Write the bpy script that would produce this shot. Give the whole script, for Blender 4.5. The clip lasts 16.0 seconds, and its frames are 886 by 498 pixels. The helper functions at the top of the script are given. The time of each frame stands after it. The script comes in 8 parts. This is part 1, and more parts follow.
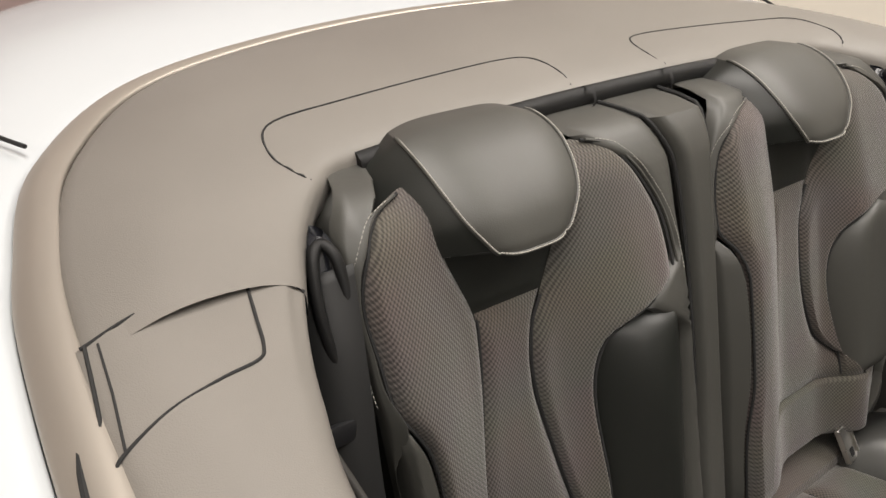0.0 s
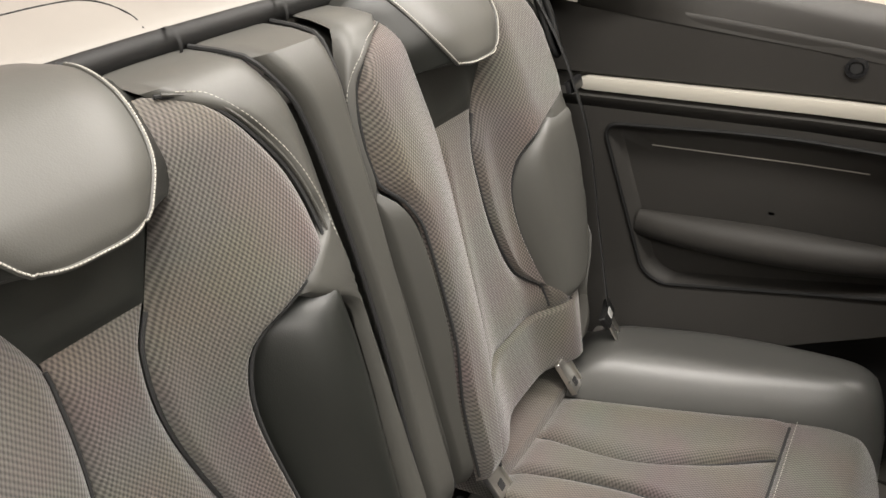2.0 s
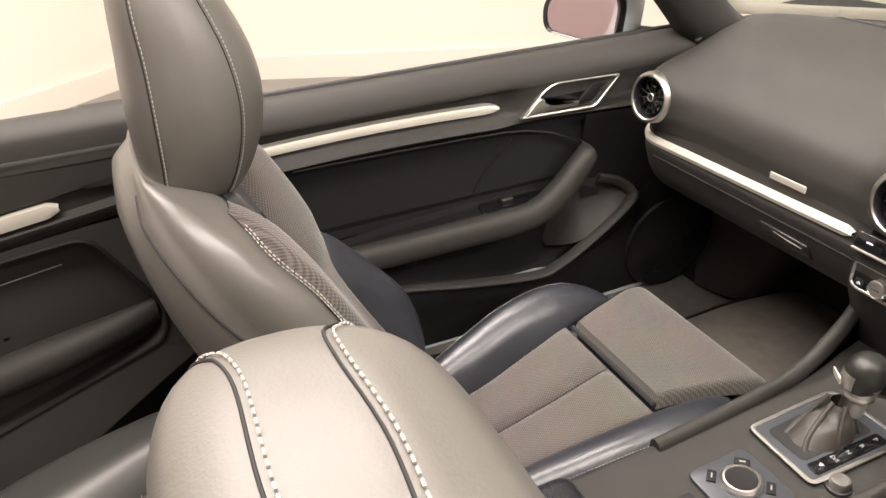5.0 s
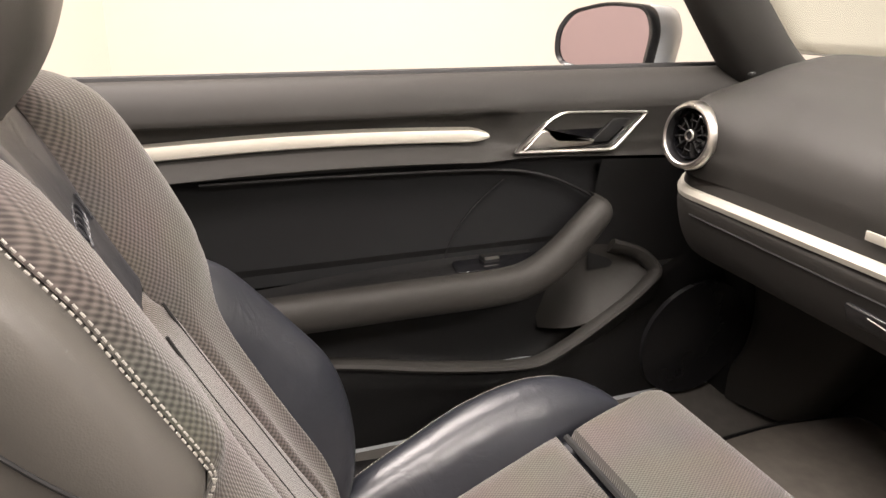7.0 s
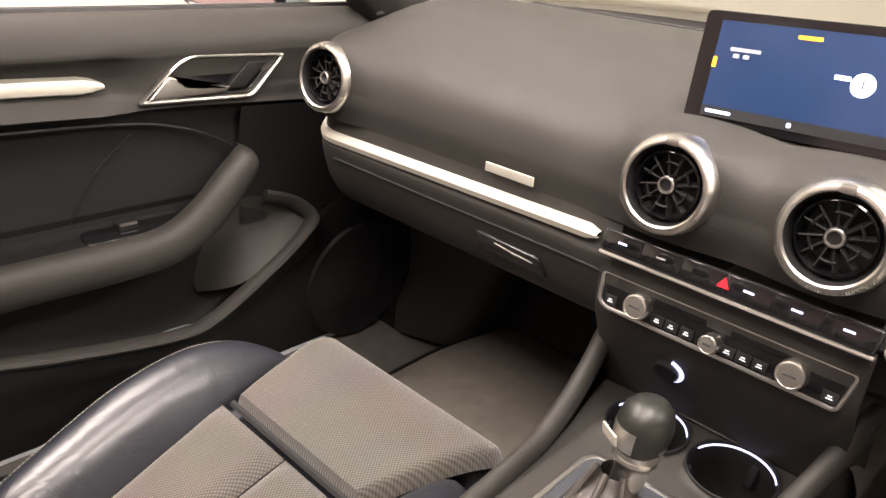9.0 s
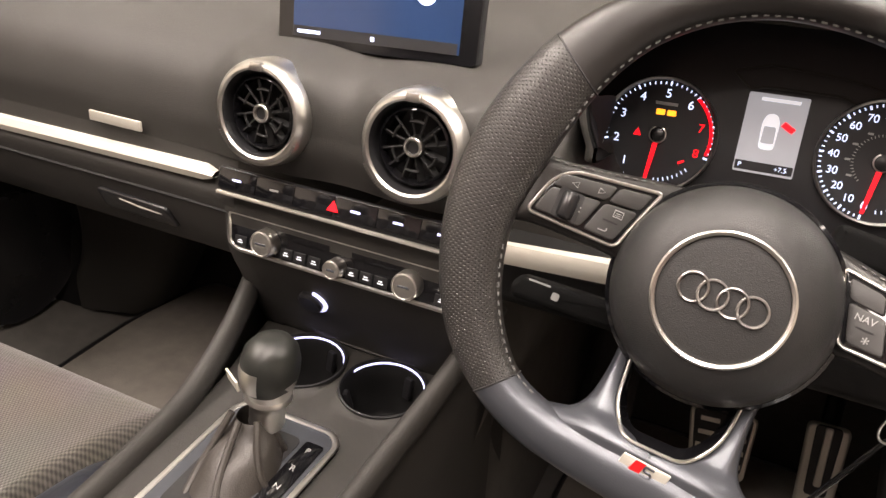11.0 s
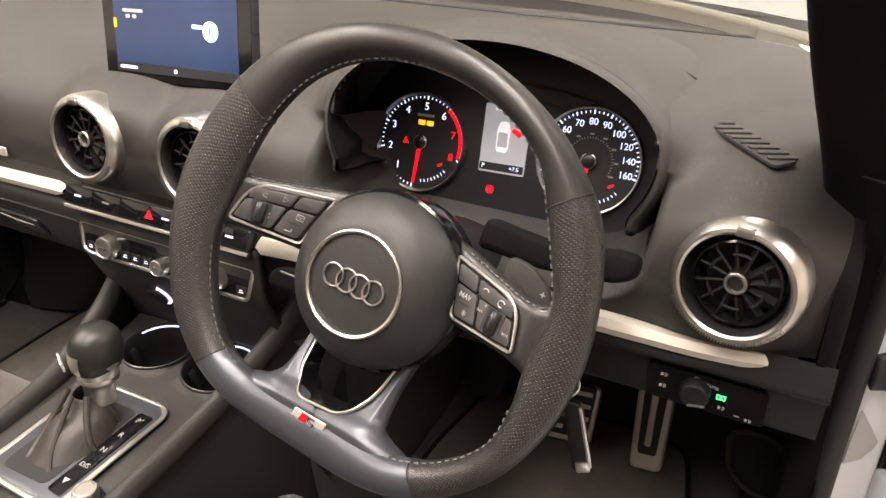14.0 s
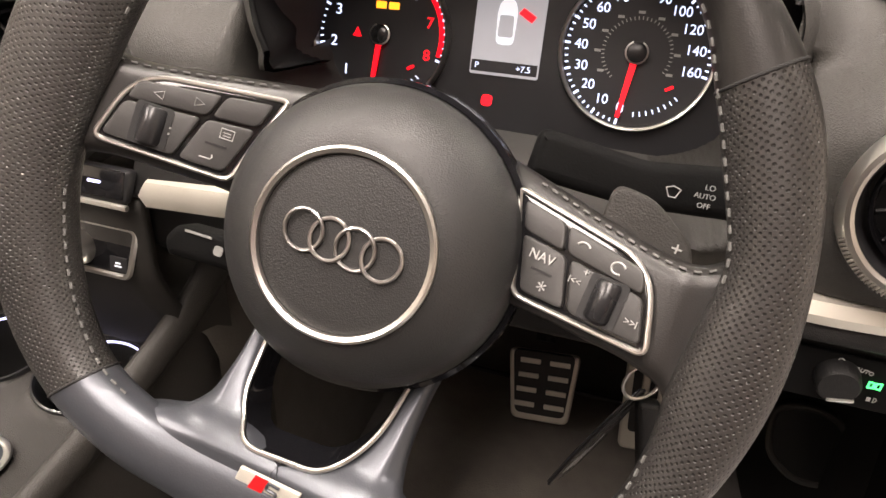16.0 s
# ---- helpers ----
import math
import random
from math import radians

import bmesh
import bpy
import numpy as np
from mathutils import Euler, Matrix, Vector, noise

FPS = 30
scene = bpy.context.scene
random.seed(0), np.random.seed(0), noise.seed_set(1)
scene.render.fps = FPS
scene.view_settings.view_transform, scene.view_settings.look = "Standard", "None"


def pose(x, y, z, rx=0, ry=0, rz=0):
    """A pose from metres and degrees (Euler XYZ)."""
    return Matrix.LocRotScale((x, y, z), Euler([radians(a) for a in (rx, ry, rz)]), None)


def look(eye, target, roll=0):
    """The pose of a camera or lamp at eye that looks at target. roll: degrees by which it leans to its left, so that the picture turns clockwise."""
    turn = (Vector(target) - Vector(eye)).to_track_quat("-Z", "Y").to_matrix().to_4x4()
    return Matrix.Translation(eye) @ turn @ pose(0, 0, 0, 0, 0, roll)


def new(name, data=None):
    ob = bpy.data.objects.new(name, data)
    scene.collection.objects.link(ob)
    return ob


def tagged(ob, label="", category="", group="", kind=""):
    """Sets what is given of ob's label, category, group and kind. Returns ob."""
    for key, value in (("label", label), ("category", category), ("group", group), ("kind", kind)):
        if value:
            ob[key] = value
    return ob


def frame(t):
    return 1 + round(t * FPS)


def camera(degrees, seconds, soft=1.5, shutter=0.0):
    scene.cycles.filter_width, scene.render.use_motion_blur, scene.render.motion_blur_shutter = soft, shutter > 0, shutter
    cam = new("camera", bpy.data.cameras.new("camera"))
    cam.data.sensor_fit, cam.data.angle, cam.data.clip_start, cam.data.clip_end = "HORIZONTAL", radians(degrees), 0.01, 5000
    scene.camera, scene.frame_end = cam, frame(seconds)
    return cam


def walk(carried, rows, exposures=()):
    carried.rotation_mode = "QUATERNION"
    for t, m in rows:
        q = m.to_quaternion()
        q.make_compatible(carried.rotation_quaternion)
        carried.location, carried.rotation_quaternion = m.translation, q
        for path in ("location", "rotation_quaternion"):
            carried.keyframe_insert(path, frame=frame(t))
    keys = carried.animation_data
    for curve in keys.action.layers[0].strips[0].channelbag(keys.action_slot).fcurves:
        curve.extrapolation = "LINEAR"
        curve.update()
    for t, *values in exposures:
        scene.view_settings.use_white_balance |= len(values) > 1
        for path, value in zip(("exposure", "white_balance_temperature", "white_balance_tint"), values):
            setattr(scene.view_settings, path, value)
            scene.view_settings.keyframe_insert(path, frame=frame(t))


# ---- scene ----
cam = camera(61.5, 16.0)
PATH = [
    (0, (0.739, -0.928, 1.287), (-0.303, -2.257, 0.215), 4.0),
    (0.5, (0.683, -0.938, 1.285), (-0.489, -2.204, 0.273), 3.6),
    (1, (0.606, -0.946, 1.271), (-0.714, -2.066, 0.27), 3.7),
    (1.5, (0.545, -0.948, 1.223), (-0.849, -1.922, 0.171), 3.9),
    (2, (0.525, -0.944, 1.2), (-0.923, -1.783, 0.105), 3.9),
    (2.5, (0.539, -0.951, 1.21), (-1.06, -1.527, 0.155), 5.5),
    (3, (0.555, -1.002, 1.259), (-1.193, -1.09, 0.29), 3.6),
    (3.5, (0.553, -1.012, 1.273), (-1.17, -0.681, 0.312), 0.2),
    (4, (0.547, -0.946, 1.285), (-1.094, -0.348, 0.311), -1.8),
    (4.1, (0.534, -0.936, 1.294), (-1.08, -0.297, 0.301), -1.9),
    (4.5, (0.53, -0.856, 1.285), (-1.069, -0.175, 0.295), -2.9),
    (4.7, (0.515, -0.81, 1.279), (-1.09, -0.142, 0.29), -3.0),
    (5.4, (0.52, -0.655, 1.29), (-1.17, -0.02, 0.32), -4.0),
    (6.1, (0.405, -0.565, 1.17), (-1.36, 0.03, 0.35), -2.0),
    (6.8, (0.264, -0.57, 1.044), (-1.49, 0.091, 0.345), 1.7),
    (7, (0.257, -0.57, 1.049), (-1.473, 0.125, 0.324), 1.7),
    (7.5, (0.247, -0.572, 1.043), (-1.396, 0.263, 0.265), 1.8),
    (8, (0.235, -0.55, 1.042), (-1.288, 0.46, 0.23), 2.6),
    (8.5, (0.238, -0.521, 1.043), (-1.151, 0.669, 0.235), 3.8),
    (9, (0.25, -0.5, 1.04), (-0.984, 0.85, 0.232), 5.0),
    (9.2, (0.256, -0.495, 1.036), (-0.917, 0.909, 0.228), 5.4),
    (11.3, (0.393, -0.359, 1.031), (-0.233, 1.304, 0.113), 4.8),
    (11.5, (0.418, -0.34, 1.025), (-0.174, 1.33, 0.097), 5.1),
    (12, (0.487, -0.331, 1.038), (-0.113, 1.322, 0.085), 4.5),
    (12.5, (0.601, -0.349, 1.072), (-0.117, 1.255, 0.119), 2.6),
    (13, (0.692, -0.362, 1.079), (-0.11, 1.212, 0.142), 1.5),
    (13.5, (0.715, -0.368, 1.093), (-0.105, 1.204, 0.168), 1.1),
    (14, (0.63, -0.374, 1.103), (-0.144, 1.215, 0.168), 0.9),
    (14.5, (0.564, -0.354, 1.07), (-0.122, 1.256, 0.102), 1.2),
    (15, (0.528, -0.289, 1.034), (-0.043, 1.344, 0.031), 2.2),
    (15.5, (0.474, -0.218, 0.971), (0.006, 1.433, -0.056), 3.7),
    (16, (0.47, -0.217, 0.979), (0.025, 1.439, -0.05), 3.8),
]
walk(cam, [(t, look(eye, target, roll)) for t, eye, target, roll in PATH], exposures=[(0.0, -0.70, 6350, 9), (0.5, -0.68, 6250, 7), (1.5, -0.22, 6250, 7), (2.5, 0.45, 6450, 10), (3.5, 0.55, 6550, 11), (4.5, 0.22, 6600, 13), (7.0, 0.32, 6550, 15), (8.0, 0.50, 6650, 16), (9.2, 0.51, 6750, 17), (11.3, 0.25, 6800, 17), (14.0, 0.25, 6800, 16), (16.0, 0.38, 6800, 17)])

# ---- light ----
world = bpy.data.worlds.new("world")
scene.world = world
world.use_nodes = True
world.node_tree.nodes["Background"].inputs[0].default_value = (1.0, 0.93, 0.82, 1)
world.node_tree.nodes["Background"].inputs[1].default_value = 0.05
scene.view_settings.exposure = 0.0


def ceiling_lamp(x, y, sx, sy, watts, turn=0.0):
    data = bpy.data.lights.new("ceiling_light_panel", "AREA")
    data.shape, data.size, data.size_y, data.energy = "RECTANGLE", sx, sy, watts
    data.color = (1.0, 0.92, 0.845)
    lamp = new("ceiling_light_panel", data)
    lamp.matrix_basis = pose(x, y, 2.98, 0, 0, turn)


ceiling_lamp(-1.5, -0.9, 0.6, 2.6, 145)
ceiling_lamp(0.5, -0.95, 0.6, 2.6, 120)
ceiling_lamp(2.5, 1.0, 0.6, 2.6, 135)
ceiling_lamp(0.6, 4.0, 0.5, 2.0, 30)


# ---- materials ----
def shader(name):
    m = bpy.data.materials.new(name)
    m.use_nodes = True
    return m, m.node_tree.nodes, m.node_tree.links, m.node_tree.nodes["Principled BSDF"]


def surface(name, rgb, rough=0.5, metal=0.0, vary=0.12, big=6.0, grain=0.0, grain_size=900.0, cells=False, coat=0.0, emit=0.0, specular=0.5, stretch=None, crease=0.0):
    """Base colour with cloudy wear at a large scale, roughness variation, and a fine relief."""
    m, nodes, links, bsdf = shader(name)
    bsdf.inputs["Metallic"].default_value = metal
    bsdf.inputs["Specular IOR Level"].default_value = specular
    bsdf.inputs["Coat Weight"].default_value = coat
    co = nodes.new("ShaderNodeTexCoord")
    src = co.outputs["Object"]
    if stretch:
        mp = nodes.new("ShaderNodeMapping")
        mp.inputs["Scale"].default_value = stretch
        links.new(src, mp.inputs["Vector"])
        src = mp.outputs["Vector"]
    cloud = nodes.new("ShaderNodeTexNoise")
    cloud.inputs["Scale"].default_value, cloud.inputs["Detail"].default_value = big, 5
    links.new(src, cloud.inputs["Vector"])
    mix = nodes.new("ShaderNodeMix")
    mix.data_type = "RGBA"
    mix.inputs[6].default_value = (*[c * (1 - vary) for c in rgb], 1)
    mix.inputs[7].default_value = (*[min(1, c * (1 + vary)) for c in rgb], 1)
    links.new(cloud.outputs["Fac"], mix.inputs[0])
    links.new(mix.outputs[2], bsdf.inputs["Base Color"])
    rr = nodes.new("ShaderNodeMapRange")
    rr.inputs[3].default_value, rr.inputs[4].default_value = max(0, rough - 0.07), min(1, rough + 0.07)
    links.new(cloud.outputs["Fac"], rr.inputs[0])
    links.new(rr.outputs[0], bsdf.inputs["Roughness"])
    if grain:
        fine = nodes.new("ShaderNodeTexVoronoi" if cells else "ShaderNodeTexNoise")
        fine.inputs["Scale"].default_value = grain_size
        links.new(src, fine.inputs["Vector"])
        bump = nodes.new("ShaderNodeBump")
        bump.inputs["Strength"].default_value, bump.inputs["Distance"].default_value = grain, 0.0006
        links.new(fine.outputs[0], bump.inputs["Height"])
        links.new(bump.outputs[0], bsdf.inputs["Normal"])
        if crease:
            fold = nodes.new("ShaderNodeTexNoise")
            fold.inputs["Scale"].default_value, fold.inputs["Detail"].default_value, fold.inputs["Distortion"].default_value = 22, 3, 1.5
            links.new(src, fold.inputs["Vector"])
            bend = nodes.new("ShaderNodeBump")
            bend.inputs["Strength"].default_value, bend.inputs["Distance"].default_value = crease, 0.006
            links.new(fold.outputs[0], bend.inputs["Height"])
            links.new(bend.outputs[0], bump.inputs["Normal"])
    if emit:
        bsdf.inputs["Emission Color"].default_value = (*rgb, 1)
        bsdf.inputs["Emission Strength"].default_value = emit
    return m


def ribbed(name, rgb, rgb2, axis, period=0.0060, along=0.0043):
    """Woven seat cloth: staggered rows of small raised knobs."""
    m, nodes, links, bsdf = shader(name)
    bsdf.inputs["Roughness"].default_value = 0.85
    bsdf.inputs["Sheen Weight"].default_value = 0.25
    co = nodes.new("ShaderNodeTexCoord")
    sep = nodes.new("ShaderNodeSeparateXYZ")
    links.new(co.outputs["Object"], sep.inputs[0])

    def wave(out, step, phase=None):
        mul = nodes.new("ShaderNodeMath")
        mul.operation = "MULTIPLY"
        mul.inputs[1].default_value = 2 * math.pi / step
        links.new(out, mul.inputs[0])
        last = mul.outputs[0]
        if phase:
            add = nodes.new("ShaderNodeMath")
            links.new(last, add.inputs[0])
            links.new(phase, add.inputs[1])
            last = add.outputs[0]
        sine = nodes.new("ShaderNodeMath")
        sine.operation = "SINE"
        links.new(last, sine.inputs[0])
        return sine.outputs[0], mul.outputs[0]

    rib, _ = wave(sep.outputs[axis], period)
    bead, _ = wave(sep.outputs["X"], along)
    mixed = nodes.new("ShaderNodeMath")
    mixed.operation = "MULTIPLY"
    links.new(bead, mixed.inputs[0])
    links.new(rib, mixed.inputs[1])
    rng = nodes.new("ShaderNodeMapRange")
    rng.inputs[1].default_value, rng.inputs[2].default_value = -0.8, 0.8
    links.new(mixed.outputs[0], rng.inputs[0])
    cloud = nodes.new("ShaderNodeTexNoise")
    cloud.inputs["Scale"].default_value = 9
    links.new(co.outputs["Object"], cloud.inputs["Vector"])
    mix = nodes.new("ShaderNodeMix")
    mix.data_type = "RGBA"
    mix.inputs[6].default_value, mix.inputs[7].default_value = (*rgb2, 1), (*rgb, 1)
    links.new(rng.outputs[0], mix.inputs[0])
    tone = nodes.new("ShaderNodeMix")
    tone.data_type, tone.blend_type = "RGBA", "MULTIPLY"
    tone.inputs[0].default_value = 0.35
    links.new(mix.outputs[2], tone.inputs[6])
    links.new(cloud.outputs["Color"], tone.inputs[7])
    links.new(tone.outputs[2], bsdf.inputs["Base Color"])
    bump = nodes.new("ShaderNodeBump")
    bump.inputs["Strength"].default_value, bump.inputs["Distance"].default_value = 0.6, 0.0008
    links.new(rng.outputs[0], bump.inputs["Height"])
    links.new(bump.outputs[0], bsdf.inputs["Normal"])
    return m


LEATHER_FRONT = surface("taupe_leather", (0.094, 0.089, 0.079), 0.42, grain=0.12, grain_size=700, cells=True, vary=0.10, specular=0.7, crease=0.06)
GAITER = surface("brown_black_gaiter_leather", (0.034, 0.030, 0.026), 0.45, grain=0.2, grain_size=700, cells=True, crease=0.15)
# Black for the gear knob; on the rear seats, grey leather in shade.
LEATHER_BLACK_SHADE = surface("black_and_shaded_leather", (0.015, 0.016, 0.014), 0.40, grain=0.12, grain_size=700, cells=True)
LEATHER = surface("grey_leather", (0.056, 0.055, 0.049), 0.47, grain=0.12, grain_size=700, cells=True, vary=0.12, specular=0.6, crease=0.05)
LEATHER_SHEEN = surface("polished_grey_leather", (0.060, 0.060, 0.056), 0.40, grain=0.10, grain_size=600, cells=True, vary=0.12, specular=0.75, crease=0.04)
LEATHER_DARK = surface("black_leather", (0.013, 0.014, 0.018), 0.26, specular=0.7, grain=0.15, grain_size=650, cells=True, crease=0.12)
BOLSTER = surface("glossy_blue_black_leather", (0.020, 0.022, 0.028), 0.36, specular=0.75, grain=0.05, grain_size=420, cells=True, vary=0.10, crease=0.22)
INSERT = surface("black_door_cloth", (0.0075, 0.0080, 0.0085), 0.75, specular=0.25, grain=0.3, grain_size=900)
CLOTH_BACK = ribbed("ribbed_cloth_back", (0.125, 0.109, 0.093), (0.033, 0.028, 0.024), "Z")
CLOTH_SEAT = ribbed("ribbed_cloth_cushion", (0.125, 0.109, 0.093), (0.033, 0.028, 0.024), "Y")
THREAD = surface("pale_stitching", (0.36, 0.345, 0.31), 0.7, grain=0.2)
SEAM = surface("dark_seam", (0.012, 0.012, 0.012), 0.8)
SOFT = surface("soft_dash_plastic", (0.026, 0.0245, 0.022), 0.6, specular=0.35, grain=0.35, grain_size=1100, cells=True)
TRIM = surface("black_trim_plastic", (0.009, 0.009, 0.009), 0.5, specular=0.28, grain=0.3, grain_size=1200, cells=True)
TRIM_SMOOTH = surface("smooth_black_plastic", (0.014, 0.014, 0.015), 0.28, grain=0.05)
GLOSS = surface("gloss_black", (0.006, 0.006, 0.007), 0.08, vary=0.05)
DECK = surface("tonneau_plastic", (0.180, 0.167, 0.150), 0.50, grain=0.3, grain_size=1000, cells=True)
ALU = surface("brushed_aluminium", (0.62, 0.595, 0.52), 0.42, 0.45, vary=0.04, grain=0.12, grain_size=300, stretch=(0.02, 1, 1))
CHROME = surface("satin_chrome", (0.66, 0.645, 0.61), 0.30, 1.0, vary=0.03)
RAIL = surface("anodised_rail", (0.40, 0.365, 0.32), 0.42, 0.55, vary=0.06)
GREY_METAL = surface("dark_satin_spoke", (0.080, 0.086, 0.098), 0.34, 0.55, vary=0.08, grain=0.1)
WHITE_PAINT = surface("white_car_paint", (0.53, 0.56, 0.58), 0.22, vary=0.02, coat=0.6)
# The one carpet made paler, to imitate light reaching the front mats.
MAT_PILE_LIT = surface("lit_grey_brown_mat_pile", (0.135, 0.122, 0.105), 0.95, grain=1.0, grain_size=420, vary=0.3, big=40)
CARPET = surface("dark_grey_carpet", (0.085, 0.080, 0.072), 0.95, grain=1.0, grain_size=420, vary=0.3, big=40)
PILLAR = surface("matt_black_pillar_trim", (0.0045, 0.0045, 0.0045), 0.8, specular=0.1, grain=0.2, grain_size=900)
RUBBER = surface("black_rubber", (0.012, 0.012, 0.012), 0.6)
WALL = surface("cream_wall_paint", (0.84, 0.79, 0.70), 0.85, vary=0.02, big=1.5, grain=0.1, grain_size=80)
WALL_ROSE = surface("rose_brown_wall", (0.36, 0.27, 0.26), 0.6, vary=0.06, big=2.0)
FLOOR = surface("grey_floor", (0.26, 0.245, 0.23), 0.4, vary=0.2, big=3.0, grain=0.2, grain_size=60)
CEILING = surface("white_ceiling", (0.8, 0.78, 0.74), 0.9, vary=0.02)
WHITE_TRIM = surface("white_skirting", (0.80, 0.76, 0.68), 0.45, vary=0.02)
RED = surface("red_enamel", (0.55, 0.012, 0.015), 0.3)
SILVER_PRINT = surface("silver_print", (0.34, 0.34, 0.33), 0.4)
GLOW_WHITE = surface("white_dial_print", (0.62, 0.72, 1.0), 0.5, emit=1.35, vary=0.0)
GLOW_RED = surface("red_dial_light", (1.0, 0.004, 0.012), 0.5, emit=1.2, vary=0.0)
GLOW_AMBER = surface("amber_warning_light", (1.0, 0.38, 0.02), 0.5, emit=1.6, vary=0.0)
GLOW_GREEN = surface("green_lamp", (0.05, 1.0, 0.25), 0.5, emit=1.6, vary=0.0)
GLOW_BLUE = surface("cold_white_ring_light", (0.60, 0.62, 1.0), 0.5, emit=1.4, vary=0.0)
SCREEN_BLUE = surface("blue_screen", (0.013, 0.030, 0.080), 0.15, emit=0.42, vary=0.25, big=14)
SCREEN_GREY = surface("grey_display", (0.30, 0.31, 0.33), 0.2, emit=0.7, vary=0.25, big=25)
SCREEN_PALE = surface("pale_display_drawing", (0.62, 0.64, 0.68), 0.3, emit=0.8, vary=0.1, big=60)
DIAL = surface("black_dial", (0.010, 0.010, 0.012), 0.5)

GLASS, _n, _l, _b = shader("tinted_glass")
_b.inputs["Base Color"].default_value = (0.90, 0.97, 0.94, 1)
_b.inputs["Roughness"].default_value, _b.inputs["Transmission Weight"].default_value, _b.inputs["IOR"].default_value = 0.0, 1.0, 1.45
MIRROR = surface("mirror_glass", (0.86, 0.84, 0.86), 0.02, 1.0, vary=0.0)


# ---- building helpers ----
def thing(name, label, category, at=(0, 0, 0), group="", kind=""):
    ob = new(name)
    ob.empty_display_size = 0.05
    ob.matrix_basis = Matrix.Translation(at)
    return tagged(ob, label, category, group, kind)


def part(name, bm, material, parent=None, label="", sharp=38, solid=0.0):
    """Links a bmesh in world coordinates as one mesh object under a thing or a part."""
    bmesh.ops.recalc_face_normals(bm, faces=bm.faces)
    for f in bm.faces:
        f.smooth = True
    me = bpy.data.meshes.new(name)
    bm.to_mesh(me)
    bm.free()
    me.set_sharp_from_angle(angle=radians(sharp))
    me.materials.append(material)
    ob = new(name, me)
    if parent:
        ob.parent = parent
        if parent.data is None:
            ob.matrix_parent_inverse = parent.matrix_basis.inverted()
    if label:
        tagged(ob, label)
    if solid:
        mod = ob.modifiers.new("thickness", "SOLIDIFY")
        mod.thickness, mod.offset = abs(solid), -1 if solid > 0 else 1
    return ob


def smooth_line(points, n=24, closed=False):
    """A Catmull-Rom curve through the points."""
    p = np.array(points, float)
    k = len(p)
    if closed:
        q = np.vstack([p[-1:], p, p[:2]])
        spans = k
    else:
        q = np.vstack([2 * p[0] - p[1], p, 2 * p[-1] - p[-2]])
        spans = k - 1
    out = []
    total = n if closed else n - 1
    for i in range(n):
        s = i * spans / total
        j = min(int(s), spans - 1)
        t = s - j
        a, b, c, d = q[j], q[j + 1], q[j + 2], q[j + 3]
        out.append(0.5 * (2 * b + (c - a) * t + (2 * a - 5 * b + 4 * c - d) * t * t + (3 * b - a - 3 * c + d) * t ** 3))
    return np.array(out)


def sheet(rows, around=False, loop=False):
    """A bmesh of quads from a grid of points."""
    g = np.asarray(rows, float)
    n, m = g.shape[:2]
    bm = bmesh.new()
    v = [[bm.verts.new(p) for p in row] for row in g]
    for i in range(n if loop else n - 1):
        for j in range(m if around else m - 1):
            a, b, c, d = v[i][j], v[(i + 1) % n][j], v[(i + 1) % n][(j + 1) % m], v[i][(j + 1) % m]
            bm.faces.new((a, b, c, d))
    return bm


def loft(sections, n=24, m=32, around=False):
    """A smooth surface through section curves, each given by a few points."""
    cur = [smooth_line(s, m, around) for s in sections]
    cols = [smooth_line([c[j] for c in cur], n) for j in range(m)]
    return sheet(np.array(cols).transpose(1, 0, 2), around)


def tube(path, r, sides=8, closed=False, flat=1.0, taper=None):
    p = np.array(path, float)
    n = len(p)
    tan = np.roll(p, -1, 0) - np.roll(p, 1, 0) if closed else np.gradient(p, axis=0)
    tan /= np.linalg.norm(tan, axis=1)[:, None] + 1e-12
    up = np.array([0, 0, 1.0]) if abs(tan[0][2]) < 0.9 else np.array([0, 1.0, 0])
    side = np.cross(tan[0], up)
    rows = []
    for i in range(n):
        side = side - tan[i] * (side @ tan[i])
        side /= np.linalg.norm(side)
        nor = np.cross(side, tan[i])
        rr = r * (taper(i / max(1, n - 1)) if taper else 1)
        rows.append([p[i] + rr * (math.cos(a) * side + flat * math.sin(a) * nor) for a in np.linspace(0, 2 * math.pi, sides, endpoint=False)])
    bm = sheet(rows, True, closed)
    if not closed:
        bm.verts.ensure_lookup_table()
        bm.faces.new([bm.verts[j] for j in range(sides)])
        bm.faces.new([bm.verts[(n - 1) * sides + j] for j in range(sides)])
    return bm


def box(size, m, r=0.004, seg=2):
    bm = bmesh.new()
    bmesh.ops.create_cube(bm, size=1.0)
    bmesh.ops.scale(bm, vec=size, verts=bm.verts)
    if r:
        bmesh.ops.bevel(bm, geom=list(bm.edges), offset=min(r, 0.45 * min(size)), segments=seg, profile=0.6, affect="EDGES", clamp_overlap=True)
    bmesh.ops.transform(bm, matrix=m, verts=bm.verts)
    return bm


def lathe(profile, m, n=40):
    """Turns (radius, height) pairs round the local z axis."""
    rows = [[(max(r, 1e-5) * math.cos(a), max(r, 1e-5) * math.sin(a), h) for a in np.linspace(0, 2 * math.pi, n, endpoint=False)] for r, h in profile]
    bm = sheet(rows, True)
    bmesh.ops.remove_doubles(bm, verts=bm.verts, dist=4e-5)
    bmesh.ops.transform(bm, matrix=m, verts=bm.verts)
    return bm


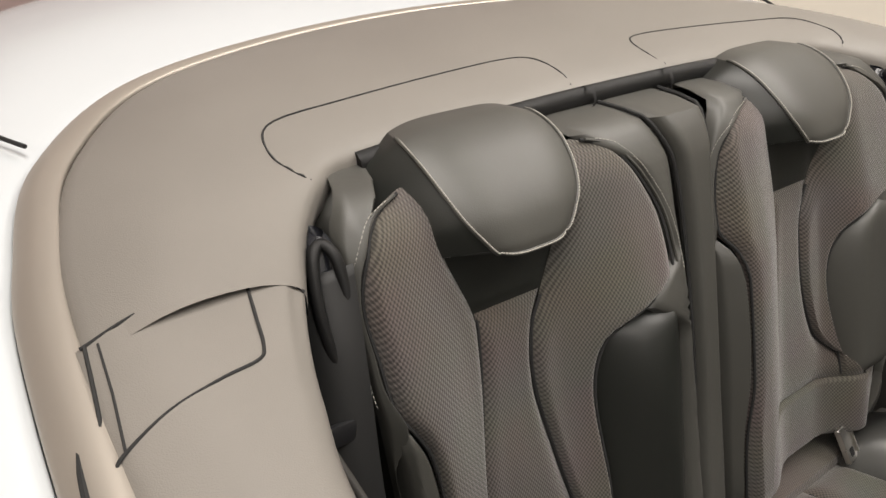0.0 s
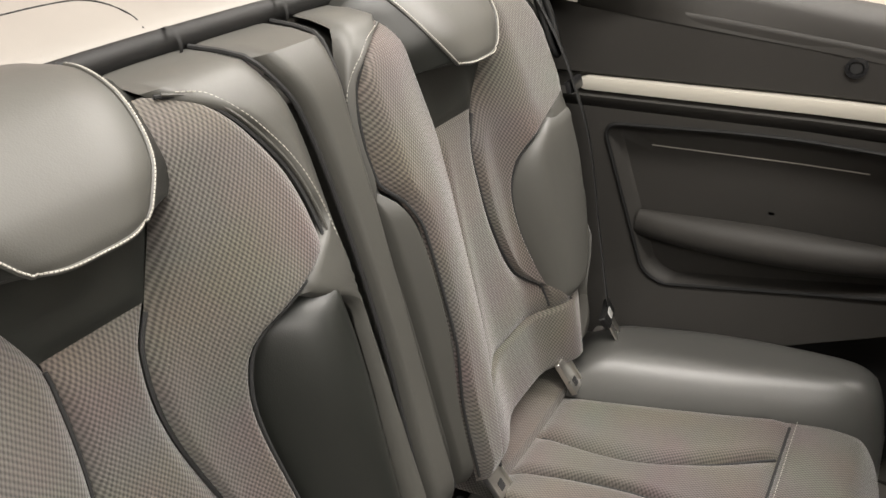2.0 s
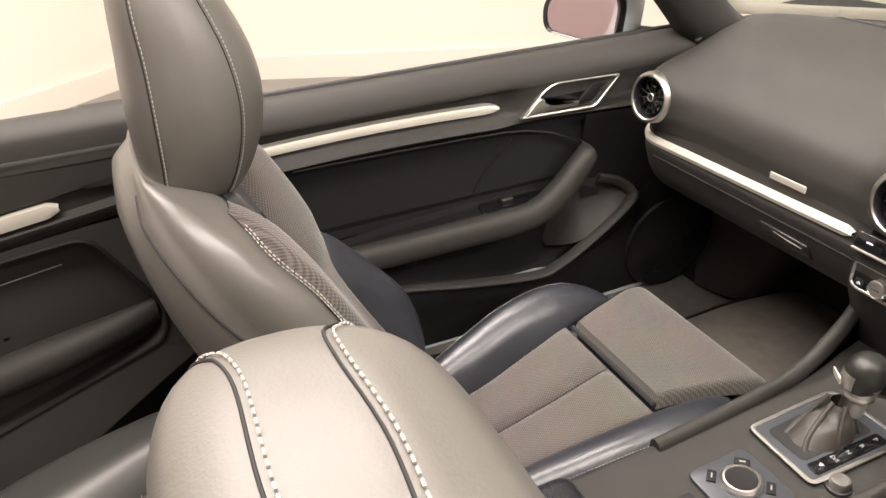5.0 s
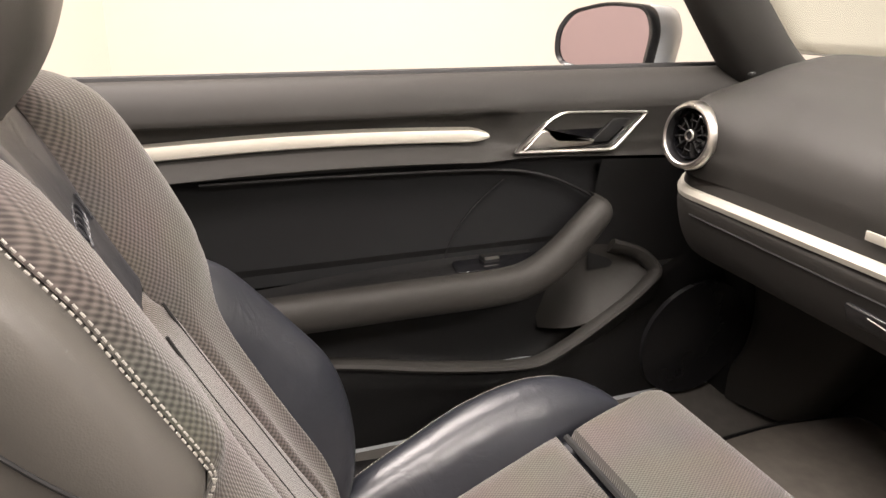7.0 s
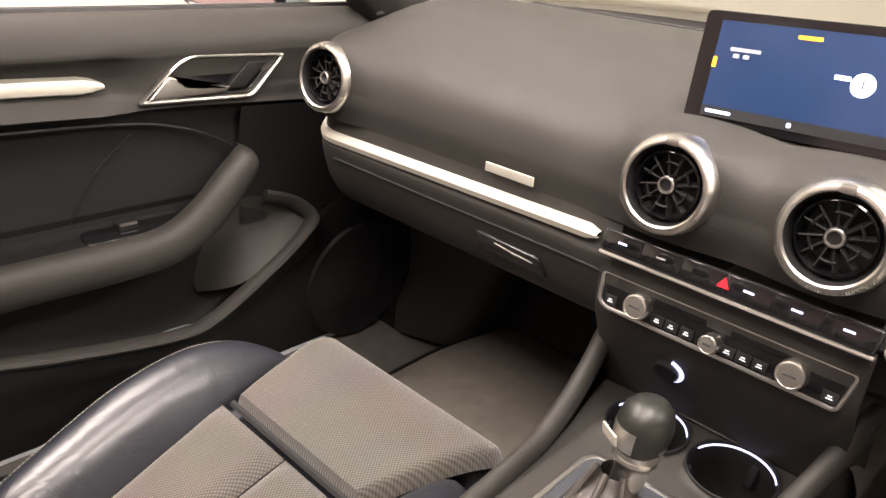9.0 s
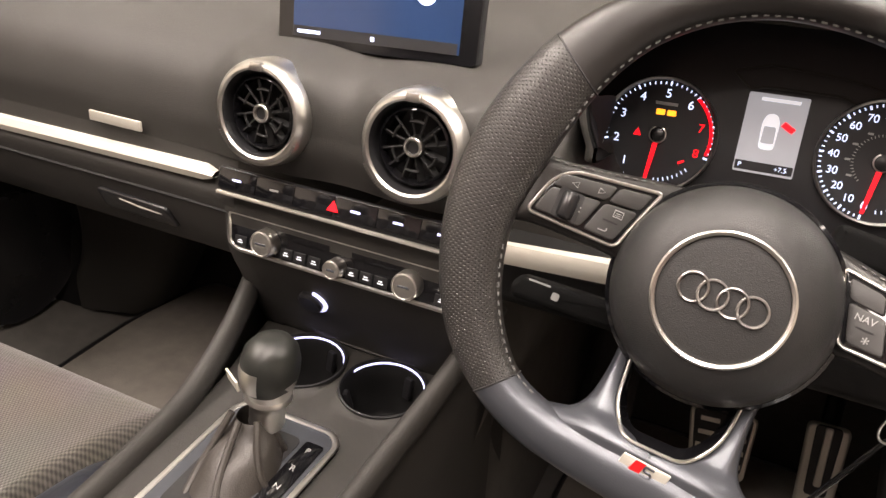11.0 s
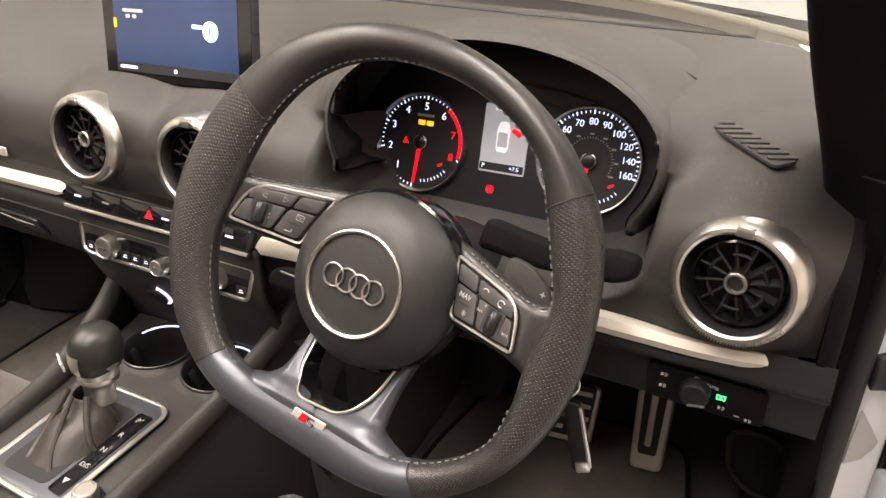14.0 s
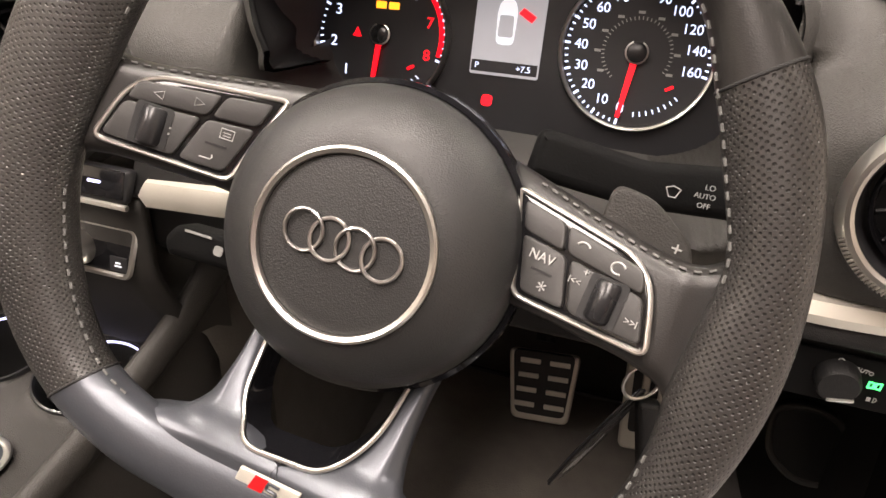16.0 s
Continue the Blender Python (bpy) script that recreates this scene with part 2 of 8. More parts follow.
def rounded(corners, r, seg=5):
    """A polygon with its corners rounded; r one radius or one for each."""
    c = [np.array(p, float) for p in corners]
    k = len(c)
    rs = r if hasattr(r, "__len__") else [r] * k
    out = []
    for i in range(k):
        a, b, d = c[i - 1], c[i], c[(i + 1) % k]
        u, w = a - b, d - b
        lu, lw = np.linalg.norm(u), np.linalg.norm(w)
        q = min(rs[i], 0.48 * lu, 0.48 * lw)
        p0, p2 = b + u / lu * q, b + w / lw * q
        for t in np.linspace(0, 1, seg):
            out.append((1 - t) ** 2 * p0 + 2 * t * (1 - t) * b + t * t * p2)
    return np.array(out)


def slab(outline, depth, m, r=0.0, lift=None, seg=3):
    """A plate of that outline in the local xy plane, from z 0 up to depth, with a rounded upper edge."""
    o = np.asarray(outline, float)
    n = len(o)
    area = 0.5 * sum(o[i][0] * o[(i + 1) % n][1] - o[(i + 1) % n][0] * o[i][1] for i in range(n))
    t = np.roll(o, -1, 0) - np.roll(o, 1, 0)
    t /= np.linalg.norm(t, axis=1)[:, None] + 1e-12
    nor = np.stack([-t[:, 1], t[:, 0]], 1) * (1 if area > 0 else -1)
    rings = [(0, 0.0), (0, depth - r)]
    if r:
        rings += [(r * (1 - math.cos(a)), depth - r + r * math.sin(a)) for a in np.linspace(0, math.pi / 2, seg + 1)[1:]]
    rows = [[(*(o[i] + nor[i] * s), h) for i in range(n)] for s, h in rings]
    bm = sheet(rows, True)
    bm.verts.ensure_lookup_table()
    bm.faces.new([bm.verts[i] for i in range(n)])
    bm.faces.new([bm.verts[(len(rings) - 1) * n + i] for i in range(n)])
    bmesh.ops.triangulate(bm, faces=[f for f in bm.faces if len(f.verts) > 4])
    if m is not None:
        bmesh.ops.transform(bm, matrix=m, verts=bm.verts)
    return bm


def ramp(table):
    xs, ys = [a for a, _ in table], [b for _, b in table]

    def at(x):
        j = max(0, min(len(xs) - 2, int(np.searchsorted(xs, x)) - 1))
        t = min(1, max(0, (x - xs[j]) / (xs[j + 1] - xs[j])))
        d = (ys[j + 1] - ys[j]) / (xs[j + 1] - xs[j])
        d0 = (ys[j + 1] - ys[j - 1]) / (xs[j + 1] - xs[j - 1]) if j else d
        d1 = (ys[j + 2] - ys[j]) / (xs[j + 2] - xs[j]) if j + 2 < len(xs) else d
        h = xs[j + 1] - xs[j]
        return (2 * t ** 3 - 3 * t * t + 1) * ys[j] + (t ** 3 - 2 * t * t + t) * h * d0 + (3 * t * t - 2 * t ** 3) * ys[j + 1] + (t ** 3 - t * t) * h * d1
    return at


def upholstery(S, left, right, puff=0.012, n=22, m=40, sink=0.006, round_at=0.22):
    """One sewn panel on the form S(u, v, height), between two edges given as (v, u) tables, plump in its middle and sunk at its seams."""
    lo, hi = ramp(left), ramp(right)
    v0, v1 = max(left[0][0], right[0][0]), min(left[-1][0], right[-1][0])
    rows = []
    for j in range(m):
        b = j / (m - 1)
        v = v0 + (v1 - v0) * b
        row = []
        for i in range(n):
            a = i / (n - 1)
            a = 0.5 - 0.5 * math.cos(math.pi * a) if n > 6 else a
            e = min(a, 1 - a) / round_at
            f = min(b, 1 - b) / round_at * 2.2
            k = (1 - (1 - min(1, e)) ** 2.4) * (1 - (1 - min(1, f)) ** 2.4)
            row.append(S(lo(v) + (hi(v) - lo(v)) * a, v, -sink + (puff + sink) * k))
        rows.append(row)
    return sheet(rows)


def join(*parts):
    out = bmesh.new()
    for b in parts:
        me = bpy.data.meshes.new("joined")
        b.to_mesh(me)
        b.free()
        out.from_mesh(me)
        bpy.data.meshes.remove(me)
    return out


def stitches(line, material, parent, r=0.0007, step=0.006, fill=0.62):
    """A row of sewn stitches along a line, in one mesh."""
    p = np.array(line, float)
    d = np.r_[0, np.cumsum(np.linalg.norm(np.diff(p, axis=0), axis=1))]
    n = int(d[-1] / step)
    bits = []
    for i in range(n):
        s = np.array([i * step, i * step + step * fill * 0.5, i * step + step * fill])
        bits.append(tube(np.stack([np.interp(s, d, p[:, c]) for c in range(3)], 1), r, 5))
    return part("stitching", join(*bits), material, parent)


def words(text, size, m, material, parent, name="lettering", align="CENTER"):
    cu = bpy.data.curves.new("text", "FONT")
    cu.body, cu.size, cu.align_x, cu.align_y, cu.extrude = text, size, align, "CENTER", 0.0003
    tmp = new("text", cu)
    me = bpy.data.meshes.new_from_object(tmp.evaluated_get(bpy.context.evaluated_depsgraph_get()))
    bpy.data.objects.remove(tmp)
    bm = bmesh.new()
    bm.from_mesh(me)
    bpy.data.meshes.remove(me)
    bmesh.ops.transform(bm, matrix=m, verts=bm.verts)
    return part(name, bm, material, parent)


def frame_of(origin, x, y):
    """A matrix with its local x and y along the given ways."""
    x, y = Vector(x).normalized(), Vector(y)
    y = (y - x * y.dot(x)).normalized()
    z = x.cross(y)
    m = Matrix((x, y, z)).transposed().to_4x4()
    m.translation = origin
    return m


# ---- room ----
def wall(name, a, b, material, h=3.0, z=0.0, thick=0.12, label="", out=1):
    a, b = Vector((*a, 0)), Vector((*b, 0))
    way = (b - a).normalized()
    nor = Vector((way.y, -way.x, 0)) * out
    m = frame_of((a + b) / 2 + nor * thick / 2 + Vector((0, 0, z + h / 2)), way, (0, 0, 1))
    ob = part(name, box(((b - a).length, h, thick), m, 0), material)
    return tagged(ob, label or "plain painted showroom wall", "wall", kind="structure")


C1, C2, C3, C4, C5, C6 = (-4.5, -0.75), (-2.2, -3.8), (5.0, -3.8), (5.0, 6.0), (-1.2, 6.0), (-4.5, -0.75)
wall("wall_west", C1, C5, WALL, out=-1, label="cream painted showroom wall beside the car")
wall("wall_corner", C1, C2, WALL, out=1, label="cream painted wall running behind the car")
wall("wall_south", C2, C3, WALL_ROSE, out=1, label="dull rose-brown panelled wall behind the car")
wall("wall_east", C3, C4, WALL, out=1)
wall("wall_north", C5, C4, WALL, out=-1)
for a, b, o in ((C1, C5, 1), (C1, C2, -1)):
    wall("baseboard", a, b, WHITE_TRIM, 0.14, 0, 0.02, "white painted skirting board along the wall", o)
tagged(part("floor", box((10.5, 11, 0.1), pose(0.2, 1.0, -0.05), 0), FLOOR), "dark grey polished showroom floor", "floor", kind="structure")
tagged(part("ceiling", box((10.5, 11, 0.1), pose(0.2, 1.0, 3.07), 0), CEILING), "plain white ceiling above the car", "ceiling", kind="structure")


# ---- car shell ----
def mirrored(points):
    return [(-x, y, z) for x, y, z in points]


def both(points):
    """Right half from the side to the middle, then the left half."""
    return list(points) + mirrored(points[:-1])[::-1]


INNER = both([(0.536, -1.358, 0.944), (0.502, -1.428, 0.953), (0.455, -1.486, 0.962), (0.400, -1.514, 0.968), (0.20, -1.524, 0.974), (0.0, -1.526, 0.976)])
OUTER = both([(0.698, -1.352, 0.940), (0.680, -1.50, 0.948), (0.625, -1.66, 0.952), (0.50, -1.81, 0.955), (0.27, -1.90, 0.958), (0.0, -1.93, 0.960)])


def band(a, b, steps, n=80):
    """A surface between two lines, through the (share, rise) pairs of its section."""
    p, q = smooth_line(a, n), smooth_line(b, n)
    sec = smooth_line([(s, h) for s, h in steps], 26)
    return sheet([[p[i] * (1 - s) + q[i] * s + np.array([0, 0, h]) for s, h in sec] for i in range(n)])


tonneau = thing("tonneau_cover", "grey-brown moulded plastic tonneau cover behind the rear seats", "tonneau cover", (0, -1.7, 0.9))
lid = part("lid", band(INNER, OUTER, [(-0.015, -0.030), (-0.02, -0.014), (0.02, 0.006), (0.25, 0.022), (0.6, 0.026), (0.92, 0.012), (1.0, 0.0), (1.01, -0.02)]), DECK, tonneau)


LID = np.array([v.co for v in lid.data.vertices])


def on_lid(x, y, up=0.0):
    """A point on the tonneau's skin."""
    d = (LID[:, 0] - x) ** 2 + (LID[:, 1] - y) ** 2 + 4 * np.minimum(0, LID[:, 2] - 0.955) ** 2
    near = np.argsort(d)[:4]
    w = 1 / (d[near] + 1e-6)
    return np.array([x, y, float((LID[near, 2] * w).sum() / w.sum()) + up])


for s in (1, -1):
    edge = smooth_line([(s * 0.094, -1.515, 0), (s * 0.082, -1.552, 0), (s * 0.090, -1.597, 0), (s * 0.13, -1.612, 0), (s * 0.25, -1.606, 0), (s * 0.373, -1.594, 0), (s * 0.443, -1.584, 0), (s * 0.473, -1.563, 0), (s * 0.484, -1.520, 0), (s * 0.474, -1.494, 0), (s * 0.462, -1.484, 0)], 90)
    line = [on_lid(x, y, 0.0) for x, y, _ in edge]
    part("flap_joint", tube(line, 0.0012, 6), SEAM, tonneau)
GAP_ROLL = smooth_line([(0.40, -1.512, 0.955), (0.2, -1.522, 0.962), (0, -1.525, 0.964), (-0.2, -1.522, 0.962), (-0.40, -1.512, 0.955)], 40)
part("front_roll", tube(GAP_ROLL, 0.014, 10), TRIM, tonneau, "dark rubber roll along the front edge")
for s in (1, -1):
    m = pose(s * 0.072, -1.516, 0.965, 0, 0, 0)
    part("roll_joint", lathe([(0.0150, -0.002), (0.0152, 0), (0.0150, 0.002)], m @ pose(0, 0, 0, 0, 90, 0), 20), SEAM, tonneau)

rail = thing("belt_rail", "satin bright metal rail round the open roof edge", "trim", (0, -1.9, 0.9))
RAIL_OUT = both([(0.738, -0.72, 0.930), (0.738, -1.10, 0.936), (0.730, -1.38, 0.936), (0.712, -1.52, 0.940), (0.662, -1.69, 0.944), (0.525, -1.855, 0.948), (0.28, -1.945, 0.952), (0.0, -1.975, 0.954)])
RAIL_IN = both([(0.702, -0.72, 0.940), (0.702, -1.10, 0.944), (0.694, -1.36, 0.945), (0.676, -1.50, 0.951), (0.628, -1.66, 0.953), (0.503, -1.815, 0.956), (0.272, -1.905, 0.959), (0.0, -1.935, 0.961)])
part("rail", band(RAIL_IN, RAIL_OUT, [(0, -0.012), (0.03, 0.003), (0.5, 0.006), (0.95, -0.004), (1.0, -0.016)], 120), RAIL, rail)

body = thing("convertible_car", "gloss white body of an open convertible car", "car", (0, -2.0, 0.4))
TAIL = both([(0.86, -0.72, 0.80), (0.87, -1.10, 0.80), (0.87, -1.45, 0.82), (0.85, -1.75, 0.84), (0.80, -2.02, 0.86), (0.70, -2.28, 0.90), (0.40, -2.42, 0.93), (0.0, -2.46, 0.94)])
LOW = both([(0.89, -0.72, 0.45), (0.90, -1.10, 0.45), (0.90, -1.45, 0.45), (0.89, -1.75, 0.45), (0.85, -2.10, 0.45), (0.74, -2.40, 0.45), (0.42, -2.52, 0.45), (0.0, -2.55, 0.45)])
RAIL_LOW = [(x, y, z - 0.010) for x, y, z in RAIL_OUT]
part("rear_upper_panel", band(RAIL_LOW, TAIL, [(0, -0.012), (0.05, 0.004), (0.4, 0.03), (0.8, 0.022), (1.0, 0.0)], 120), WHITE_PAINT, body)
part("rear_lower_panel", band(TAIL, LOW, [(0, 0), (0.08, -0.02), (0.5, 0.0), (1.0, 0.0)], 120), WHITE_PAINT, body)
for s in (1, -1):
    part("boot_joint", tube(smooth_line([(s * 0.66, -1.72, 0.9475), (s * 0.70, -1.80, 0.944), (s * 0.755, -1.95, 0.902), (s * 0.795, -2.05, 0.86)], 24), 0.0025, 6), SEAM, body)
# sills, tub and underbody
part("floor_pan", box((1.62, 2.9, 0.06), pose(0, -0.3, 0.20), 0.01), CARPET, body)
for s in (1, -1):
    part("sill", box((0.13, 1.25, 0.20), pose(s * 0.79, -0.10, 0.29), 0.03, 3), WHITE_PAINT, body)
    part("rear_wheel_house", box((0.16, 0.75, 0.62), pose(s * 0.72, -1.36, 0.53), 0.05, 3), TRIM, body)
part("rear_bulkhead", box((1.20, 0.06, 0.66), pose(0, -1.60, 0.58, -18, 0, 0), 0.02), CARPET, body)
part("scuttle", box((1.56, 0.06, 0.60), pose(0, 0.98, 0.56), 0.02), CARPET, body)


# ---- rear seat ----
RO, RV, RN = np.array([0, -1.25, 0.40]), np.array([0, -0.352, 0.936]), np.array([0, 0.936, 0.352])


def step(x):
    x = max(0.0, min(1.0, x))
    return x * x * (3 - 2 * x)


def rear_form(centre, amount, ramps=(0.12, 0.12), falls=(0.185, 0.185)):
    """The back's face: flat in the middle, rising to the wings over the ramps (towards minus x, towards plus x)."""
    def S(w, v, h):
        rise = step((abs(w) - 0.042) / ramps[1 if w > 0 else 0])
        top = max(0.0, min(1.0, (0.60 - v) / 0.22))
        drop = max(0.0, abs(w) - falls[1 if w > 0 else 0]) * 0.9
        lean = 1.1 * max(0, v - 0.54) ** 1.5 + 14 * max(0, v - 0.590) ** 1.5
        return RO + np.array([centre + w, 0, 0]) + RV * v + RN * (0.012 + h + amount * rise * (0.35 + 0.65 * top) - drop * (0.4 + top) - lean)
    return S


def rear_seat(centre, label, sides, ramps, falls):
    """sides: for -1 and 1 the wing's inner and outer edge, the bolster's outer edge and the rim's outer edge, as (height, width) tables."""
    seat = thing("rear_seat_back", label, "seat", (centre, -1.3, 0.4), group="rear seats")
    S = rear_form(centre, 0.045, ramps, falls)
    lo, hi = ([(v, s * u) for v, u in sides[s][3]] for s in (-1, 1))
    part("core", upholstery(lambda u, v, h: S(u, v, h - 0.055), lo, hi, 0.008, 44, 50, 0.06, 0.06), LEATHER, seat)
    part("centre_panel", upholstery(S, [(v, -u + 0.002) for v, u in sides[-1][0] if v <= 0.437], [(v, u - 0.002) for v, u in sides[1][0] if v <= 0.437], 0.006), CLOTH_BACK, seat, "knobbly taupe cloth")
    if sides[-1][0][0][0] > 0:
        part("lower_panel", upholstery(S, [(0.0, -0.125), (0.105, -0.150)], [(0.0, 0.158), (0.105, 0.140)], 0.005), CLOTH_BACK, seat, "knobbly taupe cloth")
    # Same grey leather; the shade under the head restraint is in its colour.
    part("upper_panel", upholstery(S, [(0.437, -sides[-1][0][-1][1]), (0.52, -0.08), (0.60, -0.09)], [(0.437, sides[1][0][-1][1]), (0.52, 0.08), (0.60, 0.09)], -0.002), LEATHER_BLACK_SHADE, seat, "smooth leather below the head restraint, coloured as in shade")
    for s in (1, -1):
        inner, outer, far, rim, open_low = sides[s]
        inner = [(v, s * u) for v, u in inner] + [(0.52, s * 0.082), (0.60, s * 0.092)]
        outer, far, rim = ([(v, s * u) for v, u in q] for q in (outer, far, rim))
        a, b = (inner, outer) if s > 0 else (outer, inner)
        part("wing_panel", upholstery(S, a, b, 0.009, 26, 60, 0.006, 0.16), CLOTH_BACK, seat, "knobbly taupe cloth")
        edge = ramp(outer)
        if far:
            near = [(v, u + s * 0.003) for v, u in outer if v <= far[-1][0]]
            near.append((far[-1][0], edge(far[-1][0]) + s * 0.003))
            a, b = (near, far) if s > 0 else (far, near)

            def hollow(u, v, h, s=s, edge=edge):
                return S(u, v, h - open_low * (1 - step((abs(u) - abs(edge(v))) / 0.09)))
            # The sunk bolster's shade is put in by a darker leather colour.
            part("side_bolster", upholstery(hollow, a, b, 0.012, 22, 40, 0.010), LEATHER_BLACK_SHADE if open_low > 0.02 else LEATHER, seat, "plump leather bolster")
        v0 = far[-1][0] - 0.02 if far else 0.02
        beyond = ramp(far) if far else edge
        rim_in = [(v, (beyond(v) if v < v0 else edge(v)) + s * 0.002) for v in np.linspace(0.02, rim[-1][0], 16)]
        a, b = (rim_in, rim) if s > 0 else (rim, rim_in)
        part("shoulder_edge", upholstery(S, a, b, 0.007, 16, 50), LEATHER, seat)
        part("piping", tube([S(edge(v), v, 0.001) for v in np.linspace(outer[0][0] + 0.01, outer[-1][0] - 0.002, 90)], 0.0020, 6), SEAM, seat)
        part("welt", tube([S(edge(v) + s * 0.005, v, 0.004) for v in np.linspace(v0 + 0.03, outer[-1][0] - 0.002, 70)], 0.0018, 6), LEATHER, seat)
        seam = ramp(inner)
        part("seam", tube([S(seam(v), v, -0.003) for v in np.linspace(inner[0][0], 0.43, 50)], 0.0022, 6), SEAM, seat)
        stitches([S(edge(v) + s * 0.012, v, 0.0065) for v in np.linspace(v0 + 0.03, outer[-1][0] - 0.002, 90)], THREAD, seat, 0.0005, 0.005)
    # head restraint: a visor-like pad hung over the top of the back
    head = thing("head_restraint", "grey leather visor-shaped head restraint over the rear seat back", "head restraint", (centre, -1.42, 0.92), group="rear head restraints")
    front = smooth_line([(-1.3665, 0.896), (-1.366, 0.901), (-1.370, 0.912), (-1.386, 0.936), (-1.413, 0.960), (-1.447, 0.979), (-1.487, 0.988), (-1.525, 0.984)], 44)
    half = smooth_line([(0.041, 0.026), (0.0465, 0.030), (0.055, 0.036), (0.073, 0.046), (0.084, 0.052), (0.089, 0.046), (0.088, 0.034), (0.080, 0.020)], 44)
    tan = np.gradient(front, axis=0)
    tan /= np.linalg.norm(tan, axis=1)[:, None]
    rows, edge_l, edge_r = [], [], []
    for i in range(44):
        nor = np.array([0, tan[i][1], -tan[i][0]])
        hw, th = half[i]
        row = []
        mid = np.array([centre, front[i][0], front[i][1]])
        for t, back in ((-1, 1.0), (-1, 0.55), (-1, 0.12)):
            row.append(mid + np.array([t * (hw + 0.042 * math.sin(back * 1.6)), 0, 0]) - nor * (1.15 * th * back + 0.010))
        for u in np.linspace(-1, 1, 25):
            row.append(mid + np.array([hw * u, 0, 0]) - nor * 0.009 * abs(u) ** 4)
        for t, back in ((1, 0.12), (1, 0.55), (1, 1.0)):
            row.append(mid + np.array([t * (hw + 0.042 * math.sin(back * 1.6)), 0, 0]) - nor * (1.15 * th * back + 0.010))
        edge_l.append(row[3] + nor * 0.001)
        edge_r.append(row[27] + nor * 0.001)
        rows.append(row)
    bm = sheet([r[3:28] for r in rows])
    part("pad", bm, LEATHER, head, "domed grey leather front pad", sharp=44)
    bm = sheet([r[27:] + r[:4] for r in rows])
    bm.verts.ensure_lookup_table()
    bm.faces.new([bm.verts[j] for j in range(8)])
    bm.faces.new([bm.verts[43 * 8 + j] for j in range(8)])
    # Sides turned from the light: their shade is in the colour.
    part("back_shell", bm, LEATHER_BLACK_SHADE, head, "leather sides and back in a shaded colour")
    hem = [np.array(p) + np.array([0, 0.002, 0.001]) for p in rows[1][3:28]]
    part("piping", tube(edge_l[1:40][::-1] + hem[1:-1] + edge_r[1:40], 0.0021, 8), LEATHER, head, "raised welt round the pad")
    stitches([p + np.array([0, 0.0022, 0.0014]) for p in edge_l[1:40][::-1] + hem[1:-1] + edge_r[1:40]], THREAD, head, 0.0008, 0.0032, 0.75)
    for s in (1, -1):
        part("post", tube([(centre + s * 0.04, -1.44, 0.84), (centre + s * 0.04, -1.455, 0.95)], 0.012, 10), LEATHER_DARK, head)
    return seat


rear_seat(0.275, "rear seat back with knobbly taupe cloth and leather bolsters", {
    1: ([(0.0, 0.095), (0.12, 0.090), (0.24, 0.077), (0.35, 0.056), (0.40, 0.050), (0.437, 0.050)], [(0.0, 0.145), (0.284, 0.150), (0.338, 0.156), (0.365, 0.167), (0.39, 0.180), (0.44, 0.184), (0.50, 0.186), (0.543, 0.173), (0.575, 0.150), (0.588, 0.115)],
        [(0.0, 0.185), (0.2, 0.187), (0.34, 0.188), (0.39, 0.188)], [(0.0, 0.190), (0.30, 0.191), (0.45, 0.193), (0.53, 0.197), (0.57, 0.194), (0.594, 0.180), (0.612, 0.160)], 0.004),
    -1: ([(0.0, 0.080), (0.12, 0.062), (0.23, 0.037), (0.33, 0.018), (0.40, 0.025), (0.437, 0.046)], [(0.0, 0.096), (0.17, 0.096), (0.29, 0.090), (0.345, 0.101), (0.37, 0.122), (0.390, 0.170), (0.404, 0.208), (0.415, 0.215), (0.48, 0.210), (0.53, 0.188), (0.578, 0.150), (0.590, 0.115)],
         [(0.0, 0.195), (0.15, 0.205), (0.30, 0.216), (0.404, 0.208)], [(0.0, 0.252), (0.26, 0.268), (0.43, 0.267), (0.535, 0.255), (0.591, 0.230), (0.630, 0.210)], 0.045)}, (0.12, 0.12), (0.228, 0.176))
rear_seat(-0.268, "rear seat back with knobbly taupe cloth beside the quarter trim", {
    1: ([(0.0, 0.160), (0.10, 0.142), (0.20, 0.100), (0.30, 0.082), (0.39, 0.070), (0.437, 0.064)], [(0.0, 0.196), (0.117, 0.193), (0.218, 0.184), (0.349, 0.184), (0.395, 0.192), (0.425, 0.206), (0.508, 0.203), (0.545, 0.188), (0.572, 0.150), (0.585, 0.110)],
        [(0.0, 0.213), (0.105, 0.213), (0.27, 0.212), (0.38, 0.214), (0.42, 0.214)], [(0.0, 0.218), (0.30, 0.220), (0.43, 0.221), (0.51, 0.216), (0.56, 0.203), (0.595, 0.185), (0.630, 0.168)], 0.004),
    -1: ([(0.10, 0.118), (0.125, 0.096), (0.185, 0.045), (0.27, 0.016), (0.36, 0.010), (0.40, 0.016), (0.437, 0.038)], [(0.10, 0.078), (0.15, 0.074), (0.276, 0.062), (0.345, 0.078), (0.38, 0.120), (0.395, 0.170), (0.408, 0.220), (0.452, 0.228), (0.53, 0.203), (0.578, 0.150), (0.592, 0.115)],
         [(0.10, 0.150), (0.158, 0.195), (0.28, 0.234), (0.395, 0.234)], [(0.0, 0.120), (0.10, 0.155), (0.158, 0.200), (0.28, 0.238), (0.45, 0.238), (0.53, 0.220), (0.58, 0.190), (0.630, 0.165)], 0.004)}, (0.07, 0.12), (0.205, 0.185))
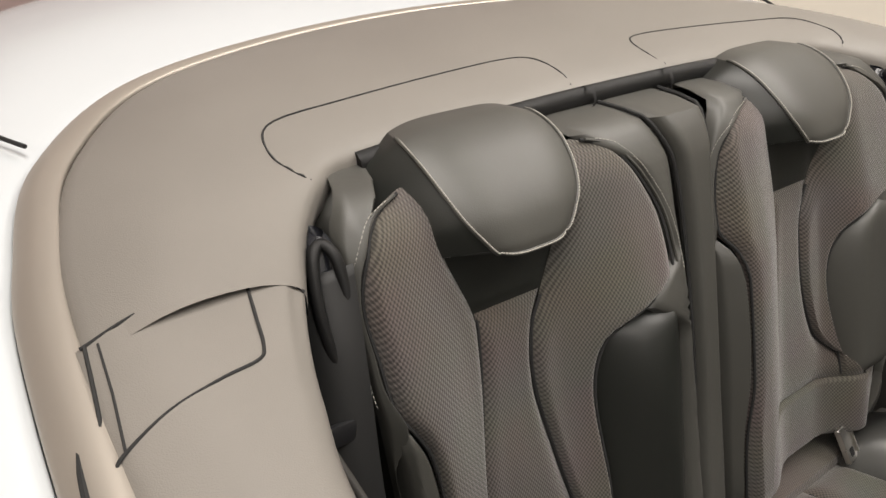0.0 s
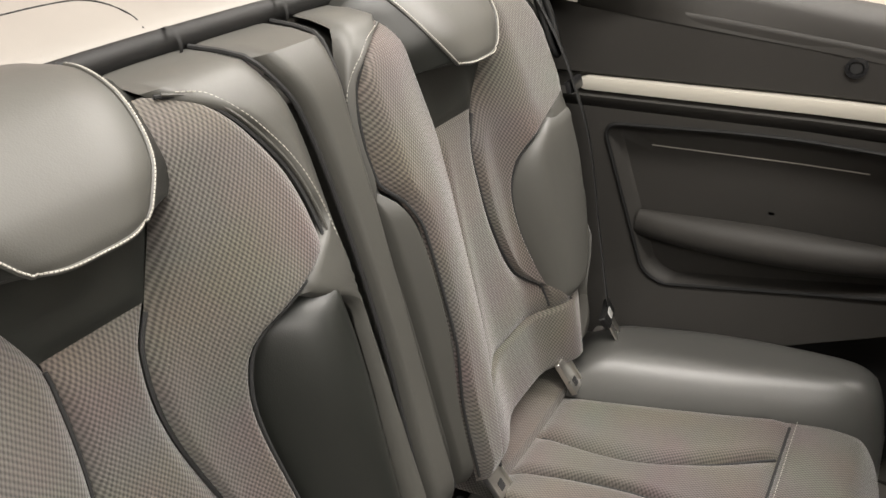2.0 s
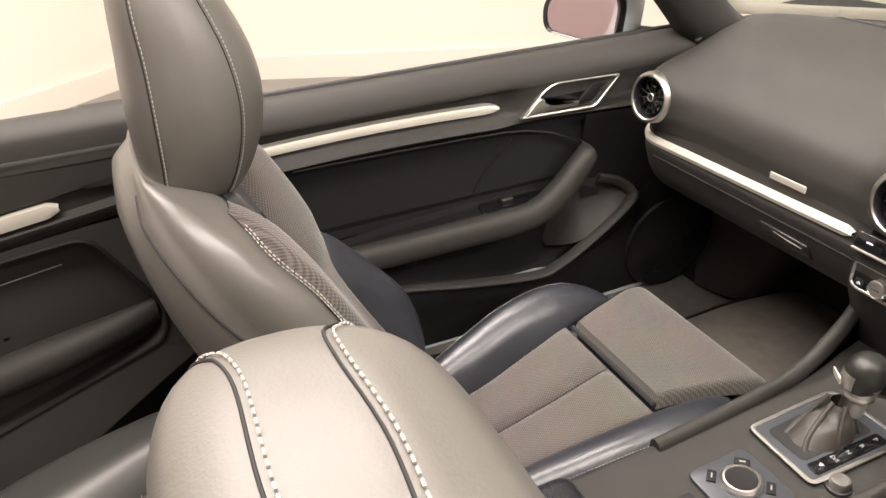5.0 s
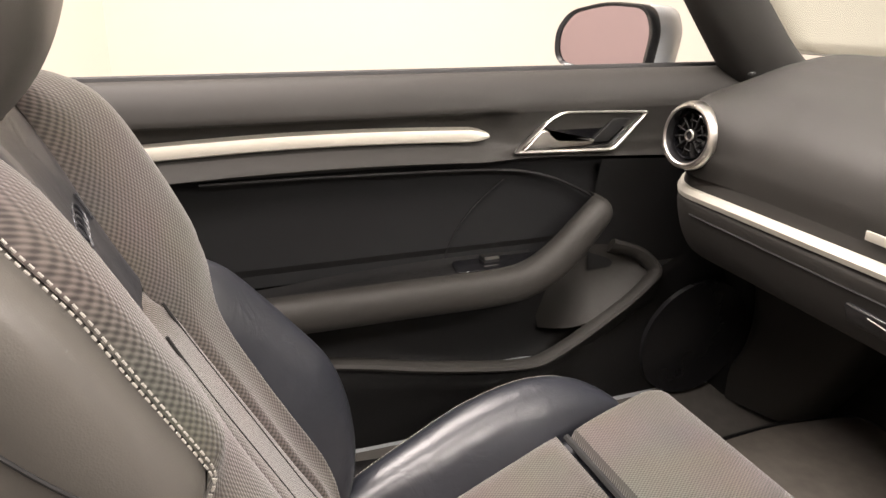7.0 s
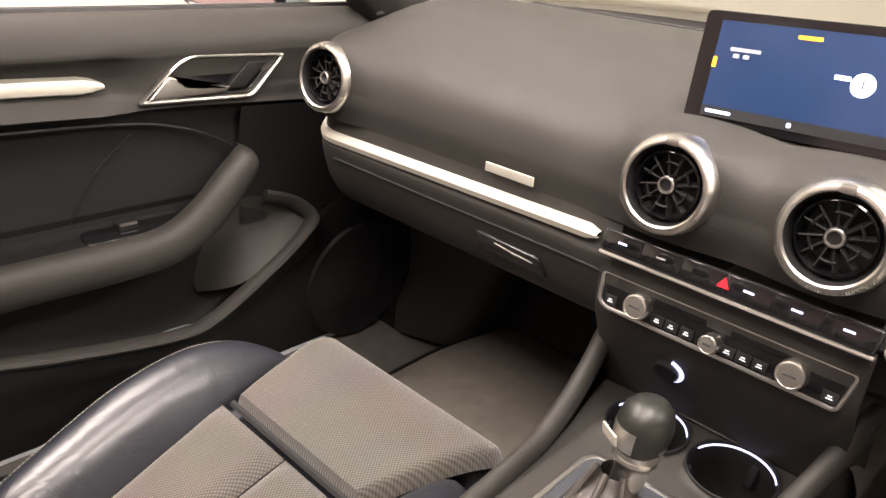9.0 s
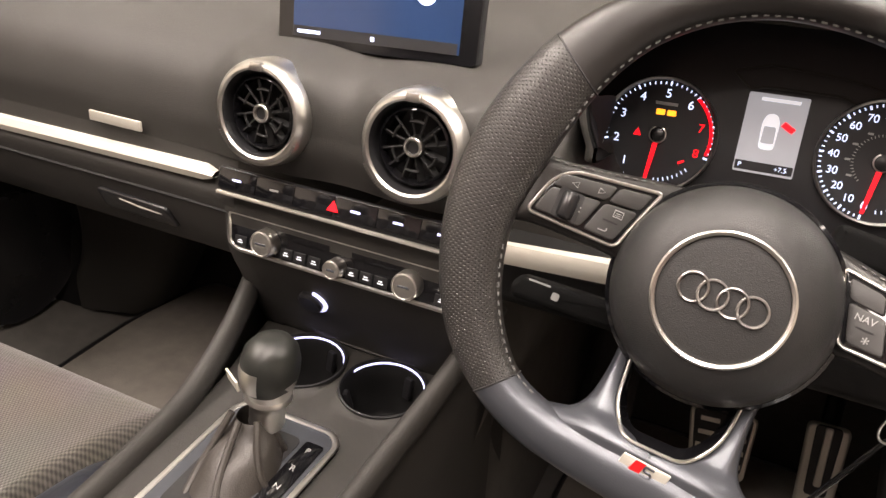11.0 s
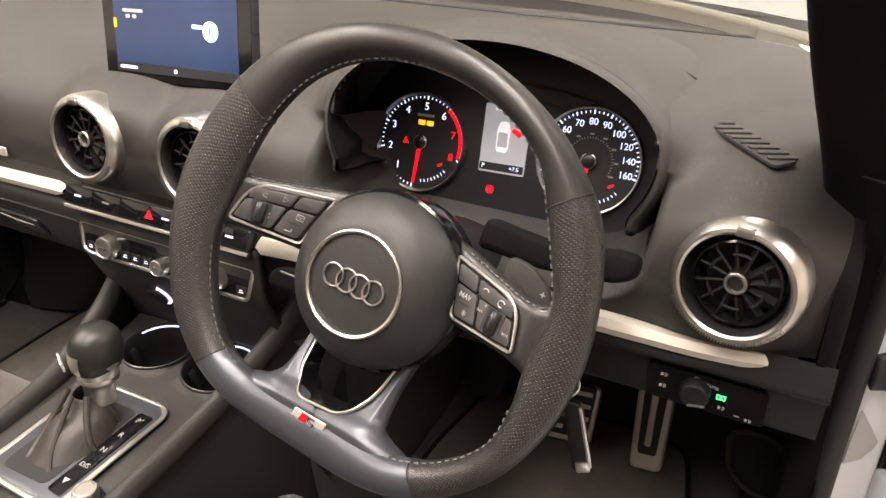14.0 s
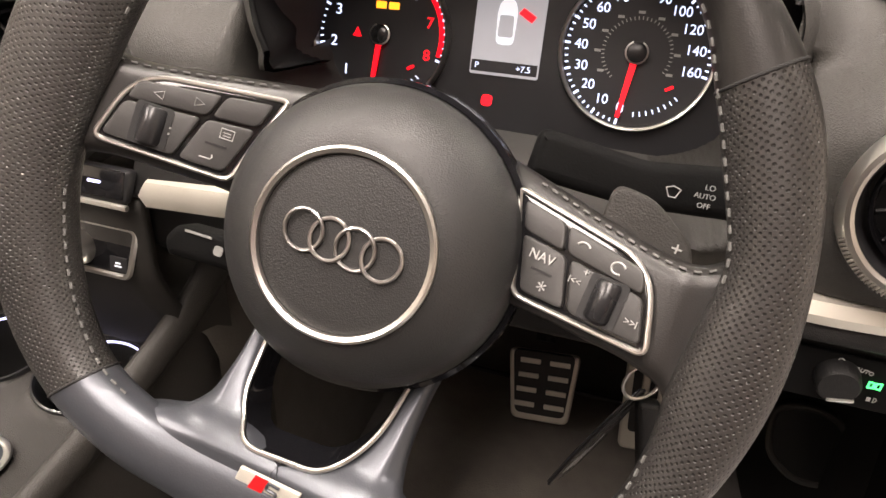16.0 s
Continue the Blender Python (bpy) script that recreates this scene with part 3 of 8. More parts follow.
middle = thing("centre_seat_back", "narrow grey leather centre section between the rear seats", "seat", (0, -1.3, 0.4))
flat = rear_form(0.0, 0.0)
MID_L = [(0.0, -0.034), (0.22, -0.036), (0.41, -0.041), (0.50, -0.042), (0.588, -0.050), (0.630, -0.056)]
MID_R = [(0.0, 0.020), (0.10, 0.014), (0.26, 0.002), (0.43, 0.003), (0.535, 0.015), (0.591, 0.040), (0.630, 0.060)]
part("pad", upholstery(lambda u, v, q: flat(u, v, q + 0.022), MID_L, MID_R, 0.010, 18, 50, 0.012, 0.2), LEATHER, middle)
for table, shift in ((MID_L, -0.003), (MID_R, 0.003)):
    line = ramp(table)
    part("seam", tube([flat(line(v) + shift, v, 0.018) for v in np.linspace(0.02, 0.615, 60)], 0.0026, 6), SEAM, middle)

bench = thing("rear_cushion", "rear bench cushion in taupe cloth with leather sides", "seat", (0, -1.0, 0.2))


def bench_form(u, v, h):
    z = 0.372 + 0.15 * (v + 1.25) - 3.2 * max(0, v + 0.86) ** 2 - 6 * max(0, v + 0.80) ** 1.6
    return np.array([u, v, z + h])


def dish(c):
    return lambda u, v, h: bench_form(c + u, v, h - 0.012 * math.cos(min(1, abs(u) / 0.19) * math.pi / 2))


part("base", box((1.16, 0.42, 0.20), pose(0, -1.03, 0.255), 0.03), CARPET, bench)
for c in (0.245, -0.245):
    S = dish(c)
    w = 0.165
    part("cushion_edge", upholstery(S, [(-0.886, -w - (0.013 if c < 0 else 0)), (-0.76, -w - (0.045 if c < 0 else 0.005)), (-0.735, -w - (0.045 if c < 0 else 0.005))], [(-0.886, w + (0.013 if c > 0 else 0)), (-0.76, w + (0.045 if c > 0 else 0.005)), (-0.735, w + (0.045 if c > 0 else 0.005))], 0.012), CLOTH_SEAT, bench, "knobbly taupe cloth front edge")
    o = -1 if c < 0 else 1
    edges = [[(-1.20, 0.085 * o), (-1.05, 0.130 * o), (-0.886, 0.178 * o)], [(-1.20, -0.012 * o), (-1.07, -0.002 * o), (-0.978, 0.040 * o), (-0.886, 0.100 * o)], [(-1.20, -0.100 * o), (-1.10, -0.065 * o), (-1.0, -0.050 * o), (-0.886, -0.085 * o)], [(-1.20, -0.150 * o), (-1.05, -0.158 * o), (-0.886, -0.165 * o)]]
    if o > 0:
        edges = edges[::-1]
    for a, b in zip(edges[:-1], edges[1:]):
        part("cushion_panel", upholstery(S, a, b, 0.010), CLOTH_SEAT, bench, "knobbly taupe cloth")
    for line in edges[1:3]:
        sew = ramp(line)
        part("panel_seam", tube([S(sew(v), v, -0.004) for v in np.linspace(-1.19, -0.89, 40)], 0.0022, 6), SEAM, bench)
    part("rear_panel", upholstery(S, [(-1.27, -w), (-1.20, -w * 0.93)], [(-1.27, w), (-1.20, w * 0.93)], 0.008, 22, 14), CLOTH_SEAT, bench)
    part("cross_seam", tube([S(u, -0.886, -0.003) for u in np.linspace(-w, w, 30)], 0.002, 6), SEAM, bench)
    stitches([S(u, -0.880, 0.012) for u in np.linspace(-w, w, 40)], THREAD, bench, 0.0005, 0.006)
for s in (1, -1):
    a, b = [(-1.24, s * 0.335), (-1.18, s * 0.345), (-1.0, s * 0.398), (-0.80, s * 0.460), (-0.745, s * 0.468)], [(-1.24, s * 0.52), (-1.0, s * 0.588), (-0.745, s * 0.590)]
    if s < 0:
        a, b = b, a
    part("side_pad", upholstery(lambda u, v, h: bench_form(u, v, h + 0.012), a, b, 0.03, 22, 40, 0.03, 0.4), LEATHER_SHEEN, bench, "smooth dark leather")
part("middle_tray", upholstery(lambda u, v, h: bench_form(u, v, h), [(-1.24, -0.072), (-0.745, -0.072)], [(-1.24, 0.072), (-0.745, 0.072)], 0.006), TRIM, bench, "black plastic tray between the seats")

for x in (-0.345, -0.100, 0.100, 0.345):
    clip = thing("anchor_guide", "grey metal child-seat anchor guide between cushion and back", "anchor", (x, -1.215, 0.385), group="anchor guides")
    m = frame_of((x, -1.204, 0.398), (-1, -0.12, 0), (0, -0.62, 0.78))
    part("plate", slab(rounded([(-0.018, -0.026), (0.018, -0.026), (0.018, 0.034), (-0.018, 0.034)], 0.004), 0.007, m, 0.002), CHROME, clip, "dull bright metal plate")
    part("slot", slab(rounded([(-0.006, -0.018), (0.006, -0.018), (0.006, -0.004), (-0.006, -0.004)], 0.002), 0.0076, m, 0), SEAM, clip)
    part("side_lip", box((0.004, 0.056, 0.010), m @ pose(-0.017, 0.004, 0.005), 0.0015), CHROME, clip)
    part("side_lip", box((0.004, 0.056, 0.010), m @ pose(0.017, 0.004, 0.005), 0.0015), CHROME, clip)


def belt(s):
    strap = thing("seat_belt", "black woven rear seat belt with a metal tongue", "seat belt", (s * 0.50, -1.25, 0.4), group="rear seat belts")
    line = smooth_line([(s * 0.492, -1.405, 0.92), (s * 0.506, -1.355, 0.84), (s * 0.518, -1.300, 0.72), (s * 0.512, -1.255, 0.58), (s * 0.478, -1.205, 0.465)], 34)
    part("webbing", sheet([[p + np.array([s * 0.023, -0.008, -0.006]) * d for d in (-1, 0, 1)] for p in line]), RUBBER, strap, "black woven webbing", solid=0.002)
    ring = smooth_line([(s * 0.490, -1.418, 0.940), (s * 0.482, -1.405, 0.932), (s * 0.480, -1.385, 0.895), (s * 0.484, -1.370, 0.862), (s * 0.492, -1.362, 0.846), (s * 0.504, -1.366, 0.852), (s * 0.508, -1.386, 0.895), (s * 0.502, -1.408, 0.932)], 60, True)
    part("belt_guide", tube(ring, 0.0055, 12, True), TRIM, strap, "black belt guide loop")
    part("guide_boot", loft([[(s * (x - w), y, z), (s * x, y + 0.010, z), (s * (x + w), y, z), (s * x, y - 0.012, z)] for x, y, z, w in ((0.486, -1.432, 0.945, 0.006), (0.487, -1.424, 0.932, 0.013), (0.492, -1.408, 0.90, 0.014), (0.496, -1.395, 0.86, 0.010))], 20, 24, True), LEATHER_DARK, strap, "soft black guide cover")
    part("guide_screw", lathe([(0.005, 0), (0.005, 0.003), (0, 0.004)], pose(s * 0.508, -1.385, 0.895, 90, 0, 0), 14), CHROME, strap)
    part("slide", box((0.046, 0.010, 0.020), pose(s * 0.513, -1.335, 0.80, 20, 0, 0), 0.004), TRIM_SMOOTH, strap)
    m = frame_of((s * 0.452, -1.195, 0.455), (-1, -0.25, -0.1), (0, -0.6, 0.8))
    part("tongue_grip", slab(rounded([(-0.030, -0.010), (0.030, -0.010), (0.036, 0.014), (-0.036, 0.014)], 0.005), 0.010, m, 0.003), TRIM, strap)
    for k in (-0.012, 0.012):
        part("tongue", slab(rounded([(k - 0.007, -0.040), (k + 0.007, -0.040), (k + 0.007, -0.008), (k - 0.007, -0.008)], 0.003), 0.003, m @ pose(0, 0, 0.003), 0.0008), CHROME, strap, "bright metal tongue")
    part("label_patch", slab(rounded([(-0.010, -0.004), (0.010, -0.004), (0.010, 0.010), (-0.010, 0.010)], 0.002), 0.0012, m @ pose(0, 0, 0.010), 0.0003), SILVER_PRINT, strap)


belt(1)
belt(-1)


# ---- quarter trims ----
def quarter(s):
    trim = thing("quarter_trim", "dark plastic rear quarter trim with an aluminium strip and padded armrest", "quarter trim", (s * 0.6, -1.1, 0.3), group="quarter trims")

    def Q(y, z, out=0.0):
        """A point of the trim's face; out: metres towards the outside."""
        base = 0.598 - 0.06 * max(0, -1.0 - y) ** 1.0
        top = 0.0
        low = -0.22 * max(0, 0.46 - z)
        return np.array([s * (base + top + low + out), y, z])

    ys = np.linspace(-1.50, -0.745, 46)
    zs = np.r_[np.linspace(0.945, 0.86, 12), np.linspace(0.85, 0.76, 6)]
    strip_low = lambda y: 0.762 + 0.125 * (y + 1.36)
    rows = []
    for y in ys:
        line = []
        for z in np.r_[np.linspace(0.918, 0.87, 8), 0.86]:
            line.append(Q(y, z))
        zt = strip_low(y) + 0.030
        line += [Q(y, zt + 0.006), Q(y, zt, 0.008), Q(y, zt - 0.024, 0.010), Q(y, zt - 0.032, -0.004), Q(y, zt - 0.05, 0.0)]
        rows.append(line)
    part("upper_pad", sheet(rows), SOFT, trim, "soft grained upper pad", solid=0.004 * s)
    inner = ramp([(-1.40, 0.520), (-1.368, 0.536), (-1.31, 0.560), (-1.25, 0.580), (-1.16, 0.602), (-1.0, 0.606), (-0.70, 0.606)])
    # Light put in the colour: pale deck tone right, dark plastic left.
    part("top_pad", loft([[(s * 0.706, y, 0.942), (s * 0.690, y, 0.953), (s * 0.650, y, 0.9615), (s * (inner(y) + 0.024), y, 0.9595), (s * (inner(y) + 0.004), y, 0.950), (s * (inner(y) - 0.004), y, 0.935), tuple(Q(y, 0.900, -0.0015))] for y in (-1.368, -1.31, -1.25, -1.16, -1.0, -0.85, -0.74)], 60, 34), DECK if s > 0 else SOFT, trim, "smooth padded upper edge")
    # strip
    secs = []
    for y in np.linspace(-1.355, -0.885, 30):
        z = strip_low(y) + 0.018
        e = math.sqrt(max(0, min(1, (y + 1.356) / 0.006, (-0.884 - y) / 0.012))) * 0.0115 + 0.001
        secs.append([Q(y, z + e, 0.006), Q(y, z + e * 0.8, -0.004), Q(y, z, -0.006), Q(y, z - e * 0.8, -0.004), Q(y, z - e, 0.006)])
    part("strip", sheet(secs), ALU, trim, "pale brushed aluminium strip")
    # lower panel with a recess
    rec = rounded([(-1.300, 0.724), (-1.05, 0.769), (-0.862, 0.786), (-0.782, 0.640), (-0.792, 0.578), (-1.148, 0.462), (-1.185, 0.478)], [0.03, 0.1, 0.03, 0.05, 0.03, 0.03, 0.02], 8)
    ctr = rec.mean(0)
    outer_ring = []
    for p in rec:
        d = (p - ctr) / np.linalg.norm(p - ctr)
        outer_ring.append(d)
    rings = []
    for grow, out in ((1.0, 0.0), (0.99, 0.004), (0.96, 0.022), (0.93, 0.028), (0.6, 0.028), (0.02, 0.028)):
        rings.append([Q(*(ctr + (p - ctr) * grow), out) for p in rec])
    part("recess", sheet(rings, True), SOFT, trim, "dark recessed panel")
    rim = [Q(p[0], p[1], -0.002) for p in rec]
    part("recess_edge", tube(rim, 0.0035, 8, True), TRIM, trim)
    # surround of the recess: rays from the recess to a wide border
    border = []
    for p in rec:
        d = p - ctr
        k = 9.0
        for lim, c in ((-1.50, 0), (-0.745, 0)):
            if d[0] and (lim - ctr[0]) / d[0] > 0:
                k = min(k, (lim - ctr[0]) / d[0])
        for lim in (0.24, None):
            zz = 0.24 if lim else strip_low(p[0]) - 0.02
            if d[1] and (zz - ctr[1]) / d[1] > 0:
                k = min(k, (zz - ctr[1]) / d[1])
        border.append(ctr + d * max(1.0, k))
    part("lower_panel", sheet([[Q(*(a * (1 - t) + b * t)) for a, b in zip(rec, border)] for t in np.linspace(0, 1, 8)], True), SOFT, trim)
    part("backing", sheet([[Q(y, z, 0.04) for z in (0.20, 0.4, 0.6, 0.80)] for y in (-1.5, -1.2, -0.95, -0.73)]), TRIM, trim)
    # stitched line in the recess
    part("recess_line", tube([Q(y, 0.696 + 0.134 * (y + 1.224), 0.0262) for y in np.linspace(-1.222, -0.91, 20)], 0.0011, 5), THREAD, trim, "fine pale seam")
    # armrest
    secs = []
    for t in np.linspace(0, 1, 26):
        y = -1.215 + 0.42 * t
        z = 0.560 + 0.068 * t
        w = 0.062 * math.sin(math.pi * min(1, 0.06 + t * 0.90)) ** 0.5
        hgt = 0.018 + 0.016 * math.sin(math.pi * (0.15 + 0.75 * t))
        secs.append([Q(y, z + hgt * math.sin(a) * 0.9, 0.028 - w * (0.5 + 0.5 * math.cos(a))) for a in np.linspace(-math.pi, math.pi, 20, endpoint=False)])
    part("armrest", sheet(secs, True), SOFT, trim, "padded dark armrest")
    # round sockets
    for y, z in ((-0.975, 0.888), (-1.385, 0.918)):
        m = frame_of(Q(y, z, -0.002), (0, -s, 0), (0, 0, 1))
        part("socket", lathe([(0.014, -0.002), (0.014, 0.0015), (0.0095, 0.0022), (0.0085, -0.001), (0.0075, -0.012), (0.0, -0.012)], m, 24), TRIM_SMOOTH, trim, "round black socket")
        part("socket_hole", lathe([(0.0078, 0.0006), (0.0, 0.0007)], m, 20), SEAM, trim)
    # dark end pillar
    part("end_pillar", loft([[(s * 0.655, -0.765, z), (s * 0.640, -0.735, z), (s * 0.66, -0.70, z), (s * 0.74, -0.69, z)] for z in (0.25, 0.55, 0.80, 0.93)], 12, 16), TRIM, trim)
    part("end_cap", loft([[(s * 0.62, y, 0.925), (s * 0.635, y, 0.945), (s * 0.67, y, 0.955), (s * 0.71, y, 0.950)] for y in (-0.83, -0.79, -0.75)], 10, 12), TRIM, trim, "folded end cap of the roof rail", solid=0.006)
    part("end_slot", box((0.05, 0.06, 0.006), pose(s * 0.655, -0.79, 0.944, 0, s * 20, 0), 0.002), SEAM, trim)
    # panel joints on top
    part("top_joint", tube(smooth_line([(s * 0.695, -1.366, 0.9520), (s * 0.65, -1.3725, 0.9625), (s * 0.600, -1.3725, 0.9620), (s * 0.565, -1.369, 0.9590), (s * 0.545, -1.366, 0.9535), (s * 0.535, -1.358, 0.944)], 30), 0.0015, 6), SEAM, trim)
    part("hatch_joint", tube(smooth_line([(s * 0.577, -1.366, 0.9608), (s * 0.587, -1.327, 0.9610), (s * 0.595, -1.297, 0.9605), (s * 0.604, -1.285, 0.9612), (s * 0.630, -1.280, 0.9620), (s * 0.666, -1.273, 0.9588), (s * 0.697, -1.261, 0.9510), (s * 0.704, -1.256, 0.9460)], 40), 0.0013, 6), SEAM, trim)
    part("hatch_joint", tube([(s * 0.684, -1.362, 0.9552), (s * 0.689, -1.311, 0.9535), (s * 0.696, -1.262, 0.9512)], 0.0009, 6), SEAM, trim)
    part("latch_joint", tube(smooth_line([(s * 0.692, -1.366, 0.9530), (s * 0.698, -1.319, 0.9500), (s * 0.7025, -1.292, 0.9470), (s * 0.708, -1.285, 0.9440), (s * 0.716, -1.282, 0.942)], 24), 0.0014, 6), SEAM, trim)
    part("latch_slot", tube(smooth_line([(s * 0.714, -1.315, 0.9435), (s * 0.716, -1.29, 0.9430), (s * 0.721, -1.26, 0.9430), (s * 0.724, -1.22, 0.9430), (s * 0.728, -1.15, 0.9430)], 30), 0.0025, 8), SEAM, trim, "open black slot beside the rail")
    return trim


quarter(-1)
quarter(1)


# ---- front seats ----
FV, FN = np.array([0, -0.46, 0.888]), np.array([0, 0.888, 0.46])


FRONT_W = [0.0, 0.07, 0.12, 0.165, 0.20, 0.235]
FRONT_V = [-0.10, 0.0, 0.087, 0.175, 0.263, 0.31, 0.345, 0.43, 0.50, 0.55, 0.60, 0.63]
FRONT_H = [
    [-0.035, -0.035, -0.030, -0.008, -0.006, -0.03], [-0.015, -0.012, -0.004, 0.040, 0.050, 0.010], [-0.015, -0.012, -0.002, 0.052, 0.072, 0.028],
    [-0.015, -0.012, 0.000, 0.038, 0.058, 0.022], [-0.015, -0.012, 0.004, 0.022, 0.036, 0.010],
    [-0.015, -0.010, 0.014, 0.026, 0.018, 0.002], [-0.014, -0.008, 0.018, 0.034, 0.020, 0.004],
    [-0.012, -0.004, 0.022, 0.038, 0.020, 0.004], [-0.010, -0.003, 0.020, 0.034, 0.014, -0.002],
    [-0.016, -0.012, 0.002, 0.008, -0.004, -0.012], [-0.036, -0.035, -0.030, -0.028, -0.030, -0.034], [-0.06, -0.06, -0.06, -0.06, -0.06, -0.06]]
FRONT_COLS = [ramp(list(zip(FRONT_V, col))) for col in zip(*FRONT_H)]
BACK_HALF = ramp([(-0.10, 0.205), (0.0, 0.218), (0.15, 0.232), (0.30, 0.235), (0.42, 0.232), (0.50, 0.222), (0.55, 0.200), (0.595, 0.155), (0.620, 0.10)])
BACK_REAR = ramp([(-0.10, -0.150), (0.0, -0.160), (0.08, -0.163), (0.30, -0.151), (0.46, -0.142), (0.55, -0.126), (0.596, -0.112), (0.620, -0.095)])
BACK_SEAM = ramp([(0.0, 0.0), (0.20, 0.0), (0.32, -0.022), (0.40, -0.052), (0.473, -0.074), (0.55, -0.083), (0.616, -0.087)])


def front_form(w, v, easy):
    """Height of the upholstered front of a seat back; easy: a flatter lower bolster."""
    hs = [c(v) for c in FRONT_COLS]
    if easy:
        hs[2:] = [h * 0.35 if h > 0 else h for h in hs[2:]]
        fold = 0.010 * step((v - 0.295) / 0.03) * (1 - step((v - 0.44) / 0.10)) - 0.028 * (1 - step((v - 0.285) / 0.03))
        hs[4:] = [h + fold for h in hs[4:]]
        hs[3] += 0.5 * fold
    return ramp(list(zip(FRONT_W, hs)))(min(0.235, abs(w) * 0.235 / BACK_HALF(v)))


def front_seat(cx, label, drop):
    seat = thing("front_seat", label, "seat", (cx, -0.35, 0.22), group="front seats")
    base = np.array([cx, -0.42, 0.46])

    def S(w, v, h):
        return base + np.array([w, 0, 0]) + FV * v + FN * (h + front_form(w, v, w * cx < 0))

    def side(s, v, k):
        """A point of the flank, k from 0 at its front edge to 1 at its rear."""
        hw, rear = BACK_HALF(v), BACK_REAR(v)
        e = front_form(s * hw * 0.96, v, s * cx < 0)
        h = e - 0.006 + (rear + 0.030 - e) * k
        bow = 0.010 * math.sin(math.pi * min(1, k / 0.55)) if k < 0.55 else -0.030 * ((k - 0.55) / 0.45) ** 2
        return base + np.array([s * (hw + bow), 0, 0]) + FV * v + FN * h

    rows = []
    for v in np.linspace(-0.10, 0.620, 66):
        hw, rear = BACK_HALF(v), BACK_REAR(v)
        row = [S(w * hw * 0.96, v, -0.008) for w in np.linspace(-1, 1, 41)]
        row += [side(1, v, k) for k in np.linspace(0.06, 1, 14)]
        row += [base + np.array([w * (hw - 0.045), 0, 0]) + FV * v + FN * (rear + 0.012 * abs(w) ** 4) for w in np.linspace(1, -1, 17)]
        row += [side(-1, v, k) for k in np.linspace(1, 0.06, 14)]
        rows.append(row)
    rows.append([np.array(p) * 0.45 + np.mean(rows[-1], 0) * 0.55 + FV * 0.006 for p in rows[-1]])
    bm = sheet(rows, True)
    bm.verts.ensure_lookup_table()
    k = len(rows[0])
    bm.faces.new([bm.verts[j] for j in range(k)])
    bm.faces.new([bm.verts[(len(rows) - 1) * k + j] for j in range(k)])
    part("backrest", bm, LEATHER_FRONT, seat, "grey leather backrest", sharp=70)
    # upholstery on the front of the back
    inner_line = [(-0.09, 0.080), (0.02, 0.080), (0.20, 0.072), (0.30, 0.066), (0.345, 0.060), (0.40, 0.056), (0.48, 0.066), (0.56, 0.085)]
    wide_line = [(v, -u) for v, u in inner_line[:5]]
    part("centre_panel", upholstery(S, wide_line, inner_line[:5], 0.010), CLOTH_BACK, seat, "knobbly taupe cloth")
    for u in (-0.034, 0.034):
        part("panel_seam", tube([S(u, v, 0.0095) for v in np.linspace(0.04, 0.335, 30)], 0.0016, 6), SEAM, seat)
    upper = [[(0.349, -0.058), (0.40, -0.055), (0.48, -0.065), (0.56, -0.084)], [(0.349, 0.088), (0.37, 0.108), (0.40, 0.122), (0.48, 0.130), (0.56, 0.118)]]
    if cx > 0:
        upper = [[(v, -u) for v, u in edge] for edge in upper[::-1]]
    part("upper_panel", upholstery(S, *upper, 0.007), BOLSTER, seat, "smooth dark leather with an embossed mark")
    for s in (1, -1):
        inner = [(v, s * (u + 0.002)) for v, u in inner_line]
        if s * cx < 0:
            inner = inner[:4] + [(0.349, s * 0.090), (0.37, s * 0.110), (0.40, s * 0.124), (0.48, s * 0.132), (0.56, s * 0.120)]
        if s * cx > 0:
            outer = [(-0.09, s * 0.120), (0.02, s * 0.128), (0.156, s * 0.134), (0.250, s * 0.142), (0.285, s * 0.165), (0.315, s * 0.200), (0.36, s * 0.207), (0.45, s * 0.204), (0.51, s * 0.190), (0.56, s * 0.150)]
        else:
            outer = [(-0.09, s * 0.150), (0.02, s * 0.165), (0.15, s * 0.190), (0.25, s * 0.204), (0.36, s * 0.208), (0.45, s * 0.205), (0.51, s * 0.192), (0.56, s * 0.150)]
        a, b = (inner, outer) if s > 0 else (outer, inner)
        part("wing_panel", upholstery(S, a, b, 0.008, 26, 50), CLOTH_BACK, seat, "knobbly taupe cloth")
        near = [(v, u + s * 0.002) for v, u in outer if v < 0.33]
        far = [(v, s * (0.212 if v < 0.1 else 0.224)) for v, u in outer if v < 0.33]
        a, b = (near, far) if s > 0 else (far, near)
        part("side_bolster", upholstery(S, a, b, 0.006, 24, 40, 0.008, 0.4), BOLSTER if s * cx > 0 else LEATHER_FRONT, seat, "plump leather bolster")
        edge = ramp(outer)
        for shift, lift in ((0.004, 0.0022), (0.010, 0.0015)):
            stitches([S(edge(v) + s * shift, v, lift - 0.004) for v in np.linspace(0.30 if s * cx > 0 else 0.06, 0.55, 90)], THREAD, seat, 0.0008, 0.0060, 0.60)
        line = []
        for v in np.linspace(0.315, 0.612, 50):
            e = front_form(s * BACK_HALF(v) * 0.96, v, s * cx < 0)
            q = min(0.95, max(0.02, (BACK_SEAM(v) - e + 0.006) / (BACK_REAR(v) + 0.030 - e)))
            line.append(side(s, v, q) + np.array([s * 0.0006, 0, 0]))
        corner = [side(s, 0.316 - 0.004 * math.sin(math.pi * q), q * 0.24) + np.array([s * 0.0006, 0, 0]) for q in np.linspace(0, 1, 8)]
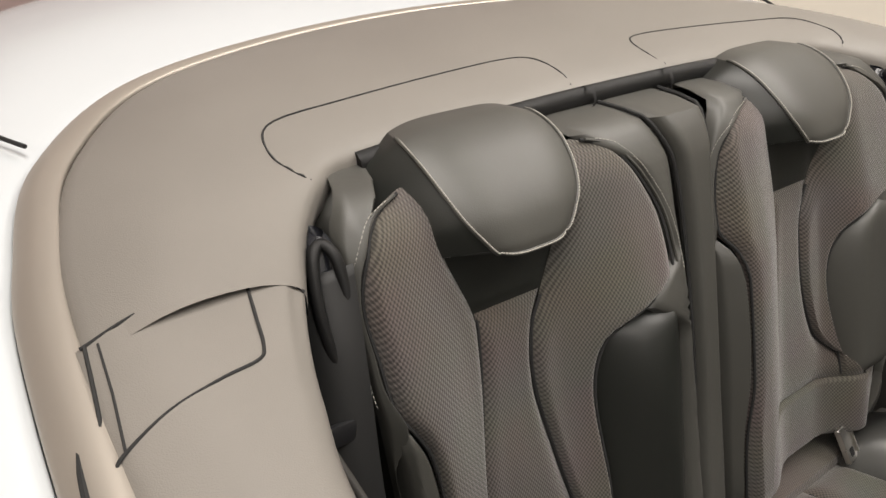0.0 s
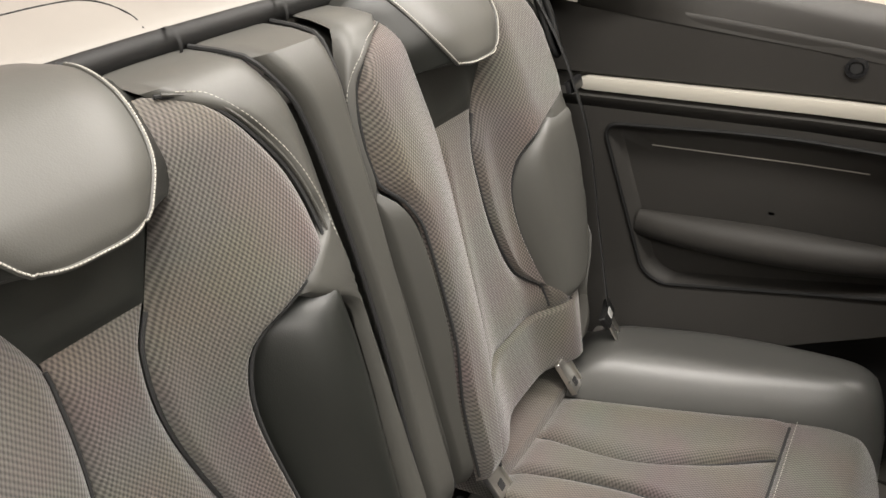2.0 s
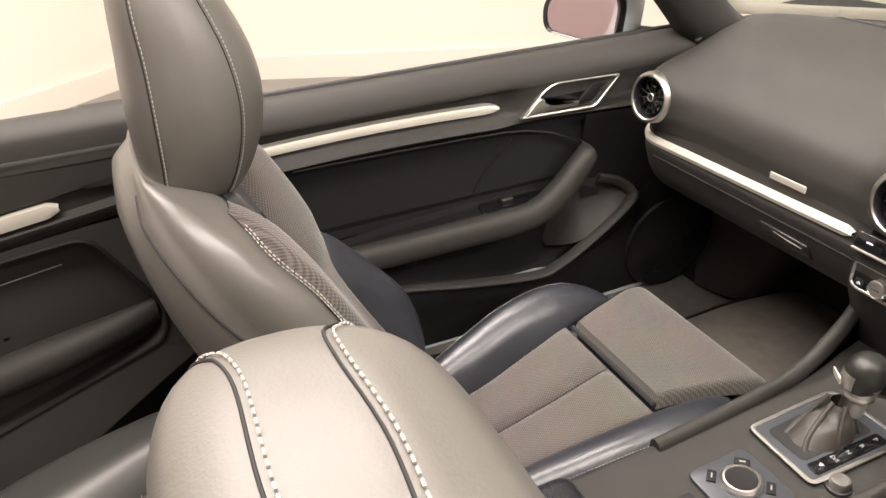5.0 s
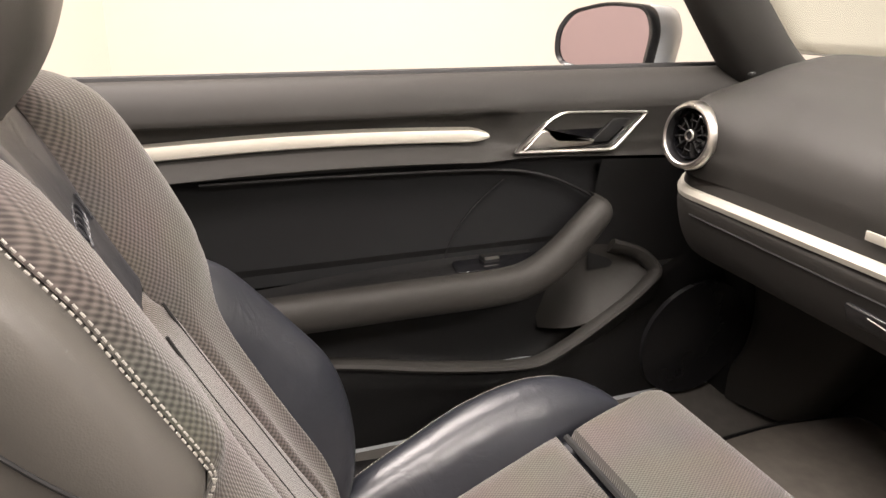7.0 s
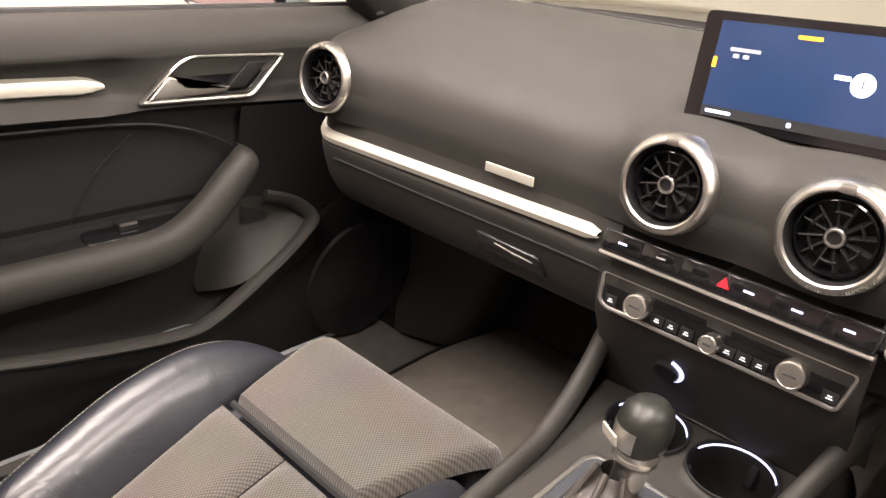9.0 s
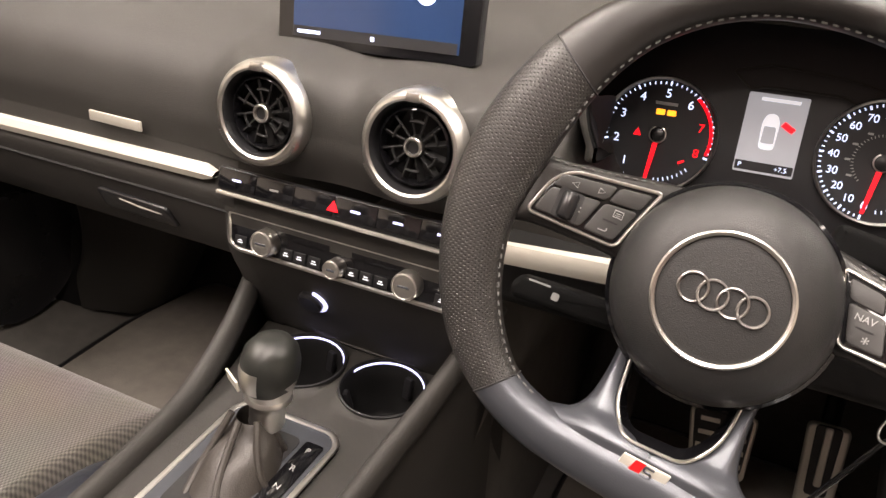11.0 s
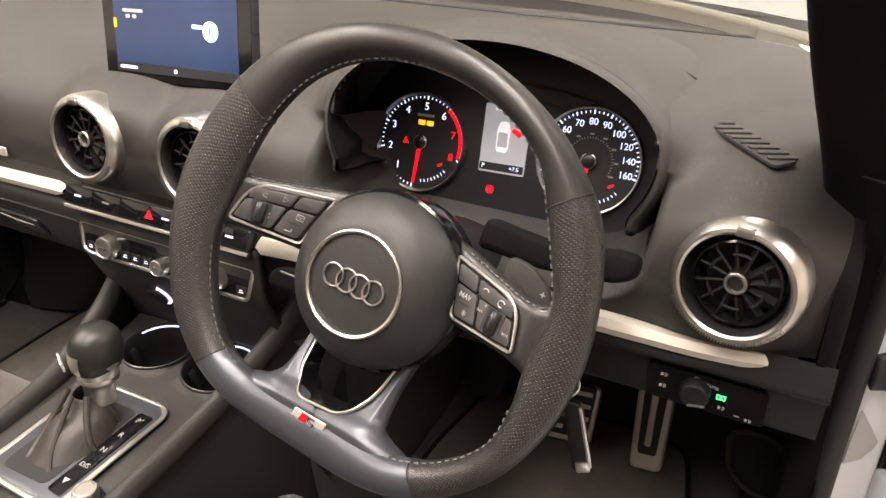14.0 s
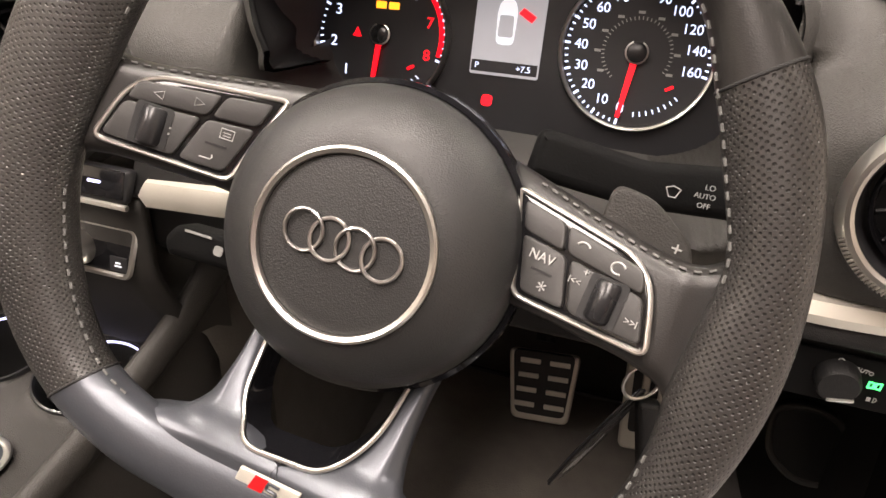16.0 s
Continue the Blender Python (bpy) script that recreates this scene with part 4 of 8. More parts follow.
        part("side_seam", tube(corner[:-1] + line, 0.0016, 6), SEAM, seat)
        part("lower_seam", tube([side(s, v, 0.30 + 0.18 * (0.31 - v)) + np.array([s * 0.0004, 0, 0]) for v in np.linspace(0.02, 0.31, 24)], 0.0010, 6), SEAM, seat)
        part("back_board_edge", tube([side(s, v, 1.0) + FN * 0.006 for v in np.linspace(0.0, 0.40, 40)], 0.0022, 6), SOFT, seat, "pale edge of the back board")
    part("emblem_bar", tube([S(-0.052 - 0.035 * math.copysign(1, cx), v, 0.0085) for v in (0.435, 0.448, 0.460)], 0.0012, 6), BOLSTER, seat)
    for k in range(4):
        p = S(-0.030 + 0.02 * k - 0.035 * math.copysign(1, cx), 0.448, 0.0080)
        part("embossed_mark", tube([p + np.array([0.012 * math.cos(a), 0, 0]) + FV * 0.010 * math.sin(a) for a in np.linspace(0, 2 * math.pi, 24, endpoint=False)], 0.0011, 6, True), BOLSTER, seat)
    # cushion
    deep = ramp([(-0.54, 0.335), (-0.42, 0.350), (-0.35, 0.360), (-0.25, 0.385), (-0.16, 0.410), (-0.06, 0.438), (0.04, 0.446), (0.085, 0.442), (0.118, 0.428), (0.14, 0.400)])

    def C(u, y, h):
        return np.array([cx + u, y, deep(y) + h])
    part("cushion_body", loft([[(cx - 0.225, y, 0.26), (cx - 0.235, y, 0.33), (cx - 0.19, y, z - 0.02), (cx, y, z - 0.025), (cx + 0.19, y, z - 0.02), (cx + 0.235, y, 0.33), (cx + 0.225, y, 0.26)] for y, z in ((-0.52, 0.335), (-0.42, 0.350), (-0.25, 0.385), (-0.10, 0.425), (0.02, 0.430), (0.05, 0.40))], 24, 40), BOLSTER, seat)
    rib = ramp([(-0.46, 0.105), (-0.27, 0.117), (-0.19, 0.130), (-0.10, 0.143), (-0.03, 0.152)])
    for s in (1, -1):
        side_line = [(y, s * rib(y)) for y in (-0.45, -0.35, -0.27, -0.19, -0.085)]
        mid = [(-0.45, s * 0.001), (-0.085, s * 0.001)]
        a, b = (mid, side_line) if s > 0 else (side_line, mid)
        part("cushion_panel", upholstery(C, a, b, 0.010), CLOTH_SEAT, seat, "knobbly taupe cloth")
    part("thigh_rest", upholstery(lambda u, y, h: C(u, y, h + 0.010), [(-0.076, -0.126), (0.02, -0.153), (0.095, -0.176), (0.132, -0.172)], [(-0.076, 0.126), (0.02, 0.153), (0.095, 0.176), (0.132, 0.172)], 0.006, 40, 44, 0.020, 0.045), CLOTH_SEAT, seat, "pull-out thigh rest in knobbly cloth")
    part("thigh_rest_front", box((0.33, 0.05, 0.07), pose(cx, 0.098, 0.382, -10, 0, 0), 0.02, 3), BOLSTER, seat)
    for s in (1, -1):
        secs = []
        for y, wi, zi, wc, zc in ((-0.50, 0.100, 0.335, 0.140, 0.350), (-0.42, 0.107, 0.348, 0.145, 0.388), (-0.35, 0.111, 0.358, 0.157, 0.420), (-0.27, 0.117, 0.376, 0.176, 0.447), (-0.19, 0.130, 0.396, 0.193, 0.470), (-0.10, 0.143, 0.424, 0.203, 0.482), (-0.03, 0.153, 0.436, 0.199, 0.475), (0.02, 0.160, 0.434, 0.182, 0.453), (0.045, 0.164, 0.415, 0.174, 0.424), (0.056, 0.166, 0.36, 0.170, 0.366)):
            secs.append([(cx + s * w, y, z) for w, z in ((wi - 0.004, zi - 0.02), (wi, zi + 0.004), ((wi + wc) / 2 - 0.004, zi + 0.78 * (zc - zi)), (wc, zc), (wc + 0.026, zc - 0.010), (min(0.252, wc + 0.050), zc - 0.045), (min(0.255, wc + 0.06), 0.32), (min(0.245, wc + 0.06), 0.26))])
        part("cushion_bolster", loft(secs, 40, 60), BOLSTER, seat, "glossy creased dark leather bolster", sharp=80)
        crest = smooth_line([(cx + s * (q[4][0] - cx) * s, q[4][1], q[4][2] + 0.0012) for q in secs[1:8]], 70)
        stitches(crest, THREAD, seat, 0.0005, 0.006)
        part("side_cover", slab(rounded([(-0.50, 0.20), (0.02, 0.20), (0.04, 0.31), (-0.05, 0.34), (-0.40, 0.37), (-0.54, 0.45), (-0.60, 0.42)], 0.03), 0.03, frame_of((cx + s * 0.230 - (0.03 if s < 0 else 0), 0, 0), (0, 1, 0), (0, 0, 1)), 0.008), TRIM, seat, "black plastic seat side cover")
    part("cross_gap", tube([C(u, -0.080, 0.003) for u in np.linspace(-0.125, 0.125, 20)], 0.005, 6), SEAM, seat)
    for s in (1, -1):
        part("floor_rail", box((0.05, 0.55, 0.05), pose(cx + s * 0.18, -0.28, 0.235), 0.006), TRIM, seat)
    part("adjuster_bar", tube([(cx + 0.15, -0.58, 0.26), (cx - 0.16, -0.62, 0.262)], 0.007, 8), CHROME, seat)
    # head restraint
    head = thing("head_restraint", "grey leather front head restraint with stitched side panels", "head restraint", (cx, -0.70, 0.93), group="front head restraints")
    secs = []
    egg = [(0.928, -0.712, 0.055, 0.022), (0.933, -0.711, 0.080, 0.038), (0.957, -0.703, 0.106, 0.056), (1.000, -0.693, 0.122, 0.068), (1.05, -0.687, 0.127, 0.073), (1.10, -0.688, 0.121, 0.068), (1.15, -0.696, 0.107, 0.056), (1.185, -0.703, 0.088, 0.040), (1.198, -0.706, 0.062, 0.024), (1.202, -0.706, 0.03, 0.01)]
    for t, (z, y, hw, hd) in enumerate(egg if not drop else [(0.930, -0.712, 0.085, 0.030), (0.936, -0.712, 0.100, 0.045), (0.96, -0.708, 0.112, 0.058), (1.02, -0.702, 0.126, 0.066), (1.09, -0.705, 0.130, 0.066), (1.14, -0.712, 0.124, 0.060), (1.168, -0.716, 0.108, 0.048), (1.178, -0.718, 0.085, 0.030), (1.181, -0.718, 0.04, 0.012)]):
        secs.append([(cx + hw * math.copysign(abs(math.cos(a)) ** 0.55, math.cos(a)), y + hd * math.copysign(abs(math.sin(a)) ** 0.62, math.sin(a)) - 0.05 * hd / 0.066 * (abs(math.cos(a)) ** 3) * (1 if math.sin(a) > 0 else 0) * 0.3, z) for a in np.linspace(0, 2 * math.pi, 48, endpoint=False)])
    wide = ramp([(0.92, 1.40), (1.0, 1.40), (1.06, 1.13), (1.12, 0.87), (1.19, 0.72)]) if drop else lambda z: 1.0
    secs = [[(cx + (x - cx) * wide(z), y, z - drop) for x, y, z in r] for r in secs]
    cols = [smooth_line([r[j] for r in secs], 44) for j in range(48)]
    bm = sheet(np.array(cols).transpose(1, 0, 2), True)
    bm.verts.ensure_lookup_table()
    bm.faces.new([bm.verts[j] for j in range(48)])
    bm.faces.new([bm.verts[43 * 48 + j] for j in range(48)])
    part("pad", bm, LEATHER_FRONT, head, sharp=75)
    grid = np.array(cols).transpose(1, 0, 2)
    nor = np.cross(np.roll(grid, -1, 1) - np.roll(grid, 1, 1), np.gradient(grid, axis=0))
    nor /= np.linalg.norm(nor, axis=2)[:, :, None] + 1e-9
    nor *= np.sign((nor * (grid - np.array([cx, -0.71, 1.05 - drop]))).sum(2))[:, :, None]
    for left, right, way in ((28, 44, 1), (20, 4, -1)):
        loop = [(i, left) for i in range(3, 38, 2)] + [(40, left + 2 * way), (41, (left + right) // 2), (40, right - 2 * way)] + [(i, right) for i in range(37, 2, -2)]
        line = smooth_line([grid[i, j] + nor[i, j] * 0.0003 for i, j in loop], 200)
        out = smooth_line([nor[i, j] for i, j in loop], 200)
        along = np.gradient(line, axis=0)
        beside = np.cross(out, along)
        beside /= np.linalg.norm(beside, axis=1)[:, None]
        part("seam", tube(line, 0.0007, 6), SEAM, head)
        stitches(line + beside * 0.0035 + out * 0.0006, THREAD, head, 0.0006, 0.0046, 0.62)
    part("base_shoe", box((0.13, 0.05, 0.03), pose(cx, -0.695, 0.935 - drop, -12, 0, 0), 0.01, 3), TRIM_SMOOTH, head)
    for s in (1, -1):
        part("post", tube([(cx + s * 0.05, -0.690, 0.88), (cx + s * 0.05, -0.70, 0.95)], 0.006, 10), CHROME, head)


front_seat(-0.358, "front passenger seat in grey leather with knobbly taupe cloth", 0.0)
front_seat(0.36, "driver's seat in grey leather with knobbly taupe cloth", 0.047)


# ---- passenger door ----
door = thing("door_panel", "black front passenger door lining with aluminium strip, handle and armrest", "door", (-0.74, -0.1, 0.3))


def D(y, z, out=0.0):
    """A point of the door lining; out: metres towards the cabin."""
    x = -0.742 - 0.05 * max(0, z - 0.84) ** 0.8 * 1.2 - 0.02 * max(0, 0.75 - z)
    return np.array([x + out, y, z])


DY = np.linspace(-0.70, 0.42, 60)
rows = []
for y in DY:
    fade = max(0.0, min(1.0, (-0.06 - y) / 0.05))
    zt = 0.804 + 0.0075 * math.sin((y + 0.62) * 6.0) * (1 if y < -0.1 else 0)
    rows.append([(-0.80, y, 0.888), (-0.775, y, 0.894), (-0.755, y, 0.890), D(y, 0.875, 0.008), D(y, 0.856, 0.015), D(y, 0.842, 0.014), D(y, 0.836, 0.012 - 0.018 * fade), D(y, zt + 0.014, 0.006 - 0.018 * fade), D(y, zt + 0.004, 0.004 - 0.016 * fade), D(y, zt - 0.012, 0.002 - 0.010 * fade), D(y, zt - 0.022, 0.004), D(y, zt - 0.036, 0.012 * fade + 0.004), D(y, 0.768 - 0.05 * max(0, y), 0.008)])
part("upper_pad", loft(rows, 70, 40), SOFT, door, "soft grained upper lining")
secs = []
for y in np.linspace(-0.68, -0.100, 40):
    z = 0.804 + 0.0075 * math.sin((y + 0.62) * 6.0)
    e = min(1, (-0.098 - y) / 0.03 + 0.25) * 0.0120
    secs.append([D(y, z + e, -0.010), D(y, z + e * 0.7, 0.000), D(y, z, 0.003), D(y, z - e * 0.7, 0.001), D(y, z - e, -0.008)])
part("strip", sheet(secs), ALU, door, "pale brushed aluminium strip")
# middle panel with loudspeaker line
rows = []
for y in DY:
    top = 0.768 - 0.05 * max(0, y)
    rows.append([D(y, top, 0.008), D(y, top - 0.006, -0.004), D(y, top - 0.03, -0.014), D(y, 0.68, -0.018), D(y, 0.595, -0.014)])
part("middle_panel", loft(rows, 60, 24), INSERT, door, "black fabric door insert")
part("speaker_line", tube(smooth_line([D(-0.163, 0.605, -0.013), D(-0.138, 0.656, -0.015), D(-0.105, 0.697, -0.014), D(-0.066, 0.732, -0.010)], 24), 0.0009, 6), TRIM_SMOOTH, door)
part("insert_ridge", tube(smooth_line([D(-0.52, 0.761, 0.002), D(-0.33, 0.759, 0.002), D(-0.09, 0.750, -0.003), D(0.005, 0.733, -0.005), D(0.065, 0.708, -0.005), D(0.10, 0.688, -0.004)], 50), 0.0026, 6), TRIM, door)
# armrest and grip, one long moulding
arm = smooth_line([(-0.676, -0.70, 0.586), (-0.680, -0.45, 0.583), (-0.684, -0.25, 0.581), (-0.686, -0.10, 0.580), (-0.686, -0.040, 0.590), (-0.688, 0.010, 0.620), (-0.692, 0.055, 0.663), (-0.700, 0.085, 0.690), (-0.718, 0.094, 0.697), (-0.738, 0.096, 0.697)], 60)
hgt = ramp([(0, 0.026), (0.5, 0.027), (0.62, 0.025), (0.75, 0.021), (0.9, 0.019), (1.0, 0.014)])
rows = []
for i, p in enumerate(arm):
    t = i / 59
    h = hgt(t)
    tn = arm[min(59, i + 1)] - arm[max(0, i - 1)]
    tn /= np.linalg.norm(tn)
    up = np.array([0, -tn[2], tn[1]])
    rows.append([p + up * h * math.sin(a) * 1.05 + np.array([0.024, 0, 0]) * math.copysign(abs(math.cos(a)) ** 0.7, math.cos(a)) for a in np.linspace(0, 2 * math.pi, 20, endpoint=False)])
bm = sheet(rows, True)
part("armrest", bm, SOFT, door, "padded armrest rising into a pull grip", sharp=60)
part("armrest_top", loft([[D(y, z, -0.012), (-0.735, y, z - 0.004), (-0.70, y, z - 0.001), (-0.685, y, z - 0.008)] for y, z in ((-0.70, 0.590), (-0.457, 0.592), (-0.32, 0.602), (-0.15, 0.608), (-0.04, 0.606), (-0.01, 0.606))], 24, 12), TRIM, door)
part("switch_plate", slab(rounded([(-0.165, -0.028), (0.0, -0.028), (0.025, 0.012), (-0.02, 0.020), (-0.155, 0.02)], 0.012), 0.006, frame_of((-0.722, 0.0, 0.6025), (0, 1, 0), (-1, 0, 0.0)) @ pose(0, 0, 0, 0, 0, 0), 0.002), GLOSS, door, "gloss black switch plate")
part("window_switch", box((0.022, 0.028, 0.012), pose(-0.728, -0.095, 0.610, 0, 4, 0), 0.003), TRIM, door)
part("switch_tip", box((0.005, 0.024, 0.003), pose(-0.719, -0.095, 0.6155, 0, 4, 0), 0.001), CHROME, door)
# pocket
for line, r, mat in (([(-0.70, -0.70, 0.545), (-0.70, -0.35, 0.483), (-0.70, -0.205, 0.451), (-0.700, -0.045, 0.425), (-0.700, 0.025, 0.437), (-0.700, 0.136, 0.500), (-0.702, 0.195, 0.542), (-0.712, 0.214, 0.560), (-0.732, 0.190, 0.585), (-0.742, 0.14, 0.602)], 0.0145, SOFT),):
    part("pocket_rim", tube(smooth_line(line, 50), r, 10, flat=0.6), mat, door, "raised edge of the door pocket")
rows = []
for y in np.linspace(-0.70, 0.22, 30):
    z = float(np.interp(y, [-0.7, -0.35, -0.1, -0.01, 0.05, 0.14, 0.21], [0.535, 0.477, 0.430, 0.418, 0.442, 0.500, 0.55]))
    rows.append([D(y, 0.625, -0.012), D(y, 0.56, -0.03), D(y, z + 0.05, -0.04), (-0.775, y, z - 0.04), (-0.72, y, z - 0.06), (-0.70, y, z)])
part("pocket", loft(rows, 40, 20), TRIM, door, "open door pocket")
rows = []
for y in np.linspace(-0.70, 0.46, 40):
    z = float(np.interp(y, [-0.7, -0.35, -0.1, -0.01, 0.05, 0.14, 0.21, 0.3, 0.42], [0.535, 0.473, 0.426, 0.414, 0.438, 0.496, 0.545, 0.585, 0.60]))
    rows.append([(-0.702 - 0.09 * max(0, y - 0.0) , y, z), (-0.700 - 0.08 * max(0, y), y, z - 0.03), (-0.715, y, 0.36 + 0.2 * (z - 0.41)), (-0.73, y, 0.27)])
part("lower_panel", loft(rows, 50, 16), TRIM, door)
rows = []
for y in np.linspace(0.10, 0.44, 20):
    rows.append([D(y, 0.762 - 0.05 * y, 0.006), D(y, 0.70, -0.004), D(y, 0.62, -0.008), (-0.745, y, 0.56)])
part("front_panel", loft(rows, 20, 16), TRIM, door)
m = frame_of((-0.712, 0.326, 0.408), (0, 1, 0), (0.06, 0, 1))
part("loudspeaker_grille", lathe([(0.118, -0.004), (0.116, 0.004), (0.108, 0.002), (0.06, 0.003), (0.0, 0.004)], m, 48), TRIM_SMOOTH, door, "round black loudspeaker grille")
top_line = smooth_line([(-0.752, 0.03, 0.600), (-0.748, 0.08, 0.604), (-0.744, 0.13, 0.604), (-0.734, 0.185, 0.588), (-0.716, 0.212, 0.562)], 20)
low_line = smooth_line([(-0.706, 0.030, 0.446), (-0.706, 0.075, 0.470), (-0.706, 0.124, 0.500), (-0.705, 0.170, 0.530), (-0.708, 0.208, 0.556)], 20)
part("pocket_front", sheet([[np.array(a) * (1 - k) + np.array(b) * k + np.array([-0.020 * math.sin(math.pi * k) - 0.07 * max(0, 1 - i / 8) ** 2, 0, 0]) for k in np.linspace(0, 1, 12)] for i, (a, b) in enumerate(zip(top_line, low_line))]), SOFT, door, "smooth hollow front end of the door pocket")
# inner handle
m = frame_of((-0.742, 0.0, 0.0), (0, 1, 0), (0, 0, 1))
ring_out = rounded([(-0.060, 0.776), (0.118, 0.770), (0.176, 0.833), (0.020, 0.840), (-0.005, 0.828)], [0.004, 0.012, 0.008, 0.012, 0.02], 6)
hc = ring_out.mean(0)
ring_in = hc + (ring_out - hc) * np.array([0.935, 0.85])
rows = [[(m @ Vector((*p, h)))[:] for p in q] for q, h in ((ring_out, 0.004), (ring_out, 0.012), (ring_out * 0.5 + ring_in * 0.5, 0.014), (ring_in, 0.012), (ring_in, 0.0))]
part("handle_surround", sheet(rows, True), CHROME, door, "bright handle surround")
part("handle_bowl", slab(ring_in, 0.004, m, 0.0), GLOSS, door, "gloss black handle recess")
part("handle_lever", slab(rounded([(-0.048, 0.781), (0.072, 0.784), (0.078, 0.792), (0.01, 0.797), (-0.010, 0.812), (-0.018, 0.812)], 0.004), 0.010, m @ pose(0, 0, 0.006), 0.003), CHROME, door, "satin chrome pull lever")
part("lock_flap", slab(rounded([(0.072, 0.786), (0.105, 0.786), (0.145, 0.822), (0.112, 0.824)], 0.004), 0.006, m @ pose(0, 0, 0.004), 0.002), TRIM, door)
part("outer_skin", loft([[(-0.80, y, 0.886), (-0.86, y, 0.80), (-0.885, y, 0.62), (-0.875, y, 0.40), (-0.84, y, 0.30)] for y in (-0.72, -0.3, 0.2, 0.60)], 16, 20), WHITE_PAINT, door, "gloss white outer skin")
part("window_seal", tube([(-0.79, y, 0.893) for y in np.linspace(-0.72, 0.42, 20)], 0.006, 8), RUBBER, door)


# ---- door mirror ----
mir = thing("door_mirror", "white-backed exterior door mirror with a black rim", "mirror", (-0.86, 0.36, 0.86))
outline = rounded([(-0.098, -0.030), (-0.085, -0.048), (0.060, -0.064), (0.088, -0.050), (0.097, 0.026), (0.080, 0.064), (0.0, 0.066), (-0.075, 0.046), (-0.100, 0.010)], 0.03, 6)
MC = Vector((-0.884, 0.175, 0.925))
MM = frame_of(MC, (0.90, 0.435, 0.0), (0.0, 0.05, 1))
rows = []
for s, h in ((0.90, 0.0), (0.97, 0.004), (1.0, 0.0), (1.0, -0.022), (1.02, -0.06), (1.0, -0.10), (0.84, -0.135), (0.5, -0.155), (0.02, -0.160)):
    rows.append([(MM @ Vector((p[0] * s, p[1] * s, h)))[:] for p in outline])
part("rim", sheet(rows[:4], True), TRIM_SMOOTH, mir, "black plastic rim")
part("shell", sheet(rows[3:], True), WHITE_PAINT, mir, "gloss white shell")
part("glass", slab(outline * 0.91, 0.002, MM @ pose(0, 0, -0.004), 0.0), MIRROR, mir, "mirror glass")
part("foot", box((0.10, 0.05, 0.03), pose(-0.85, 0.300, 0.872, 0, 0, 30), 0.01), TRIM, mir)


# ---- dashboard ----
dash = thing("dashboard", "charcoal soft-touch dashboard with round air vents and aluminium strips", "dashboard", (0, 0.4, 0.5))
VENTS = [(-0.595, 0.823), (-0.059, 0.824), (0.097, 0.824), (0.617, 0.826)]
PROFILE = smooth_line([(0.70, 0.905), (0.56, 0.922), (0.43, 0.926), (0.33, 0.911), (0.26, 0.885), (0.21, 0.862), (0.180, 0.838), (0.166, 0.80), (0.166, 0.765)], 150)


def smooth_step(x):
    x = max(0.0, min(1.0, x))
    return x * x * (3 - 2 * x)


def hood_share(x, z):
    """How far a point of the dash lies out from the middle of the instrument hood; 1 at its edge."""
    p = 2 if z > 0.885 else 4
    return (abs((x - 0.382) / 0.159) ** p + abs((z - 0.885) / (0.077 if z > 0.885 else 0.112)) ** p) ** (1 / p)


def end_bend(x):
    """How far the dash runs forward towards its ends."""
    return 6.8 * max(0, -x - 0.58) ** 2 if x < 0 else 1.6 * max(0, x - 0.58) ** 2


def dash_point(x, y, z):
    """The dash skin with soft swellings round the vents, and ends that curve away."""
    out = 0.0
    if y < 0.34:
        for vx, vz in VENTS:
            d = math.hypot(x - vx, (z - vz) * 1.05)
            w = 1 / (1 + (d / 0.070) ** 7)
            if abs(vx) < 0.2:
                t = max(0.0, min(1.0, (z - 0.858) / 0.035))
                w *= 1 - t * t * (3 - 2 * t)
            out += w * (max(0, y - 0.168) + 0.014)
    y -= out
    rho = hood_share(x, z)
    if y < 0.45 and z > 0.775:
        lip = 0.178 + 0.33 * (z - 0.80)
        high = smooth_step((z - 0.852) / 0.03)
        well = (abs((x - 0.382) / 0.163) ** 4 + abs((z - 0.870) / 0.105) ** 4) ** 0.25
        y += (min(y, lip) - y) * math.exp(-(max(0.0, rho - 1) * 0.1 / 0.024) ** 2) * high
        y += (0.312 + 0.31 * (z - 0.836) - y) * smooth_step((1.03 - well) / 0.10) * (1 - high)
    e = max(0, abs(x) - 0.58)
    return np.array([x, y + end_bend(x), z - 0.5 * e * e])


rows = [[dash_point(x, y, z) for y, z in PROFILE] for x in np.linspace(-0.735, 0.690, 300)]
skin = sheet(rows)


def opening(p):
    """Where the skin is cut away for the vents and the instrument hood."""
    x, y, z = p
    if y < 0.30 and any(math.hypot(x - vx, z - vz) < 0.045 for vx, vz in VENTS):
        return True
    return hood_share(x, z) < 0.985 and y < 0.45 and z > 0.815


bmesh.ops.delete(skin, geom=[f for f in skin.faces if opening(f.calc_center_median())], context="FACES")
part("skin", skin, SOFT, dash, "charcoal grained soft skin", sharp=80)
part("end_face", slab(rounded([(0.230, 0.665), (0.180, 0.690), (0.164, 0.75), (0.168, 0.80), (0.185, 0.84), (0.26, 0.885), (0.34, 0.91), (0.60, 0.905), (0.60, 0.665)], 0.02), 0.014, frame_of((0.684, 0, 0), (0, 1, 0), (0, 0, 1)), 0.008), PILLAR, dash, "black dashboard end panel")
